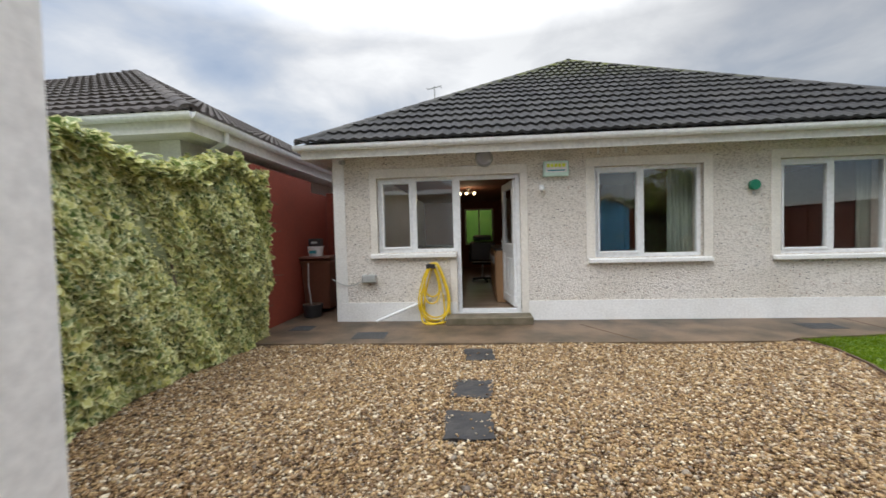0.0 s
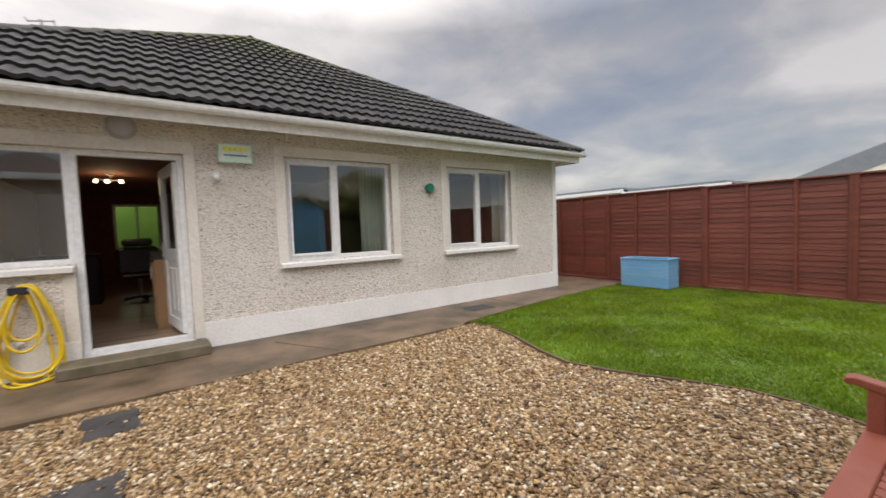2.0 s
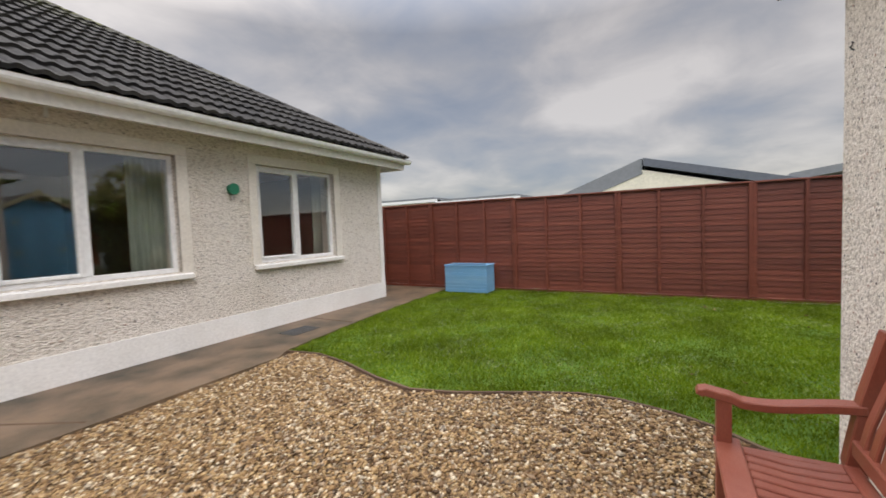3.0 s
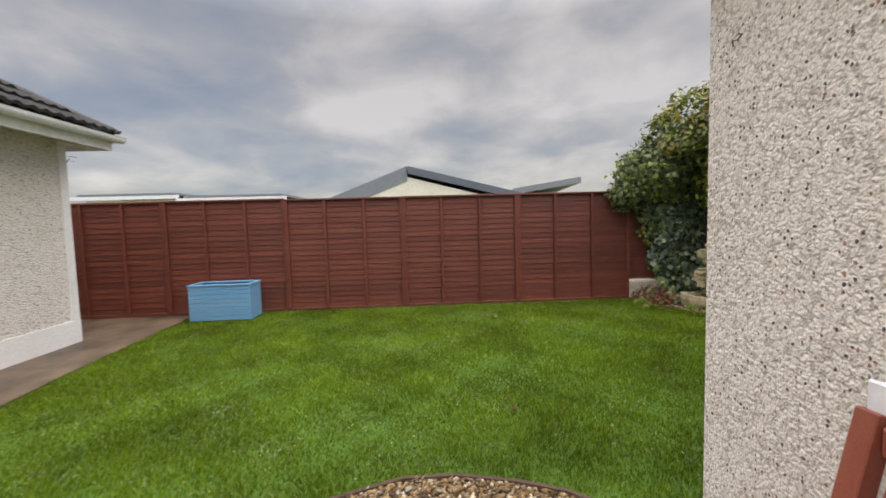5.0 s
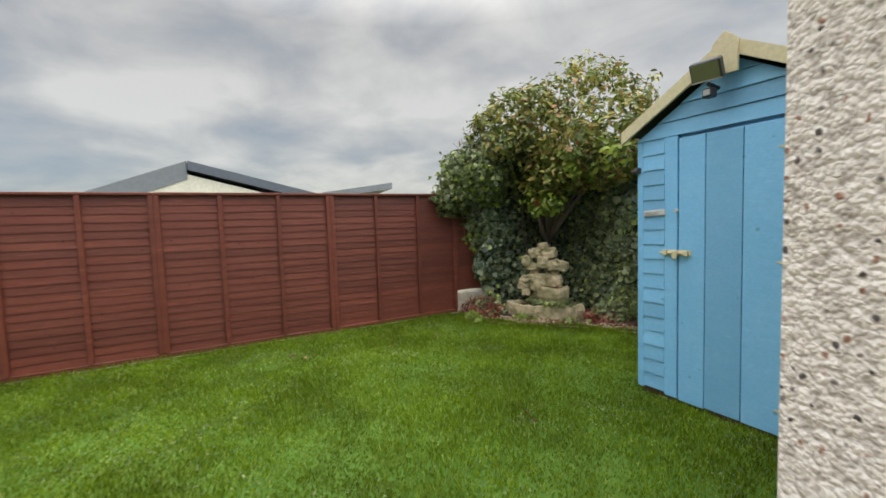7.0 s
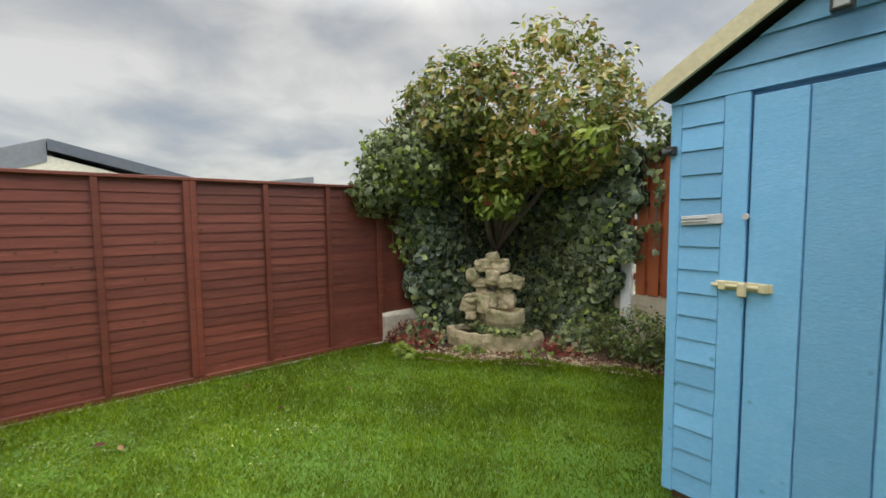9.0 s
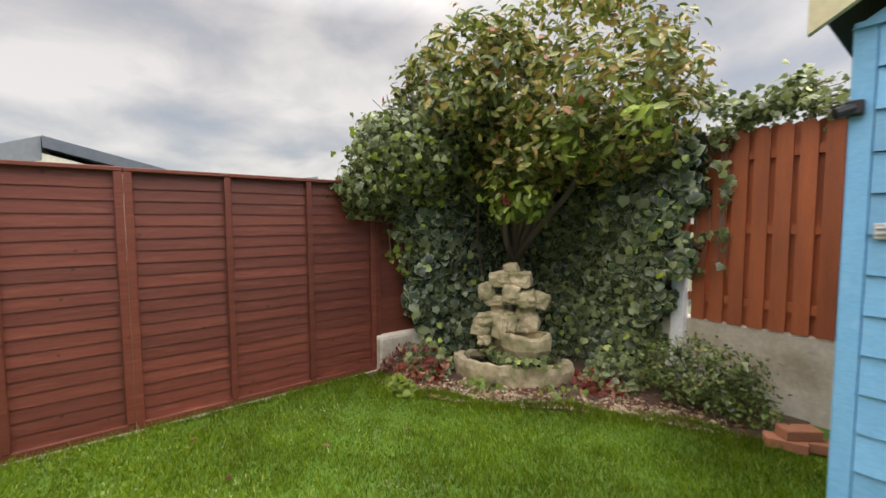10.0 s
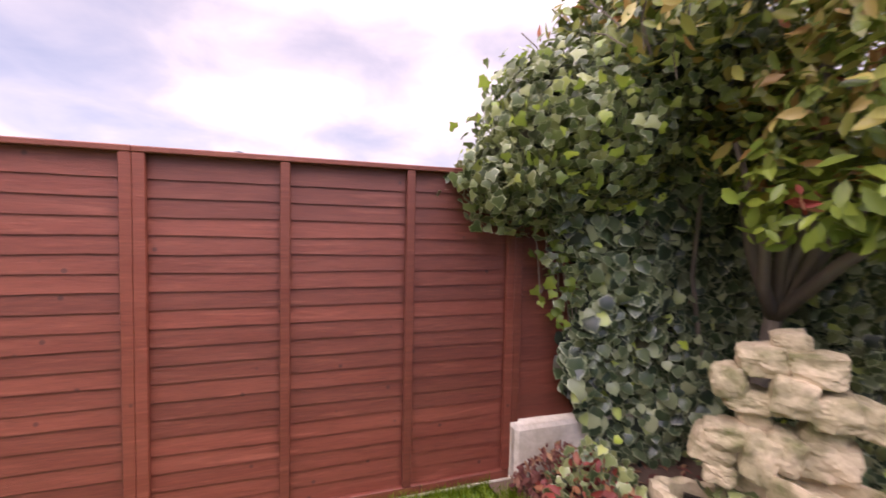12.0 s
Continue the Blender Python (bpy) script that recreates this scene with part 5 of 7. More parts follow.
for i, y in enumerate(FENCE_JOINTS[:-1]):
    y_end = FENCE_JOINTS[i + 1]
    if i == 8:
        y_end = -2.86
    lap_panel(y - 0.0005, y_end + 0.0005, 0.085 if i < 8 else 0.36, 1.80 - (0.012 if i > 4 else 0), i)
part("wall_footing", box(FX - 0.036, FX + 0.12, -0.93, 6.1, -0.05, 0.024), M_OLDWALL, kind="structure", category="footing", label="pale mortar footing under the fence")
part("wall_low_1", box(FX - 0.05, FX + 0.12, -2.86, -0.95, -0.05, 0.32, 0.02), M_OLDWALL, kind="structure", category="wall", label="low rough white block wall under the fence")
SY = -2.86
part("wall_low_2", box(4.0, FX + 0.12, SY - 0.14, SY, -0.05, 0.598, 0.012), M_OLDWALL, kind="structure", category="wall", label="low pale block wall stained at the foot")
for x in (7.19, 5.36):
    o = thing("concrete_post", (x, SY + 0.015, 0), "white painted concrete fence post", "fence post", "posts of the boarded fence")
    part("post", box(-0.055, 0.055, -0.05, 0.05, 0, 1.02, 0.01), M_WHITE, o)
    part("post_top", box(-0.05, 0.05, -0.05, 0.04, 1.022, 2.0, 0.006), M_FENCE2, o)
for x0, x1 in ((7.245, 9.06), (5.415, 7.135), (4.0, 5.305)):
    o = thing("boarded_fence_panel", (0, SY - 0.05, 0), "orange-brown vertical board fence panel with rounded board tops", "fence panel", "panels of the boarded fence")
    n = round((x1 - x0) / 0.135)
    pitch = (x1 - x0) / n
    for layer in (0, 1):
        for i in range(n):
            x = x0 + 0.05 + i * pitch + layer * pitch / 2
            if x + 0.045 > x1 + 0.01:
                continue
            y = 0.045 if layer == 0 else -0.005
            top = 2.12 - 0.0 * layer
            prof = [(x - 0.048, 0.60), (x + 0.048, 0.60), (x + 0.048, top - 0.05), (x + 0.03, top - 0.012), (x, top), (x - 0.03, top - 0.012), (x - 0.048, top - 0.05)]
            bm = bmesh.new()
            a = [bm.verts.new((px, y, pz)) for px, pz in prof]
            b = [bm.verts.new((px, y + 0.018, pz)) for px, pz in prof]
            bm.faces.new(a)
            bm.faces.new(b[::-1])
            for k in range(7):
                bm.faces.new((a[k], b[k], b[(k + 1) % 7], a[(k + 1) % 7]))
            bmesh.ops.recalc_face_normals(bm, faces=bm.faces)
            part("board", bm, M_FENCE2, o)
    for z in (0.75, 1.32, 1.88):
        part("rail", box(x0, x1, 0.014, 0.044, z, z + 0.07), M_FENCE2, o)

# ---- trough ----
o = thing("planter_trough", (8.64, 4.98, 0.0), "light blue painted wooden trough beside the fence", "planter")
L, D, Ht = 0.88, 0.40, 0.54
nb_ = 8
for i in range(nb_):
    z0, z1 = 0.02 + i * (Ht - 0.03) / nb_, 0.02 + (i + 1) * (Ht - 0.03) / nb_ - 0.002
    part("board", box(0, 0.022, 0, L, z0, z1, 0.004), M_BLUEBOX, o)
    part("board", box(D - 0.022, D, 0, L, z0, z1, 0.004), M_BLUEBOX, o)
    part("board", box(0.024, D - 0.024, 0.0, 0.022, z0, z1, 0.004), M_BLUEBOX, o)
    part("board", box(0.024, D - 0.024, L - 0.022, L, z0, z1, 0.004), M_BLUEBOX, o)
part("rim", box(-0.012, 0.04, -0.012, L + 0.012, Ht - 0.012, Ht + 0.008, 0.003), M_BLUEBOX, o)
part("rim", box(D - 0.04, D + 0.012, -0.012, L + 0.012, Ht - 0.012, Ht + 0.008, 0.003), M_BLUEBOX, o)
part("rim", box(0.042, D - 0.042, -0.012, 0.04, Ht - 0.012, Ht + 0.008, 0.003), M_BLUEBOX, o)
part("rim", box(0.042, D - 0.042, L - 0.04, L + 0.012, Ht - 0.012, Ht + 0.008, 0.003), M_BLUEBOX, o)
part("soil", box(0.024, D - 0.024, 0.024, L - 0.024, 0.05, Ht - 0.08), M_SOIL, o)

# ---- blue storage shed ----
SX0, SX1, SF, SB, SH = 4.61, 5.885, -0.68, -2.55, 1.93
SC = (SX0 + SX1) / 2
sh = thing("storage_shed", (0, 0, 0), "sky blue painted timber garden shed with cream bargeboards", "shed")
part("core", box(SX0 + 0.03, SX1 - 0.03, SB, SF - 0.03, 0.05, SH), M_BLUE, sh)
bm = bmesh.new()
g = [bm.verts.new((x, y, z)) for y in (SF - 0.03, SB) for x, z in ((SX0 + 0.03, SH), (SX1 - 0.03, SH), (SC, SH + 0.40))]
bm.faces.new(g[:3]); bm.faces.new(g[:2:-1]); bm.faces.new((g[0], g[3], g[4], g[1])); bm.faces.new((g[1], g[4], g[5], g[2])); bm.faces.new((g[2], g[5], g[3], g[0]))
bmesh.ops.recalc_face_normals(bm, faces=bm.faces)
part("gable_core", bm, M_BLUE, sh)
part("base", box(SX0 + 0.02, SX1 - 0.02, SB, SF - 0.02, 0.0, 0.048), M_SOIL, sh)


def clad(x0, x1, z0, z1, y, n, lean=0.012):
    """Horizontal lapped boards on the front."""
    s = (z1 - z0) / n
    for i in range(n):
        za, zb = z0 + i * s, z0 + (i + 1) * s - 0.002
        bm = bmesh.new()
        q = [bm.verts.new(p) for p in ((x0, y + lean, za), (x1, y + lean, za), (x1, y + 0.003, zb), (x0, y + 0.003, zb), (x0, y - 0.025, za), (x1, y - 0.025, za), (x1, y - 0.025, zb), (x0, y - 0.025, zb))]
        for f in ((0, 1, 2, 3), (5, 4, 7, 6), (4, 5, 1, 0), (3, 2, 6, 7), (4, 0, 3, 7), (1, 5, 6, 2)):
            bm.faces.new([q[k] for k in f])
        part("board", bm, M_BLUE, sh)


DX0, DX1 = 4.85, 5.585
BX = 5.62
clad(SX0 + 0.03, DX0 - 0.05, 0.06, SH + 0.0, SF, 17)
clad(DX1 + 0.103, SX1 - 0.03, 0.06, SH + 0.0, SF, 17)
part("corner_post", box(SX1 - 0.028, SX1 + 0.022, SF - 0.05, SF + 0.004, 0.04, SH + 0.02, 0.004), M_BLUE, sh)
part("corner_post", box(SX0 - 0.022, SX0 + 0.028, SF - 0.05, SF + 0.004, 0.04, SH + 0.02, 0.004), M_BLUE, sh)
part("door_jamb", box(DX1 + 0.006, DX1 + 0.101, SF - 0.03, SF + 0.012, 0.04, SH, 0.004), M_BLUE, sh)
part("door_jamb", box(DX0 - 0.048, DX0 - 0.005, SF - 0.03, SF + 0.012, 0.04, SH, 0.004), M_BLUE, sh)
dr = part("door", box(DX0, DX1, SF - 0.02, SF - 0.008, 0.04, 1.905), M_BLUE, sh)
DOOR_SEAMS = (DX0, 4.951, 5.183, 5.405, DX1)
for i in range(4):
    a, b = DOOR_SEAMS[i], DOOR_SEAMS[i + 1] - 0.005
    part("door_board", box(a, b, SF - 0.006, SF + 0.012, 0.035 + 0.004 * (i % 3), 1.905, 0.003), M_BLUE, dr)
for z in (0.19, 1.08, 1.745):
    hg = part("hinge", box(DX0 - 0.03, DX0 + 0.012, SF + 0.0135, SF + 0.022, z - 0.055, z + 0.055, 0.002), M_CREAM, dr, "cream painted tee hinge")
    bm = bmesh.new()
    q = [bm.verts.new(p) for p in ((DX0 + 0.013, SF + 0.014, z - 0.02), (DX0 + 0.013, SF + 0.014, z + 0.02), (DX0 + 0.15, SF + 0.014, z + 0.004), (DX0 + 0.15, SF + 0.014, z - 0.004))]
    r_ = bmesh.ops.extrude_face_region(bm, geom=[bm.faces.new(q)])
    bmesh.ops.translate(bm, vec=(0, 0.006, 0), verts=[v for v in r_["geom"] if isinstance(v, bmesh.types.BMVert)])
    bmesh.ops.recalc_face_normals(bm, faces=bm.faces)
    part("hinge_strap", bm, M_CREAM, hg)
bolt = part("bolt", box(BX - 0.13, BX + 0.075, SF + 0.014, SF + 0.020, 1.085, 1.125, 0.003), M_CREAM, sh, "cream painted slide bolt")
part("bar", rod((BX - 0.11, SF + 0.030, 1.105), (BX + 0.085, SF + 0.030, 1.105), 0.009, 0.009, 10), M_CREAM, bolt)
for x in (BX - 0.10, BX - 0.03, BX + 0.045):
    part("keeper", box(x - 0.014, x + 0.014, SF + 0.0205, SF + 0.044, 1.085, 1.125, 0.004), M_CREAM, bolt)
part("knob", box(BX - 0.05, BX - 0.015, SF + 0.0445, SF + 0.062, 1.062, 1.128, 0.008), M_CREAM, bolt)
hasp = part("hasp", turned(box(0, 0.17, 0.014, 0.020, -0.024, 0.020, 0.003), pose(BX + 0.055, SF, 1.400, 0, 3.5, 0)), M_METAL, sh, "bare galvanised hasp")
part("strap", turned(box(0.055, 0.165, 0.0205, 0.026, -0.012, -0.004, 0.002), pose(BX + 0.055, SF, 1.400, 0, 3.5, 0)), M_GREY, hasp)
part("strap", turned(box(0.055, 0.165, 0.0205, 0.026, 0.003, 0.010, 0.002), pose(BX + 0.055, SF, 1.400, 0, 3.5, 0)), M_METAL, hasp)
part("staple", rod((BX - 0.03, SF + 0.012, 1.405), (BX - 0.03, SF + 0.035, 1.405), 0.013, 0.013, 10), M_METAL, hasp)
# gable boards
tan30 = 0.62
for i in range(4):
    za, zb = SH + i * 0.105, min(SH + (i + 1) * 0.105, SH + 0.405) - 0.003
    w0, w1 = (SH + 0.41 - za) / tan30, (SH + 0.41 - zb) / tan30
    bm = bmesh.new()
    q = [bm.verts.new(p) for p in ((SC - w0, SF + 0.016, za), (SC + w0, SF + 0.016, za), (SC + w1, SF + 0.004, zb), (SC - w1, SF + 0.004, zb), (SC - w0, SF - 0.028, za), (SC + w0, SF - 0.028, za), (SC + w1, SF - 0.028, zb), (SC - w1, SF - 0.028, zb))]
    for f in ((0, 1, 2, 3), (5, 4, 7, 6), (4, 5, 1, 0), (3, 2, 6, 7), (4, 0, 3, 7), (1, 5, 6, 2)):
        bm.faces.new([q[k] for k in f])
    part("board", bm, M_BLUE, sh)
# roof slabs, felt and bargeboards
rise = 0.42
for sgn in (-1, 1):
    x_e = SC + sgn * 0.72
    bm = bmesh.new()
    pr = [(SC, SH + 0.470), (x_e, SH + 0.470 - rise), (x_e, SH + 0.500 - rise), (SC, SH + 0.500)]
    a = [bm.verts.new((x, SF + 0.060, z)) for x, z in pr]
    b = [bm.verts.new((x, SB - 0.08, z)) for x, z in pr]
    bm.faces.new(a); bm.faces.new(b[::-1])
    for k in range(4):
        bm.faces.new((a[k], b[k], b[(k + 1) % 4], a[(k + 1) % 4]))
    bmesh.ops.recalc_face_normals(bm, faces=bm.faces)
    part("roof_felt", bm, M_FELT, sh)
    bm = bmesh.new()
    pr = [(SC + sgn * 0.02, SH + 0.415), (x_e + sgn * 0.02, SH + 0.415 - rise), (x_e + sgn * 0.02, SH + 0.505 - rise), (SC + sgn * 0.02, SH + 0.505)]
    a = [bm.verts.new((x, SF + 0.085, z)) for x, z in pr]
    b = [bm.verts.new((x, SF + 0.062, z)) for x, z in pr]
    bm.faces.new(a); bm.faces.new(b[::-1])
    for k in range(4):
        bm.faces.new((a[k], b[k], b[(k + 1) % 4], a[(k + 1) % 4]))
    bmesh.ops.recalc_face_normals(bm, faces=bm.faces)
    part("bargeboard", bm, M_CREAM, sh)
bm = bmesh.new()
pr = [(SC - 0.07, SH + 0.29), (SC + 0.07, SH + 0.29), (SC + 0.07, SH + 0.482), (SC, SH + 0.545), (SC - 0.07, SH + 0.482)]
a = [bm.verts.new((x, SF + 0.11, z)) for x, z in pr]
b = [bm.verts.new((x, SF + 0.087, z)) for x, z in pr]
bm.faces.new(a); bm.faces.new(b[::-1])
for k in range(5):
    bm.faces.new((a[k], b[k], b[(k + 1) % 5], a[(k + 1) % 5]))
bmesh.ops.recalc_face_normals(bm, faces=bm.faces)
part("finial", bm, M_CREAM, sh)
for i in range(14):
    z0 = 0.06 + i * (SH - 0.06) / 14
    part("board", box(SX1 - 0.029, SX1 - 0.004 + 0.0, SB, SF - 0.052, z0, z0 + 0.128, 0.006), M_BLUE, sh)

o = thing("floodlight", (5.31, SF + 0.13, SH + 0.29), "black floodlight with sensor under the shed gable", "floodlight")
lm = pose(0, 0.05, 0.03, -28, 0, 8)
hd = part("head", turned(box(-0.085, 0.085, -0.03, 0.03, -0.06, 0.06, 0.008), lm), M_BLACK, o)
m_lamp, n_, l_, b_ = material("floodlight_glass", 0.1)
b_.inputs["Base Color"].default_value = (0.16, 0.17, 0.09, 1)
part("glass", turned(box(-0.075, 0.075, 0.031, 0.034, -0.05, 0.05), lm), m_lamp, hd)
part("frame", turned(box(-0.083, 0.083, 0.0305, 0.036, -0.058, -0.051), lm), M_METAL, hd)
part("bracket", rod((0, -0.08, -0.06), (0, 0.03, -0.05), 0.013, 0.013, 8), M_BLACK, o)
part("sensor", box(-0.03, 0.03, -0.01, 0.05, -0.13, -0.075, 0.006), M_BLACK, o)
part("lens", box(-0.02, 0.02, 0.051, 0.056, -0.12, -0.085, 0.003), M_GREY, o)
o = thing("shed_camera", (SX1 + 0.02, SF + 0.02, 1.72), "small black camera on the shed corner", "camera")
part("mount", box(-0.03, 0.01, -0.03, 0.01, -0.02, 0.02, 0.004), M_BLACK, o)
part("body", rod((-0.01, 0.0, 0), (0.025, 0.02, -0.012), 0.014, 0.016, 12), M_BLACK, o)

# ---- fountain ----
fo = thing("garden_fountain", (8.22, -1.86, 0.015), "mossy cast stone rock fountain with a curved trough basin", "fountain", rz=37.5)
fo.scale = (1.05, 1.05, 1.04)


def rock(cx, cy, cz, rx, ry, rz, seed, rough=0.2):
    bm = bmesh.new()
    bmesh.ops.create_icosphere(bm, subdivisions=4, radius=1.0)
    off = Vector((seed * 3.1, seed * 1.7, seed * 0.9))
    ca, sa = math.cos(0.3 * math.sin(seed * 2.3)), math.sin(0.3 * math.sin(seed * 2.3))
    for v in bm.verts:
        p = v.co.copy()
        m = max(abs(p.x), abs(p.y), abs(p.z))
        q = p.lerp(p / m * 0.88, 0.58)
        q = Vector((q.x * ca - q.z * sa, q.y, q.z * ca + q.x * sa))
        n1 = noise.cell(q * 1.6 + off) * 0.5
        n2 = noise.noise(q * 1.7 + off)
        n3 = noise.noise(q * 6 + off)
        q *= 1 + rough * (0.25 * n1 + 0.8 * n2) + 0.06 * n3
        v.co = Vector((cx + q.x * rx, cy + q.y * ry, cz + q.z * rz))
    return bm


bm = bmesh.new()
N = 96
prof = [(1.0, 0.0), (1.03, 0.14), (1.0, 0.235), (0.94, 0.25), (0.86, 0.235), (0.84, 0.09)]
rings = []
for r, z in prof:
    rings.append([bm.verts.new((0.50 * r * (1 + 0.012 * math.sin(26 * a)) * math.cos(a), 0.20 * r * math.sin(a) + 0.13 - 0.08 * abs(math.cos(a)), 0.70 * z * (1 + 0.03 * math.sin(5 * a)) + 0.006 * math.sin(17 * a))) for a in [k * math.tau / N for k in range(N)]])
for a, b in zip(rings, rings[1:]):
    for k in range(N):
        bm.faces.new((a[k], a[(k + 1) % N], b[(k + 1) % N], b[k]))
bm.faces.new(rings[-1])
bm.faces.new(rings[0][::-1])
for v in bm.verts:
    v.co += Vector((noise.noise(v.co * 9), noise.noise(v.co * 9 + Vector((5, 0, 0))), 0)) * 0.018
part("basin", bm, M_STONE, fo, smooth=False)
m_water, n_, l_, b_ = material("still_dark_water", 0.05)
b_.inputs["Base Color"].default_value = (0.012, 0.012, 0.010, 1)
part("water", box(-0.37, 0.37, 0.0, 0.20, 0.128, 0.134, 0.002), m_water, fo)
part("plinth_rock", rock(0.0, -0.06, 0.24, 0.20, 0.12, 0.14, 9), M_STONE, fo)


def bowl(cx, cy, cz, rx, ry, h):
    """A shallow fluted stone bowl."""
    bm = bmesh.new()
    rings = []
    for r, z in [(0.45, -0.5), (0.80, -0.42), (0.98, -0.1), (1.0, 0.38), (0.95, 0.5), (0.82, 0.48), (0.74, 0.15)]:
        rings.append([bm.verts.new((cx + rx * r * math.cos(a) * (1 + 0.05 * math.sin(7 * a)), cy + ry * r * math.sin(a) * (1 + 0.05 * math.sin(7 * a)), cz + z * h * (1 + 0.12 * math.sin(3 * a + cx * 9)))) for a in [k * math.tau / 28 for k in range(28)]])
    for a, b in zip(rings, rings[1:]):
        for k in range(28):
            bm.faces.new((a[k], a[(k + 1) % 28], b[(k + 1) % 28], b[k]))
    bm.faces.new(rings[-1])
    bm.faces.new(rings[0][::-1])
    return bm


part("lower_bowl", bowl(-0.13, 0.10, 0.30, 0.20, 0.15, 0.21), M_STONE, fo)
for nm, x, y, z, rx, ry, rz, sd in (
        ("lower_rock", 0.26, 0.02, 0.42, 0.10, 0.10, 0.085, 1), ("lower_rock", 0.20, 0.04, 0.49, 0.11, 0.10, 0.065, 2),
        ("lower_rock", 0.10, 0.06, 0.44, 0.075, 0.09, 0.12, 12), ("lower_rock", 0.23, 0.03, 0.315, 0.075, 0.09, 0.055, 4),
        ("lower_rock", 0.02, 0.03, 0.48, 0.08, 0.10, 0.10, 14), ("lower_rock", -0.12, -0.02, 0.47, 0.12, 0.10, 0.10, 15),
        ("pillar", 0.12, 0.0, 0.58, 0.07, 0.07, 0.07, 5), ("pillar", -0.11, 0.0, 0.58, 0.085, 0.07, 0.07, 6),
        ("upper_rock", 0.22, 0.04, 0.74, 0.075, 0.09, 0.085, 7), ("upper_rock", 0.13, 0.02, 0.665, 0.12, 0.10, 0.05, 8),
        ("upper_rock", 0.0, 0.07, 0.73, 0.085, 0.09, 0.095, 3), ("upper_rock", -0.12, 0.04, 0.69, 0.10, 0.11, 0.08, 16),
        ("upper_rock", -0.24, 0.02, 0.675, 0.085, 0.09, 0.075, 17), ("upper_rock", 0.10, 0.02, 0.85, 0.10, 0.10, 0.075, 18),
        ("upper_rock", -0.07, 0.03, 0.85, 0.11, 0.10, 0.075, 19), ("top_rock", 0.01, 0.0, 0.935, 0.075, 0.07, 0.055, 10)):
    part(nm, rock(x, y, z, rx, ry, rz, sd), M_STONE, fo)

# ---- plants ----
rs = np.random.default_rng(21)


def shell(n, c, r, low=0.55, rng=rs, squash=0.0):
    """Places and outward normals in the outer part of an ellipsoid, in clumps."""
    d = rng.normal(0, 1, (n, 3))
    d /= np.linalg.norm(d, axis=1, keepdims=True)
    lump = 1 + 0.13 * np.sin(d[:, 0] * 7 + 1.3) * np.sin(d[:, 1] * 6) + 0.10 * np.sin(d[:, 2] * 9 + d[:, 0] * 5)
    k = rng.uniform(low ** 3, 1, n) ** (1 / 3) * lump
    p = d * k[:, None] * np.array(r) + np.array(c)
    return p, d / np.array(r)


def join(*sets):
    return np.concatenate([s[0] for s in sets]), np.concatenate([s[1] for s in sets])


# variegated ivy wall
hd = thing("ivy_hedge", (0, 0, 0), "dense variegated yellow-green ivy covering the garden wall", "hedge")
n = 24000
y = rs.uniform(1.28, 5.85, n)
top = 2.0 - 0.14 * np.clip((4.6 - y) / 2.5, 0, 1) + 0.13 * np.exp(-((y - 3.35) / 0.35) ** 2) + 0.20 * np.exp(-((y - 5.25) / 0.38) ** 2) - 0.05 * np.exp(-((y - 4.3) / 0.5) ** 2) - 0.9 * np.clip(y - 5.6, 0, 1) + 0.05 * np.sin(y * 9)
z = rs.uniform(0.0, 1, n) * top
bulge = 0.10 * np.sin(y * 2.3 + 1) + 0.07 * np.sin(z * 4 + y * 3) + 0.05 * np.sin(y * 11 + z * 7)
bulge = bulge - 0.12 * (z / top) ** 3 - 0.5 * np.clip(y - 5.6, 0, 1)
x = -1.69 + bulge * 0.7 - rs.exponential(0.03, n)
nrm = np.stack([np.ones(n), 0.1 * rs.normal(size=n), 0.45 + 0 * y], 1)
p1 = np.stack([x, y, z], 1)
n2 = 5200
y2 = rs.uniform(1.28, 5.85, n2)
t2 = 1.98 - 0.14 * np.clip((4.6 - y2) / 2.5, 0, 1) + 0.13 * np.exp(-((y2 - 3.35) / 0.35) ** 2) + 0.20 * np.exp(-((y2 - 5.25) / 0.38) ** 2) - 0.05 * np.exp(-((y2 - 4.3) / 0.5) ** 2) - 0.6 * np.clip(y2 - 5.65, 0, 1)
p2 = np.stack([rs.uniform(-2.15, -1.68, n2), y2, t2 + rs.normal(0, 0.05, n2)], 1)
nr2 = np.tile([0.2, 0, 1.0], (n2, 1))
n3 = 1500
p3 = np.stack([rs.uniform(-2.1, -1.66, n3), 5.85 + rs.normal(0, 0.05, n3), rs.uniform(0.6, 2.15, n3)], 1)
nr3 = np.tile([0.2, 1.0, 0.2], (n3, 1))
leaves("leaf_cover", np.concatenate([p1, p2, p3]), np.concatenate([nrm, nr2, nr3]), 0.088, IVY_SHAPE, M_IVYVAR, hd, rs, 0.45, 0.8)
# solid block for the inner growth, coloured dark for the shade behind the leaves
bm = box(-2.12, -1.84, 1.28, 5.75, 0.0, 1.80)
part("inner_growth_shade", bm, M_IVY, hd)
for k in range(12):
    yy = 1.4 + k * 0.37
    part("stem", tube([(-1.84, yy, 0), (-1.835, yy + 0.1, 0.7), (-1.84, yy - 0.05, 1.4), (-1.86, yy + 0.05, 1.75)], 0.012, 6), M_BARK, hd)
rng = random.Random(5)
for k in range(9):
    a = Vector((-1.75, 5.8, rng.uniform(0.3, 1.9)))
    b = a + Vector((rng.uniform(0.02, 0.2), rng.uniform(0.12, 0.32), rng.uniform(-0.1, 0.1)))
    part("runner", tube([a, (a + b) / 2 + Vector((0, 0, 0.03)), b], 0.004, 5), M_BARK, hd)

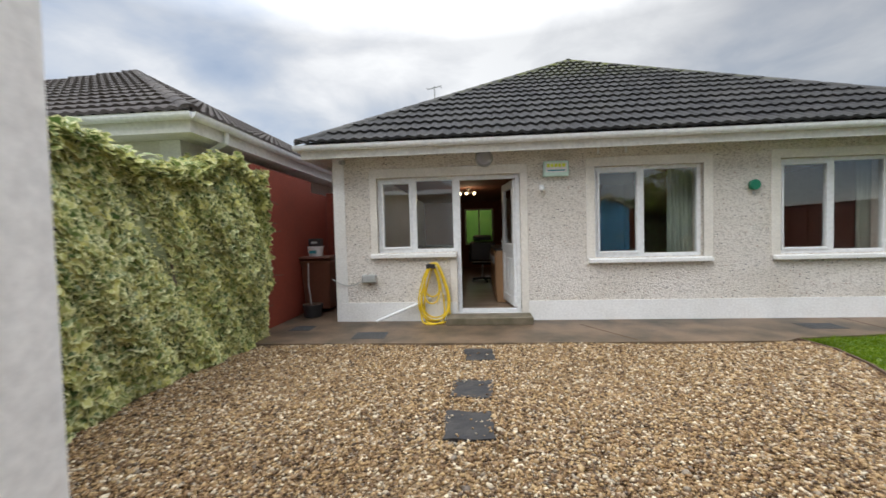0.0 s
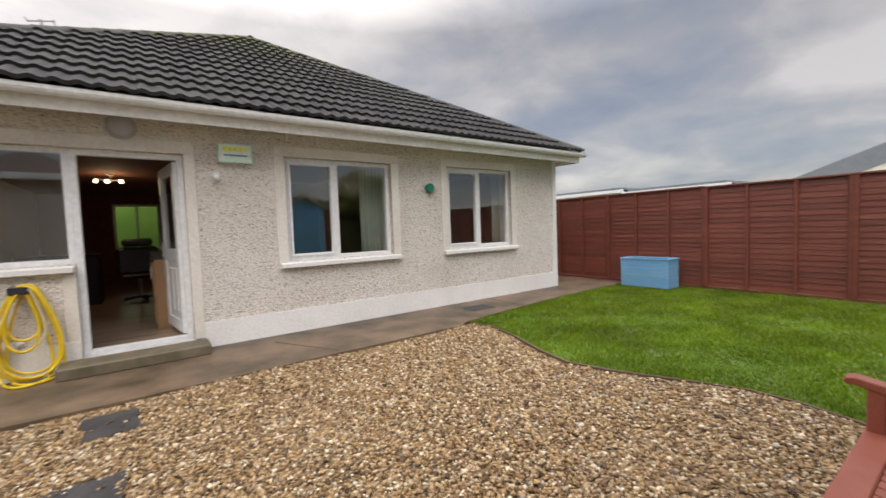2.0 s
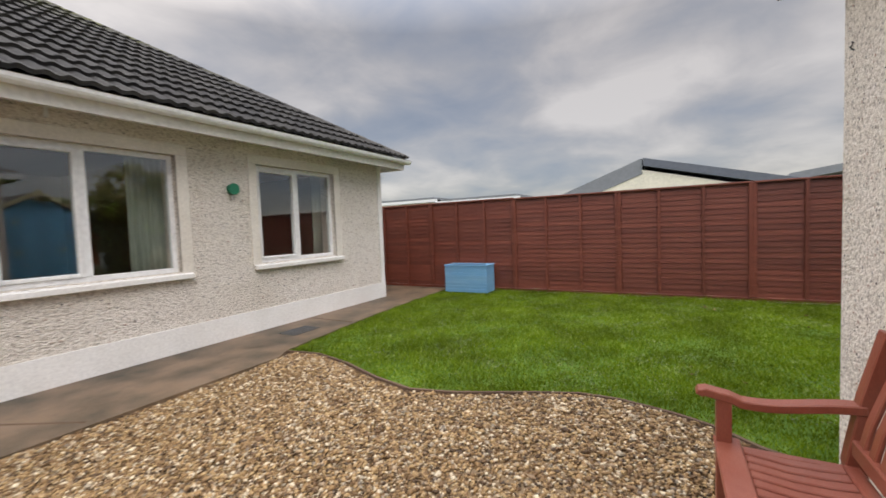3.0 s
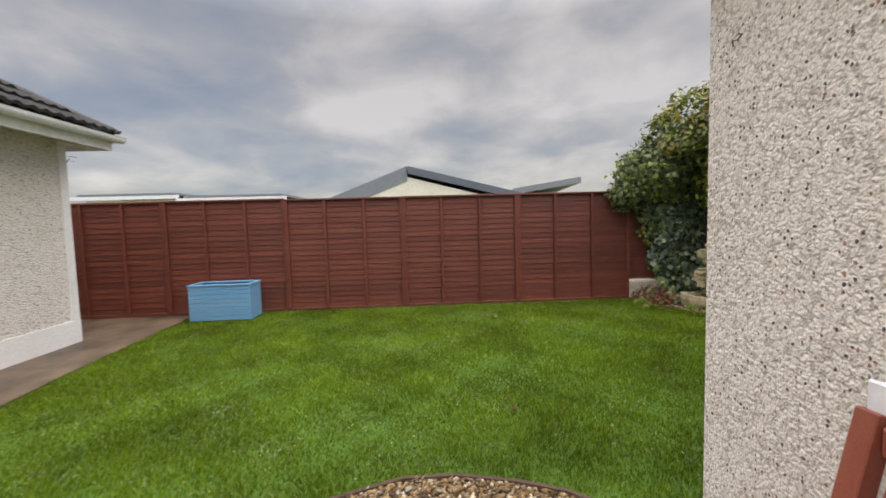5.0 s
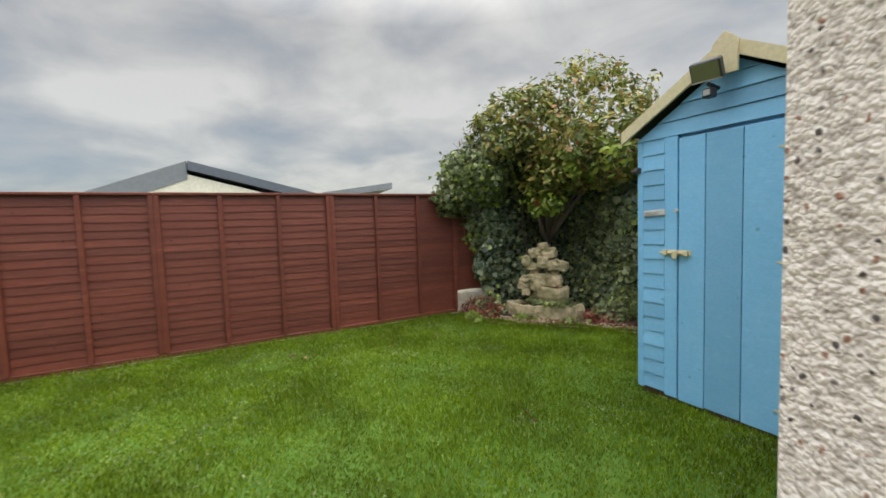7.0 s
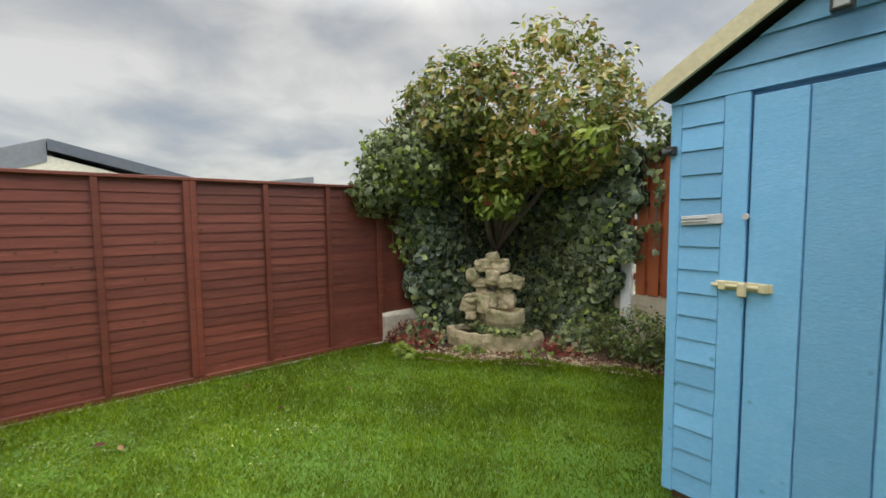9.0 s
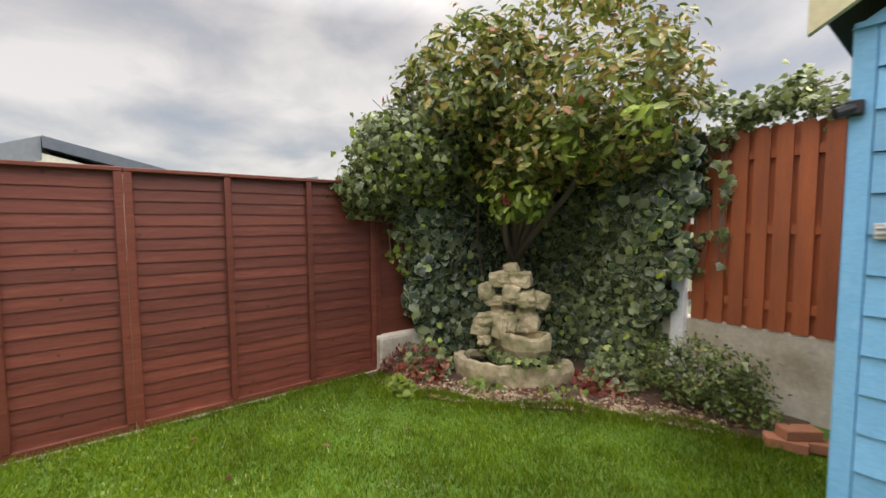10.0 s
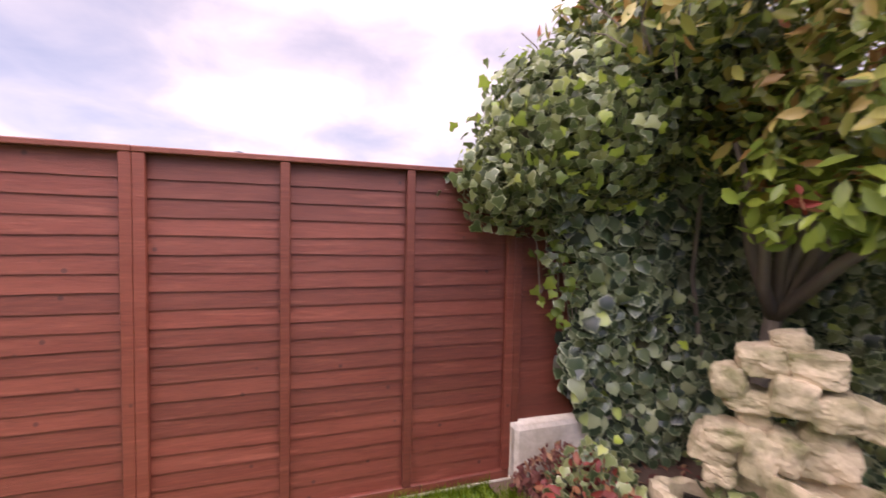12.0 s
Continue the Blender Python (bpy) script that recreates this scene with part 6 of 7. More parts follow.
# dark ivy on the corner walls
iv = thing("corner_ivy", (0, 0, 0), "dark glossy ivy hanging over the corner of the fences", "climbing plant")


def ivy_sheet(n, fn, size, mat, name="leaf_cover", tilt=0.6):
    p, q = fn(n)
    leaves(name, p, q, size, ROUND_IVY_SHAPE, mat, iv, rs, tilt, 0.5)


def south_face(n):
    x = rs.uniform(6.98, 9.05, n)
    top = 2.25 + 0.1 * np.sin(x * 5)
    z = rs.uniform(0.0, 1, n) * top
    ragged = 7.06 + 0.07 * np.sin(z * 6) + 0.05 * np.sin(z * 15)
    keep = x > ragged + 0.24 * (z < 0.95)
    x, z = x[keep], z[keep]
    m = len(x)
    y = -2.70 + 0.10 * np.sin(x * 4) * np.sin(z * 3 + 1) + 0.15 * np.clip((z - 1.2), 0, 1) + 0.30 * np.clip((x - 8.2), 0, 1) + 0.05 * np.sin(x * 13 + z * 9) - rs.exponential(0.045, m) + rs.normal(0, 0.025, m)
    return np.stack([x, y, z], 1), np.tile([-0.25, 1.0, 0.35], (m, 1))


def east_face(n):
    y = rs.uniform(-2.8, -1.02, n)
    z = rs.uniform(0.02, 2.2, n)
    edge = -1.22 - 0.10 * np.sin(z * 7) - 0.14 * np.clip(1.2 - z, 0, 0.6) + 0.5 * np.clip(z - 1.45, 0, 1)
    keep = y < edge
    y, z = y[keep], z[keep]
    m = len(y)
    x = 8.92 - 0.10 * np.sin(y * 5) * np.sin(z * 4) - 0.28 * np.clip(z - 1.5, 0, 1) + rs.exponential(0.06, m) + rs.normal(0, 0.03, m)
    return np.stack([x, y, z], 1), np.tile([-1.0, 0.35, 0.35], (m, 1))


def deeper(fn, dx, dy):
    """The same sheet set back by (dx, dy)."""
    def inner(n):
        p, q = fn(n)
        return p + np.array([dx, dy, 0]), q
    return inner


# set-back layers whose dark leaf colour stands for the shadow between outer leaves
ivy_sheet(6500, deeper(south_face, 0.02, -0.10), 0.11, M_IVYSHADE, "shade_leaf_cover", 0.7)
ivy_sheet(5500, deeper(east_face, 0.09, -0.02), 0.10, M_IVYSHADE, "shade_leaf_cover", 0.7)
ivy_sheet(6400, south_face, 0.098, M_IVY, tilt=0.45)
ivy_sheet(5600, east_face, 0.090, M_IVY, tilt=0.45)


def pale_low(n):
    p, q = south_face(n)
    k = (p[:, 2] < 1.5) & (p[:, 0] < 8.5)
    return p[k] + np.array([-0.02, 0.05, 0]), q[k]


ivy_sheet(2600, pale_low, 0.062, M_IVYPALE, "pale_leaf_cover")
# overhanging mass above the end of the lapped fence
ov = join(shell(4300, (8.94, -1.26, 2.04), (0.40, 0.56, 0.42), 0.6), shell(2400, (8.75, -1.7, 2.40), (0.5, 0.55, 0.42), 0.6), shell(1300, (8.98, -0.86, 1.72), (0.22, 0.30, 0.25), 0.4))
leaves("overhang", ov[0] + rs.normal(0, 0.04, ov[0].shape), ov[1] / np.linalg.norm(ov[1], axis=1, keepdims=True), 0.060, IVY_SHAPE, M_IVYPALE, iv, rs, 0.5, 1.0)
# dark leaves inside the mass, painted as its inner shade
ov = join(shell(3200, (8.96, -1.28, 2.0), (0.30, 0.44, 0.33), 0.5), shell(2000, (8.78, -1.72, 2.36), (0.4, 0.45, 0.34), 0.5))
leaves("shade_overhang", ov[0], ov[1] / np.linalg.norm(ov[1], axis=1, keepdims=True), 0.07, IVY_SHAPE, M_IVYSHADE, iv, rs, 0.6, 1.0)
ov = shell(130, (8.9, -1.2, 2.0), (0.48, 0.66, 0.44), 0.9)
leaves("overhang", ov[0], ov[1] / np.linalg.norm(ov[1], axis=1, keepdims=True), 0.058, IVY_SHAPE, M_BRIGHTLEAF, iv, rs, 0.8, 1.2)
# trailing strands in front of the fence
rng = random.Random(8)
for k in range(9):
    y0_, z0_ = -0.80 - rng.uniform(0.0, 0.45), 1.75
    pts = [(9.03 - 0.02 * i / 8, y0_ - 0.02 * math.sin(i) - 0.035 * i, z0_ - i * rng.uniform(0.08, 0.13)) for i in range(9)]
    part("strand", tube(pts, 0.004, 5), M_BARK, iv)
    pp = np.array(pts)[rs.integers(0, 9, 26)] + rs.normal(0, 0.028, (26, 3)) + np.array([-0.03, 0, 0])
    leaves("strand_leaves", pp, np.tile([-1.0, 0.3, 0.3], (26, 1)), 0.06, IVY_SHAPE, M_BRIGHTLEAF if k % 3 == 0 else M_IVYPALE, iv, rs, 0.5, 0.7)
for k in range(4):
    x0_ = 6.98 + rng.uniform(-0.12, 0.10)
    pts = [(x0_ + 0.03 * math.sin(i * 1.3 + k), -2.80 + 0.01 * i / 9, 2.1 - i * rng.uniform(0.09, 0.15)) for i in range(9)]
    part("strand", tube(pts, 0.004, 5), M_BARK, iv)
    pp = np.array(pts)[rs.integers(0, 9, 20)] + rs.normal(0, 0.03, (20, 3)) + np.array([0, 0.03, 0])
    leaves("strand_leaves", pp, np.tile([-0.2, 1.0, 0.3], (20, 1)), 0.06, IVY_SHAPE, M_IVYPALE, iv, rs, 0.5, 0.7)
# growth along the top of the boarded fence
for k, (xa, xb, zz, cnt) in enumerate(((6.0, 7.6, 2.16, 900), (4.6, 6.2, 2.12, 350), (6.4, 7.4, 2.36, 600))):
    px = rs.uniform(xa, xb, cnt)
    pz = zz + 0.10 * np.sin(px * 6 + k) * (px > 5.5) + rs.normal(0, 0.06, cnt)
    pp = np.stack([px, -2.90 + rs.normal(0, 0.10, cnt), pz], 1)
    leaves("fence_top_leaves", pp, np.tile([-0.2, 0.6, 0.8], (cnt, 1)), 0.055, IVY_SHAPE, M_IVYPALE, iv, rs, 0.7, 0.9)
for k in range(14):
    a = Vector((rng.uniform(5.8, 7.2), -2.9, 2.2))
    pts = [a + Vector((-0.10 * i, 0.02 * math.sin(i + k), 0.035 * i + 0.02 * math.sin(i * 1.7 + k))) for i in range(6)]
    part("tendril", tube(pts, 0.0035, 5), M_BARK, iv)
    pp = np.array([list(q) for q in pts])[rs.integers(1, 6, 12)] + rs.normal(0, 0.02, (12, 3))
    leaves("tendril_leaves", pp, np.tile([0, 0.7, 0.7], (12, 1)), 0.045, IVY_SHAPE, M_IVYPALE, iv, rs, 0.8, 1)

# evergreen shrub-tree
tr = thing("evergreen_shrub", (0, 0, 0), "large bushy evergreen shrub with bronze leaf tips behind the fountain", "tree")
base = Vector((8.66, -2.36, 0.0))
fork = Vector((8.58, -2.28, 1.0))
part("trunk", tube([base, base + Vector((0.02, 0.03, 0.5)), fork], [0.06, 0.05, 0.045], 8), M_BARK, tr, smooth=True)
tips = [(8.45, -1.75, 1.9), (8.2, -2.3, 2.2), (7.7, -2.5, 2.7), (8.7, -2.0, 2.6), (8.1, -1.9, 2.8), (7.4, -2.3, 2.4), (8.9, -2.5, 2.9), (7.9, -2.9, 2.9), (8.3, -2.4, 3.1)]
rng = random.Random(3)
for i, t in enumerate(tips):
    t = Vector(t)
    mid = fork.lerp(t, 0.5) + Vector((rng.uniform(-0.1, 0.1), rng.uniform(-0.08, 0.08), -0.05))
    part("branch", tube([fork, fork.lerp(mid, 0.5) + Vector((0.02, 0.02, 0)), mid, mid.lerp(t, 0.5), t], [0.040, 0.034, 0.028, 0.021, 0.012], 7), M_BARK, tr, smooth=True)
    for j in range(3):
        e = mid.lerp(t, 0.3 + 0.25 * j)
        q = e + Vector((rng.uniform(-0.5, 0.5), rng.uniform(-0.4, 0.4), rng.uniform(0.1, 0.5)))
        part("twig", tube([e, (e + q) / 2 + Vector((0, 0, 0.03)), q], [0.009, 0.006, 0.004], 5), M_BARK, tr)
for dx, dy in ((0.25, 0.12), (0.42, 0.05)):
    part("stem", tube([(8.66 + dx, -2.3 + dy, 0.6), (8.68 + dx, -2.2 + dy, 1.2), (8.6 + dx * 0.8, -2.1 + dy, 1.9)], 0.014, 6), M_BARK, tr)


def clumps(n_clumps, per, c, r, spread, rng=rs, low=0.75):
    """Rosettes of leaves round twig ends in the outer part of a crown."""
    p, d = shell(n_clumps, c, r, low)
    q = np.repeat(p, per, 0) + rng.normal(0, spread, (n_clumps * per, 3))
    out = q - np.repeat(p, per, 0) + np.repeat(d / np.linalg.norm(d, axis=1, keepdims=True), per, 0) * 0.04
    return q, out + np.array([0, 0, 0.05])


cr_ = join(clumps(430, 11, (7.95, -2.45, 2.62), (1.0, 0.95, 0.84), 0.055), clumps(300, 11, (8.60, -1.80, 2.66), (0.72, 0.74, 0.58), 0.055), clumps(130, 11, (7.55, -2.35, 2.25), (0.65, 0.5, 0.5), 0.055), clumps(90, 10, (8.2, -1.95, 1.98), (0.55, 0.4, 0.28), 0.055), clumps(25, 10, (8.1, -2.6, 2.7), (0.5, 0.5, 0.5), 0.06, low=0.2))
leaves("crown", cr_[0], cr_[1], 0.092, OVAL_SHAPE, M_PHOTINIA, tr, rs, 0.03, 1.5)
cr_ = join(clumps(26, 11, (8.12, -1.80, 1.62), (0.34, 0.22, 0.22), 0.05, low=0.4), clumps(45, 9, (7.7, -2.0, 2.15), (0.8, 0.3, 0.3), 0.05, low=0.8))
leaves("bright_shoot", cr_[0], cr_[1], 0.10, OVAL_SHAPE, M_BRIGHTLEAF, tr, rs, 0.03, 1.5)
for c in ((8.05, -1.60, 1.60), (7.75, -1.85, 2.12), (7.95, -2.2, 3.35)):
    rp = np.tile(c, (9, 1)) + rs.normal(0, 0.022, (9, 3))
    leaves("red_shoot", rp, rs.normal(0, 1, (9, 3)), 0.075, OVAL_SHAPE, M_REDLEAF, tr, rs, 0.3, 1.5)
rng = random.Random(13)
for k in range(10):
    a = Vector((8.75, -1.2, 2.2)) + Vector((rng.uniform(-0.5, 0.3), rng.uniform(-0.3, 0.3), rng.uniform(-0.1, 0.12)))
    b = a + Vector((rng.uniform(-0.15, 0.15), rng.uniform(0.05, 0.25), rng.uniform(0.05, 0.22)))
    part("twig", tube([a, (a + b) / 2 + Vector((0.02, 0, 0.03)), b], 0.0035, 5), M_BARK, tr)

# low bush by the boarded fence
bu = thing("low_bush", (6.90, -2.50, 0.015), "low spreading evergreen bush in front of the block wall", "bush")
bu.scale = (0.9, 0.85, 0.95)
for k in range(14):
    a = k * 0.45
    part("stem", tube([(0, 0, 0), (0.18 * math.cos(a), 0.12 * math.sin(a), 0.2), (0.42 * math.cos(a), 0.26 * math.sin(a), 0.36)], 0.006, 5), M_BARK, bu)
b1 = join(clumps(290, 9, (0.0, 0.0, 0.26), (0.50, 0.32, 0.28), 0.035, low=0.55), clumps(50, 9, (-0.35, 0.10, 0.14), (0.28, 0.2, 0.16), 0.035, low=0.4))
leaves("leaf_cover", b1[0], b1[1], 0.044, OVAL_SHAPE, M_BUSH, bu, rs, 0.05, 1.5)
b1 = clumps(16, 6, (-0.1, 0.12, 0.22), (0.45, 0.25, 0.24), 0.04, low=0.8)
leaves("pale_leaves", b1[0], b1[1], 0.06, IVY_SHAPE, M_IVYPALE, bu, rs, 0.1, 1.5)


# undergrowth round the fountain
def patch(n, x0, x1, y0, y1, h, size, shape, mat, name, label, cat):
    o = thing(name, ((x0 + x1) / 2, (y0 + y1) / 2, 0.015), label, cat)
    px, py = rs.uniform(-1, 1, n), rs.uniform(-1, 1, n)
    k = px ** 2 + py ** 2 < 1
    px, py = px[k], py[k]
    pz = rs.uniform(0.03, 1, len(px)) * h * (1 - 0.7 * (px ** 2 + py ** 2))
    pp = np.stack([px * (x1 - x0) / 2, py * (y1 - y0) / 2, pz], 1)
    leaves("leaf_cover", pp, np.tile([-0.4, 0.6, 0.7], (len(pp), 1)), size, shape, mat, o, rs, 0.6, 2)
    for i in range(6):
        a = rs.uniform(0, 6.28)
        part("stem", tube([(0, 0, -0.01), (0.1 * math.cos(a), 0.1 * math.sin(a), h * 0.6)], 0.005, 5), M_BARK, o)


patch(420, 8.45, 9.0, -1.45, -0.95, 0.28, 0.06, OVAL_SHAPE, M_REDLEAF, "red_leaved_plant", "low dark red-leaved plant beside the fountain", "plant")
patch(300, 8.5, 9.0, -1.5, -1.0, 0.34, 0.055, IVY_SHAPE, M_IVYPALE, "ground_ivy", "pale-edged ground ivy beside the fountain", "plant")
patch(240, 7.3, 7.8, -2.4, -2.0, 0.15, 0.06, OVAL_SHAPE, M_REDLEAF, "red_leaved_plant", "low dark red-leaved plant beside the fountain", "plant")
patch(300, 7.25, 7.75, -2.6, -2.1, 0.32, 0.06, IVY_SHAPE, M_IVYPALE, "ground_ivy", "pale-edged ground ivy under the dark ivy", "plant")
patch(420, 8.78, 9.04, -1.45, -0.86, 0.27, 0.05, OVAL_SHAPE, M_DEADLEAF, 'dry_plant', 'dry reddish-brown plant stems at the foot of the wall', 'plant')
patch(50, 7.95, 8.35, -1.62, -1.25, 0.10, 0.05, IVY_SHAPE, M_BRIGHTLEAF, "ground_ivy", "small bright green ground ivy before the basin", "plant")
patch(34, 7.45, 7.8, -2.0, -1.6, 0.12, 0.055, IVY_SHAPE, M_BRIGHTLEAF, "ground_ivy", "small bright green ground ivy before the basin", "plant")
patch(200, 8.35, 8.75, -0.95, -0.75, 0.13, 0.045, IVY_SHAPE, M_BRIGHTLEAF, "clover_patch", "small green weeds at the lawn edge by the fence", "plant")
pp, qq = shell(560, (8.17, -1.90, 0.215), (0.40, 0.33, 0.08), 0.2)
o = thing("basin_ivy", (0, 0, 0), "pale-edged ivy trailing inside the fountain basin", "plant")
leaves("leaf_cover", pp, qq + np.array([0, 0.5, 0.5]), 0.06, IVY_SHAPE, M_IVYPALE, o, rs, 0.6, 2)

# bricks near the bush
rng = random.Random(2)
for x, y, z, a in ((6.32, -2.25, 0.015, 20), (6.22, -2.34, 0.015, 28), (6.27, -2.31, 0.0812, 48)):
    o = thing("loose_brick", (x, y, z), "loose terracotta brick lying on the soil", "brick", "loose bricks on the soil", rz=a)
    part("body", box(-0.107, 0.107, -0.05, 0.05, 0, 0.066, 0.006), M_BRICK, o)

# ---- buildings beyond the fence ----
fh = thing("distant_hall", (0, 0, 0), "low building with grey metal pitched roof beyond the fence", "building")
part("wall", box(26.5, 46, -2.2, 8.2, -0.06, 2.6), M_RENDER, fh)
bm = bmesh.new()
q = [bm.verts.new(p) for p in ((26.5, -2.2, 2.6), (26.5, 8.2, 2.6), (26.5, 3.2, 4.0), (46, -2.2, 2.6), (46, 8.2, 2.6), (46, 3.2, 4.0))]
for f in ((0, 2, 1), (3, 4, 5), (0, 3, 5, 2), (1, 2, 5, 4)):
    bm.faces.new([q[k] for k in f])
bmesh.ops.recalc_face_normals(bm, faces=bm.faces)
part("gable", bm, M_RENDER, fh)
for (ya, za), (yb, zb), mat in (((3.22, 4.62), (8.6, 2.55), M_ZINC), ((3.18, 4.62), (-3.8, 2.85), M_ZINCDARK)):
    bm = bmesh.new()
    pr = [(ya, za), (yb, zb), (yb, zb - (0.42 if mat is M_ZINCDARK else 0.85)), (ya, za - (0.42 if mat is M_ZINCDARK else 0.85))]
    a = [bm.verts.new((26.35 if mat is M_ZINCDARK else 26.47, y_, z_)) for y_, z_ in pr]
    b = [bm.verts.new((46.5, y_, z_)) for y_, z_ in pr]
    bm.faces.new(a); bm.faces.new(b[::-1])
    for k in range(4):
        bm.faces.new((a[k], b[k], b[(k + 1) % 4], a[(k + 1) % 4]))
    bmesh.ops.recalc_face_normals(bm, faces=bm.faces)
    part("roof", bm, mat, fh)
bm = bmesh.new()
pr = [(-3.0, 3.20), (-7.05, 3.80), (-7.05, 3.45), (-3.0, 2.85)]
a = [bm.verts.new((26.5, y_, z_)) for y_, z_ in pr]
b = [bm.verts.new((46, y_ - 3.0, z_)) for y_, z_ in pr]
bm.faces.new(a); bm.faces.new(b[::-1])
for k in range(4):
    bm.faces.new((a[k], b[k], b[(k + 1) % 4], a[(k + 1) % 4]))
bmesh.ops.recalc_face_normals(bm, faces=bm.faces)
part("wing_roof", bm, M_ZINC, fh)
part("wing_wall", box(27.5, 44, -7.0, -3.0, -0.06, 2.84), M_RENDER, fh)
for y0_, y1_, zt in ((18.4, 24.4, 3.72), (11.5, 17.8, 3.50)):
    o = thing("distant_bungalow", (0, 0, 0), "low building with white fascia beyond the fence", "building", "low roofs beyond the fence")
    part("wall", box(30.3, 38, y0_ + 0.3, y1_ - 0.3, -0.06, zt - 0.40), M_RENDER, o)
    part("fascia", box(30.0, 30.2, y0_ - 0.2, y1_ + 0.5, zt - 0.38, zt - 0.15), M_UPVC, o)
    bm = box(30.0, 38.3, y0_, y1_, zt - 0.14, zt)
    part("roof", bm, M_ZINC, o)

# ---- gravel ----
def inside(px, py, poly):
    c = np.zeros(len(px), dtype=bool)
    j = len(poly) - 1
    for i in range(len(poly)):
        xi, yi = poly[i]
        xj, yj = poly[j]
        c ^= ((yi > py) != (yj > py)) & (px < (xj - xi) * (py - yi) / (yj - yi + 1e-12) + xi)
        j = i
    return c


def stones(name, px, py, pz, size, shape, rng, mat, label):
    n = len(px)
    if shape == "fine":
        b = bmesh.new()
        bmesh.ops.create_icosphere(b, subdivisions=1, radius=1.0)
        V = np.array([v.co[:] for v in b.verts])
        Fc = np.array([[v.index for v in f.verts] for f in b.faces])
        b.free()
    else:
        V = np.array([(1, 0, 0), (-1, 0, 0), (0, 1, 0), (0, -1, 0), (0, 0, 1), (0, 0, -1)], dtype=float)
        Fc = np.array([(0, 2, 4), (2, 1, 4), (1, 3, 4), (3, 0, 4), (2, 0, 5), (1, 2, 5), (3, 1, 5), (0, 3, 5)])
    jit = 1 + rng.uniform(-0.28, 0.28, (n, len(V), 1))
    s = size * rng.lognormal(0, 0.3, (n, 1, 1)) * np.stack([rng.uniform(0.8, 1.35, n), rng.uniform(0.6, 1.0, n), rng.uniform(0.35, 0.65, n)], 1)[:, None, :]
    v = V[None] * jit * s
    a, t = rng.uniform(0, math.tau, n)[:, None], rng.normal(0, 0.35, n)[:, None]
    x, y, z = v[..., 0], v[..., 1], v[..., 2]
    y, z = y * np.cos(t) - z * np.sin(t), y * np.sin(t) + z * np.cos(t)
    x, y = x * np.cos(a) - y * np.sin(a), x * np.sin(a) + y * np.cos(a)
    v = np.stack([x + px[:, None], y + py[:, None], z + pz[:, None]], -1).reshape(-1, 3)
    f = (Fc[None] + (np.arange(n) * len(V))[:, None, None]).reshape(-1, 3)
    return part(name, from_arrays(name, v, f, mat), None, None, label, kind="stuff", category="gravel")


rg = np.random.default_rng(9)
n = 215000
px, py = rg.uniform(-1.75, 4.85, n), rg.uniform(OY, 5.52, n)
lawn_in = inside(px, py, lawn_outline)
keep = ~lawn_in & (py < 5.47 + 0.03 * np.sin(px * 9) + 0.01 * px)
for x, y, w, d, rz in PAVERS:
    keep &= ~((np.abs(px - x) < w / 2 - 0.01 + 0.02 * rg.normal(size=n)) & (np.abs(py - y) < d / 2 - 0.01 + 0.02 * rg.normal(size=n)))
px, py = px[keep], py[keep]
pz = -0.006 + rg.uniform(-0.006, 0.010, len(px)) + 0.012 * np.sin(px * 2.3) * np.sin(py * 1.9)
k = rg.integers(0, len(px), 40)
stray_x, stray_y = rg.uniform(0.78, 1.14, 40), rg.choice([3.46, 4.10, 5.06], 40) + rg.uniform(-0.18, 0.18, 40)
stones("stray_gravel", stray_x, stray_y, np.full(40, 0.020), 0.009, "fine", rg, M_PEBBLE, "a few pebbles lying on the stepping stones")
stones("gravel", px, py, pz + 0.002, 0.0128, "chip", rg, M_PEBBLE, "wet golden brown angular gravel in front of the house")
n = 15000
px, py = rg.uniform(6.3, 9.05, n), rg.uniform(-2.4, -0.75, n)
dd = np.min([np.hypot(px - x, py - y) for x, y in [(8.6, -0.9), (8.2, -1.15), (7.9, -1.35), (7.5, -1.65), (7.1, -1.95), (6.85, -2.05)]], axis=0)
keep = (dd < 0.36 * rg.uniform(0.3, 1, n)) & ~inside(px, py, lawn_outline)
stones("bed_gravel", px[keep], py[keep], 0.02 + 0 * px[keep], 0.012, "fine", rg, M_BEDSTONE, "pale gravel strewn along the flower bed")
# fallen leaves and a few strays
n = 1100
px = np.concatenate([rg.uniform(6.3, 9.0, n), rg.uniform(5.2, 8.8, 16)])
py = np.concatenate([rg.uniform(-2.4, -0.85, n), rg.uniform(-1.5, 2.0, 16)])
k = ~inside(px, py, lawn_outline) | (np.arange(len(px)) >= n)
pz = np.concatenate([np.full(n, 0.03), np.full(16, 0.035)])[k]
px, py = px[k], py[k]
lf = thing("fallen_leaves", (0, 0, 0), "reddish fallen leaves strewn on bed and lawn", "leaves", kind="stuff")
leaves("leaf_litter", np.stack([px, py, pz], 1), np.tile([0, 0, 1.0], (len(px), 1)), 0.055, OVAL_SHAPE, M_DEADLEAF, lf, rg, 0.3, 3)

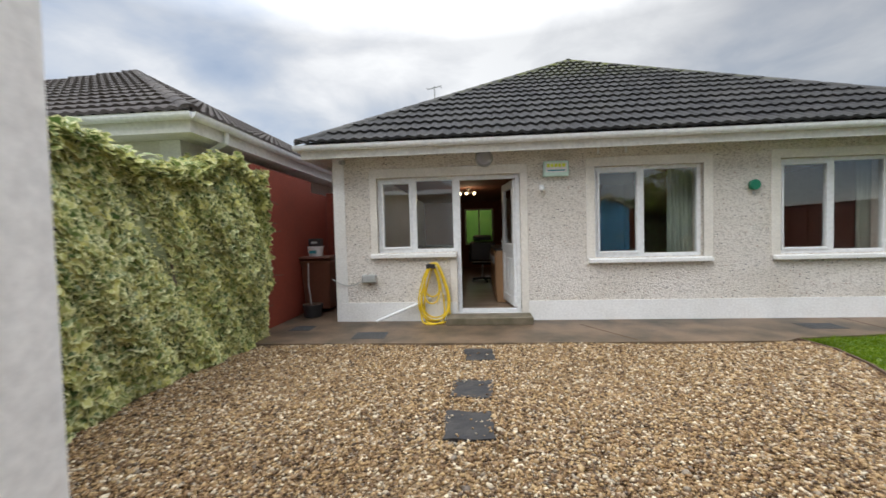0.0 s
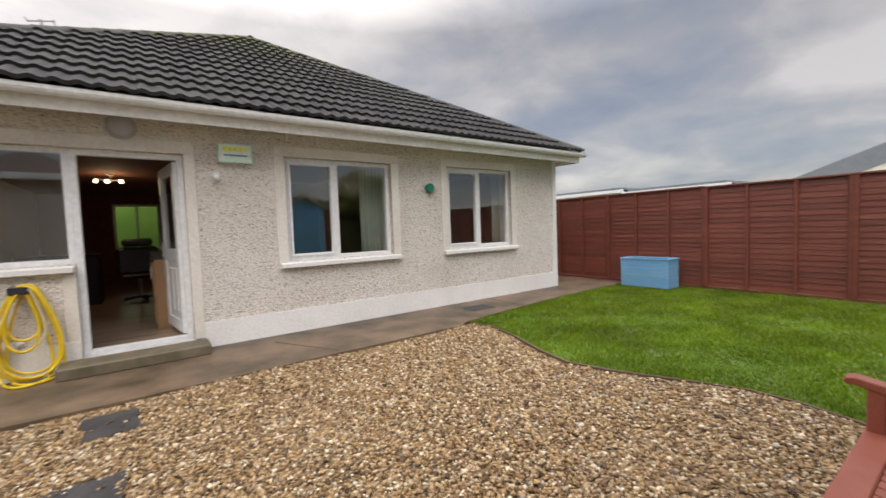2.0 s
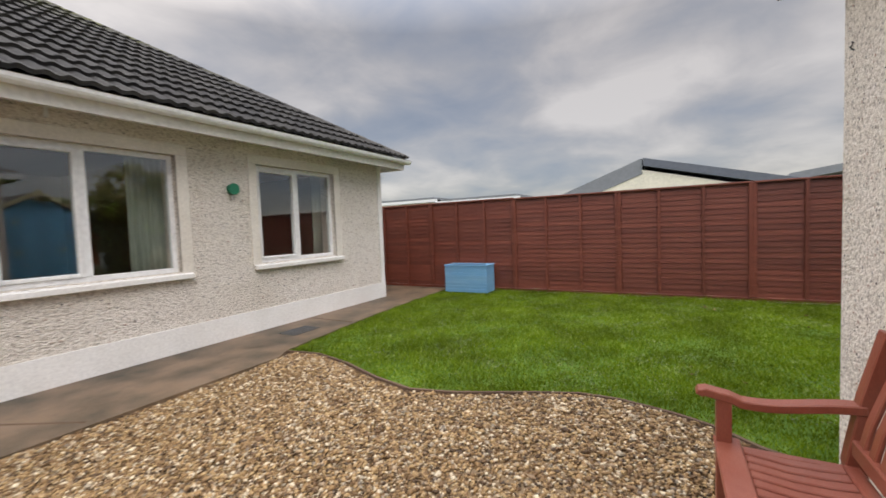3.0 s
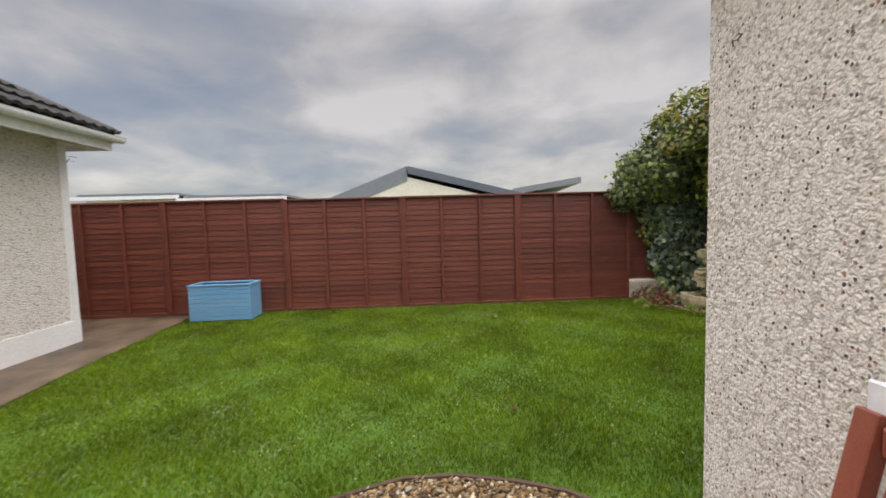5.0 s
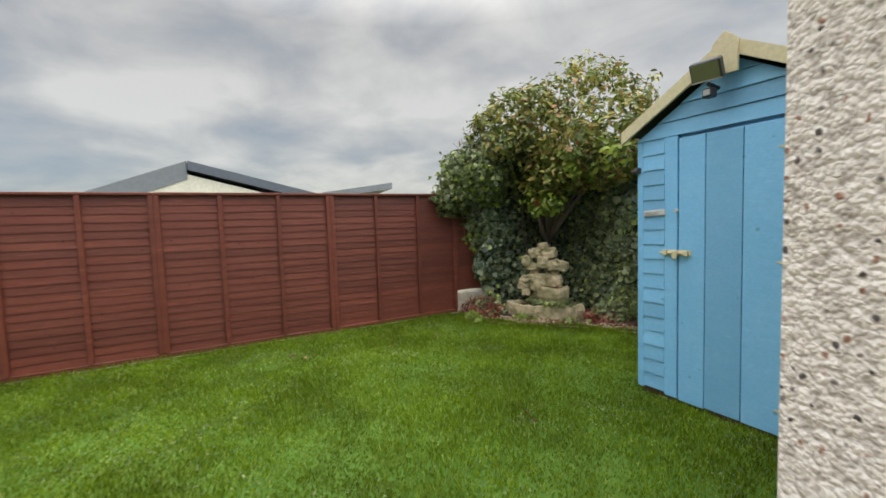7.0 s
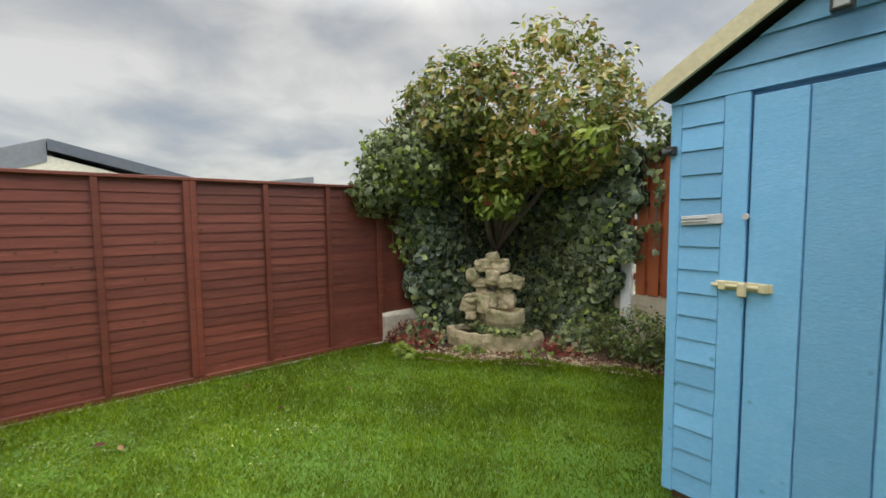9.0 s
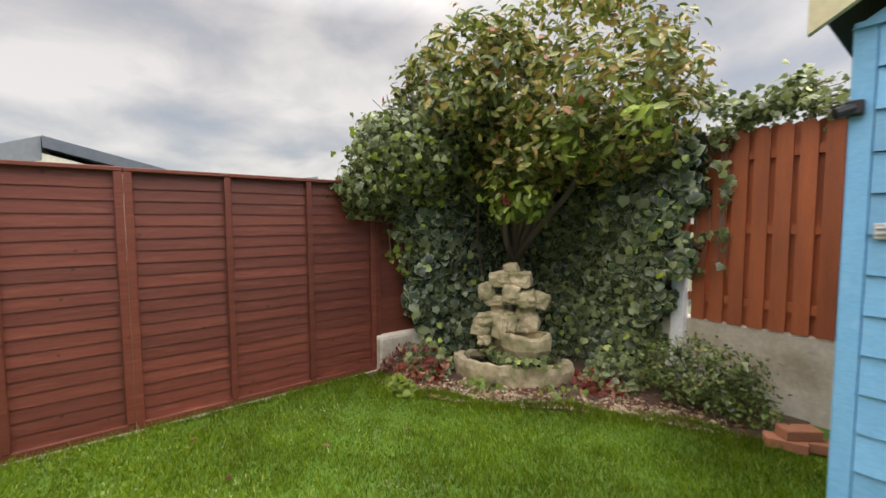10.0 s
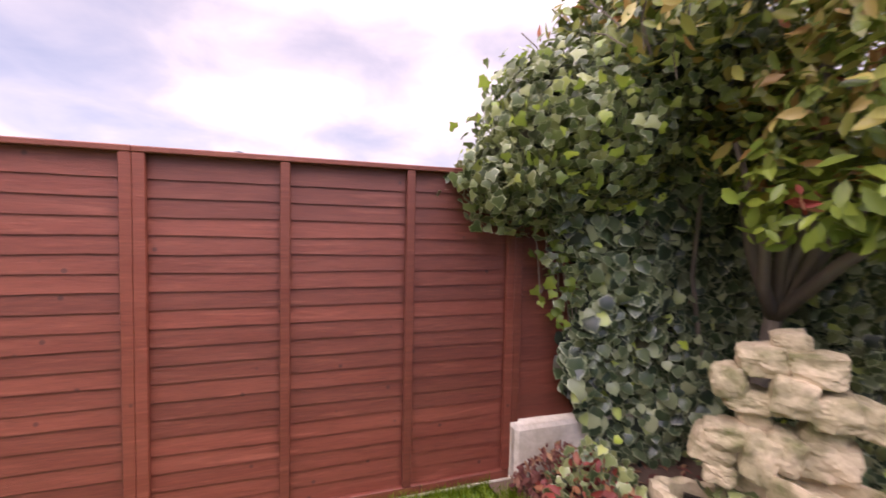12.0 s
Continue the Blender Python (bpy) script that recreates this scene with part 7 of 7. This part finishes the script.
# longer tufts along the bed and the fence
n = 16000
seg = [(8.95, -0.80), (8.55, -0.84), (8.1, -1.07), (7.5, -1.62), (6.95, -2.0), (6.3, -2.27)]
si = rg.integers(0, 5, n)
tt = rg.uniform(0, 1, n)
sa = np.array(seg)
ex = sa[si, 0] * (1 - tt) + sa[si + 1, 0] * tt
ey = sa[si, 1] * (1 - tt) + sa[si + 1, 1] * tt
ey += rg.exponential(0.05, n) - 0.04 + 0.05 * np.sin(ex * 9)
half = n // 3
ex[:half] = FX - 0.035 - rg.exponential(0.02, half)
ey[:half] = rg.uniform(-0.8, 5.9, half)
hh = rg.uniform(0.03, 0.085, n)
aa, ll, la = rg.uniform(0, math.tau, n), rg.uniform(0.1, 0.8, n), rg.uniform(0, math.tau, n)
b0 = np.stack([ex - np.cos(aa) * 0.003, ey - np.sin(aa) * 0.003, np.full(n, -0.004)], 1)
b1 = np.stack([ex + np.cos(aa) * 0.003, ey + np.sin(aa) * 0.003, np.full(n, -0.004)], 1)
tp = np.stack([ex + np.cos(la) * ll * hh, ey + np.sin(la) * ll * hh, hh], 1)
part("grass_tufts", from_arrays("grass_tufts", np.stack([b0, b1, tp], 1).reshape(-1, 3), np.arange(n * 3).reshape(-1, 3), M_BLADE), None, None, "longer green grass tufts along fence and bed", kind="stuff", category="grass")

# ---- grass ----
def grass(name, n, near):
    px, py = rg.uniform(4.15, FX, n), rg.uniform(-2.4, 6.0, n)
    k = inside(px, py, lawn_outline)
    k &= ~((px > SX0) & (px < SX1) & (py < SF - 0.01)) & ~((px > 8.62) & (py > 4.9) & (py < 5.88))
    px, py = px[k], py[k]
    m = len(px)
    h = (0.026 + 0.010 * np.sin(px * 3.1 + 1) * np.sin(py * 2.7) + 0.007 * np.sin(px * 11) * np.sin(py * 13)) * rg.uniform(0.5, 1.5, m)
    wv = rg.uniform(0.0016, 0.0034, m)
    a, lean, la = rg.uniform(0, math.tau, m), rg.uniform(0.2, 1.1, m), rg.uniform(0, math.tau, m)
    z0 = np.full(m, -0.004)
    b0 = np.stack([px - np.cos(a) * wv, py - np.sin(a) * wv, z0], 1)
    b1 = np.stack([px + np.cos(a) * wv, py + np.sin(a) * wv, z0], 1)
    mx, my = px + np.cos(la) * lean * h * 0.35, py + np.sin(la) * lean * h * 0.35
    m0 = np.stack([mx - np.cos(a) * wv * 0.8, my - np.sin(a) * wv * 0.8, h * 0.6], 1)
    m1 = np.stack([mx + np.cos(a) * wv * 0.8, my + np.sin(a) * wv * 0.8, h * 0.6], 1)
    tp = np.stack([px + np.cos(la) * lean * h, py + np.sin(la) * lean * h, h], 1)
    v = np.stack([b0, b1, m1, m0, tp], 1).reshape(-1, 3)
    i = np.arange(m)[:, None] * 5
    f = np.concatenate([i + np.array([[0, 1, 2]]), i + np.array([[0, 2, 3]]), i + np.array([[3, 2, 4]])], 1).reshape(-1, 3)
    return part(name, from_arrays(name, v, f, M_BLADE), None, None, "short damp green grass blades of the lawn", kind="stuff", category="grass")


grass("grass", 430000, True)
n = 6900
cx = rg.uniform(4.6, 8.9, 230)
cy = rg.uniform(-0.6, 5.4, 230)
cx, cy = np.repeat(cx, 30), np.repeat(cy, 30)
wp = np.stack([cx + rg.normal(0, 0.08, n), cy + rg.normal(0, 0.08, n), rg.uniform(0.012, 0.035, n)], 1)
kk = inside(wp[:, 0], wp[:, 1], lawn_outline) & ~((wp[:, 0] > SX0) & (wp[:, 0] < SX1) & (wp[:, 1] < SF))
wd = thing("lawn_weeds", (0, 0, 0), "small pale clover and weeds among the grass", "weeds", kind="stuff")
leaves("weed_leaves", wp[kk], np.tile([0, 0, 1.0], (kk.sum(), 1)), 0.018, OVAL_SHAPE, M_IVYPALE, wd, rg, 0.6, 3)

# ---- roof tiles, last ----
WID = RX1 - RX0
tiled_slope(house, M_TILE, (RX0, RY0 - 0.03, RZ - 0.005), (1, 0, 0), up_vec, WID, APEX.x - RX0, (APEX - Vector((APEX.x, RY0, RZ))).length)
tiled_slope(nb, M_TILE2, (NX1 - NW, NY0, NZ), (1, 0, 0), nup_s, NW, NW / 2, nlen, joined=True)
east_up = Vector((nap.x - NX1, 0, nap.z - NZ)).normalized()
tiled_slope(nb, M_TILE2, (NX1, NY0, NZ), (0, 1, 0), east_up, 17.0, NW / 2, nlen, joined=True)
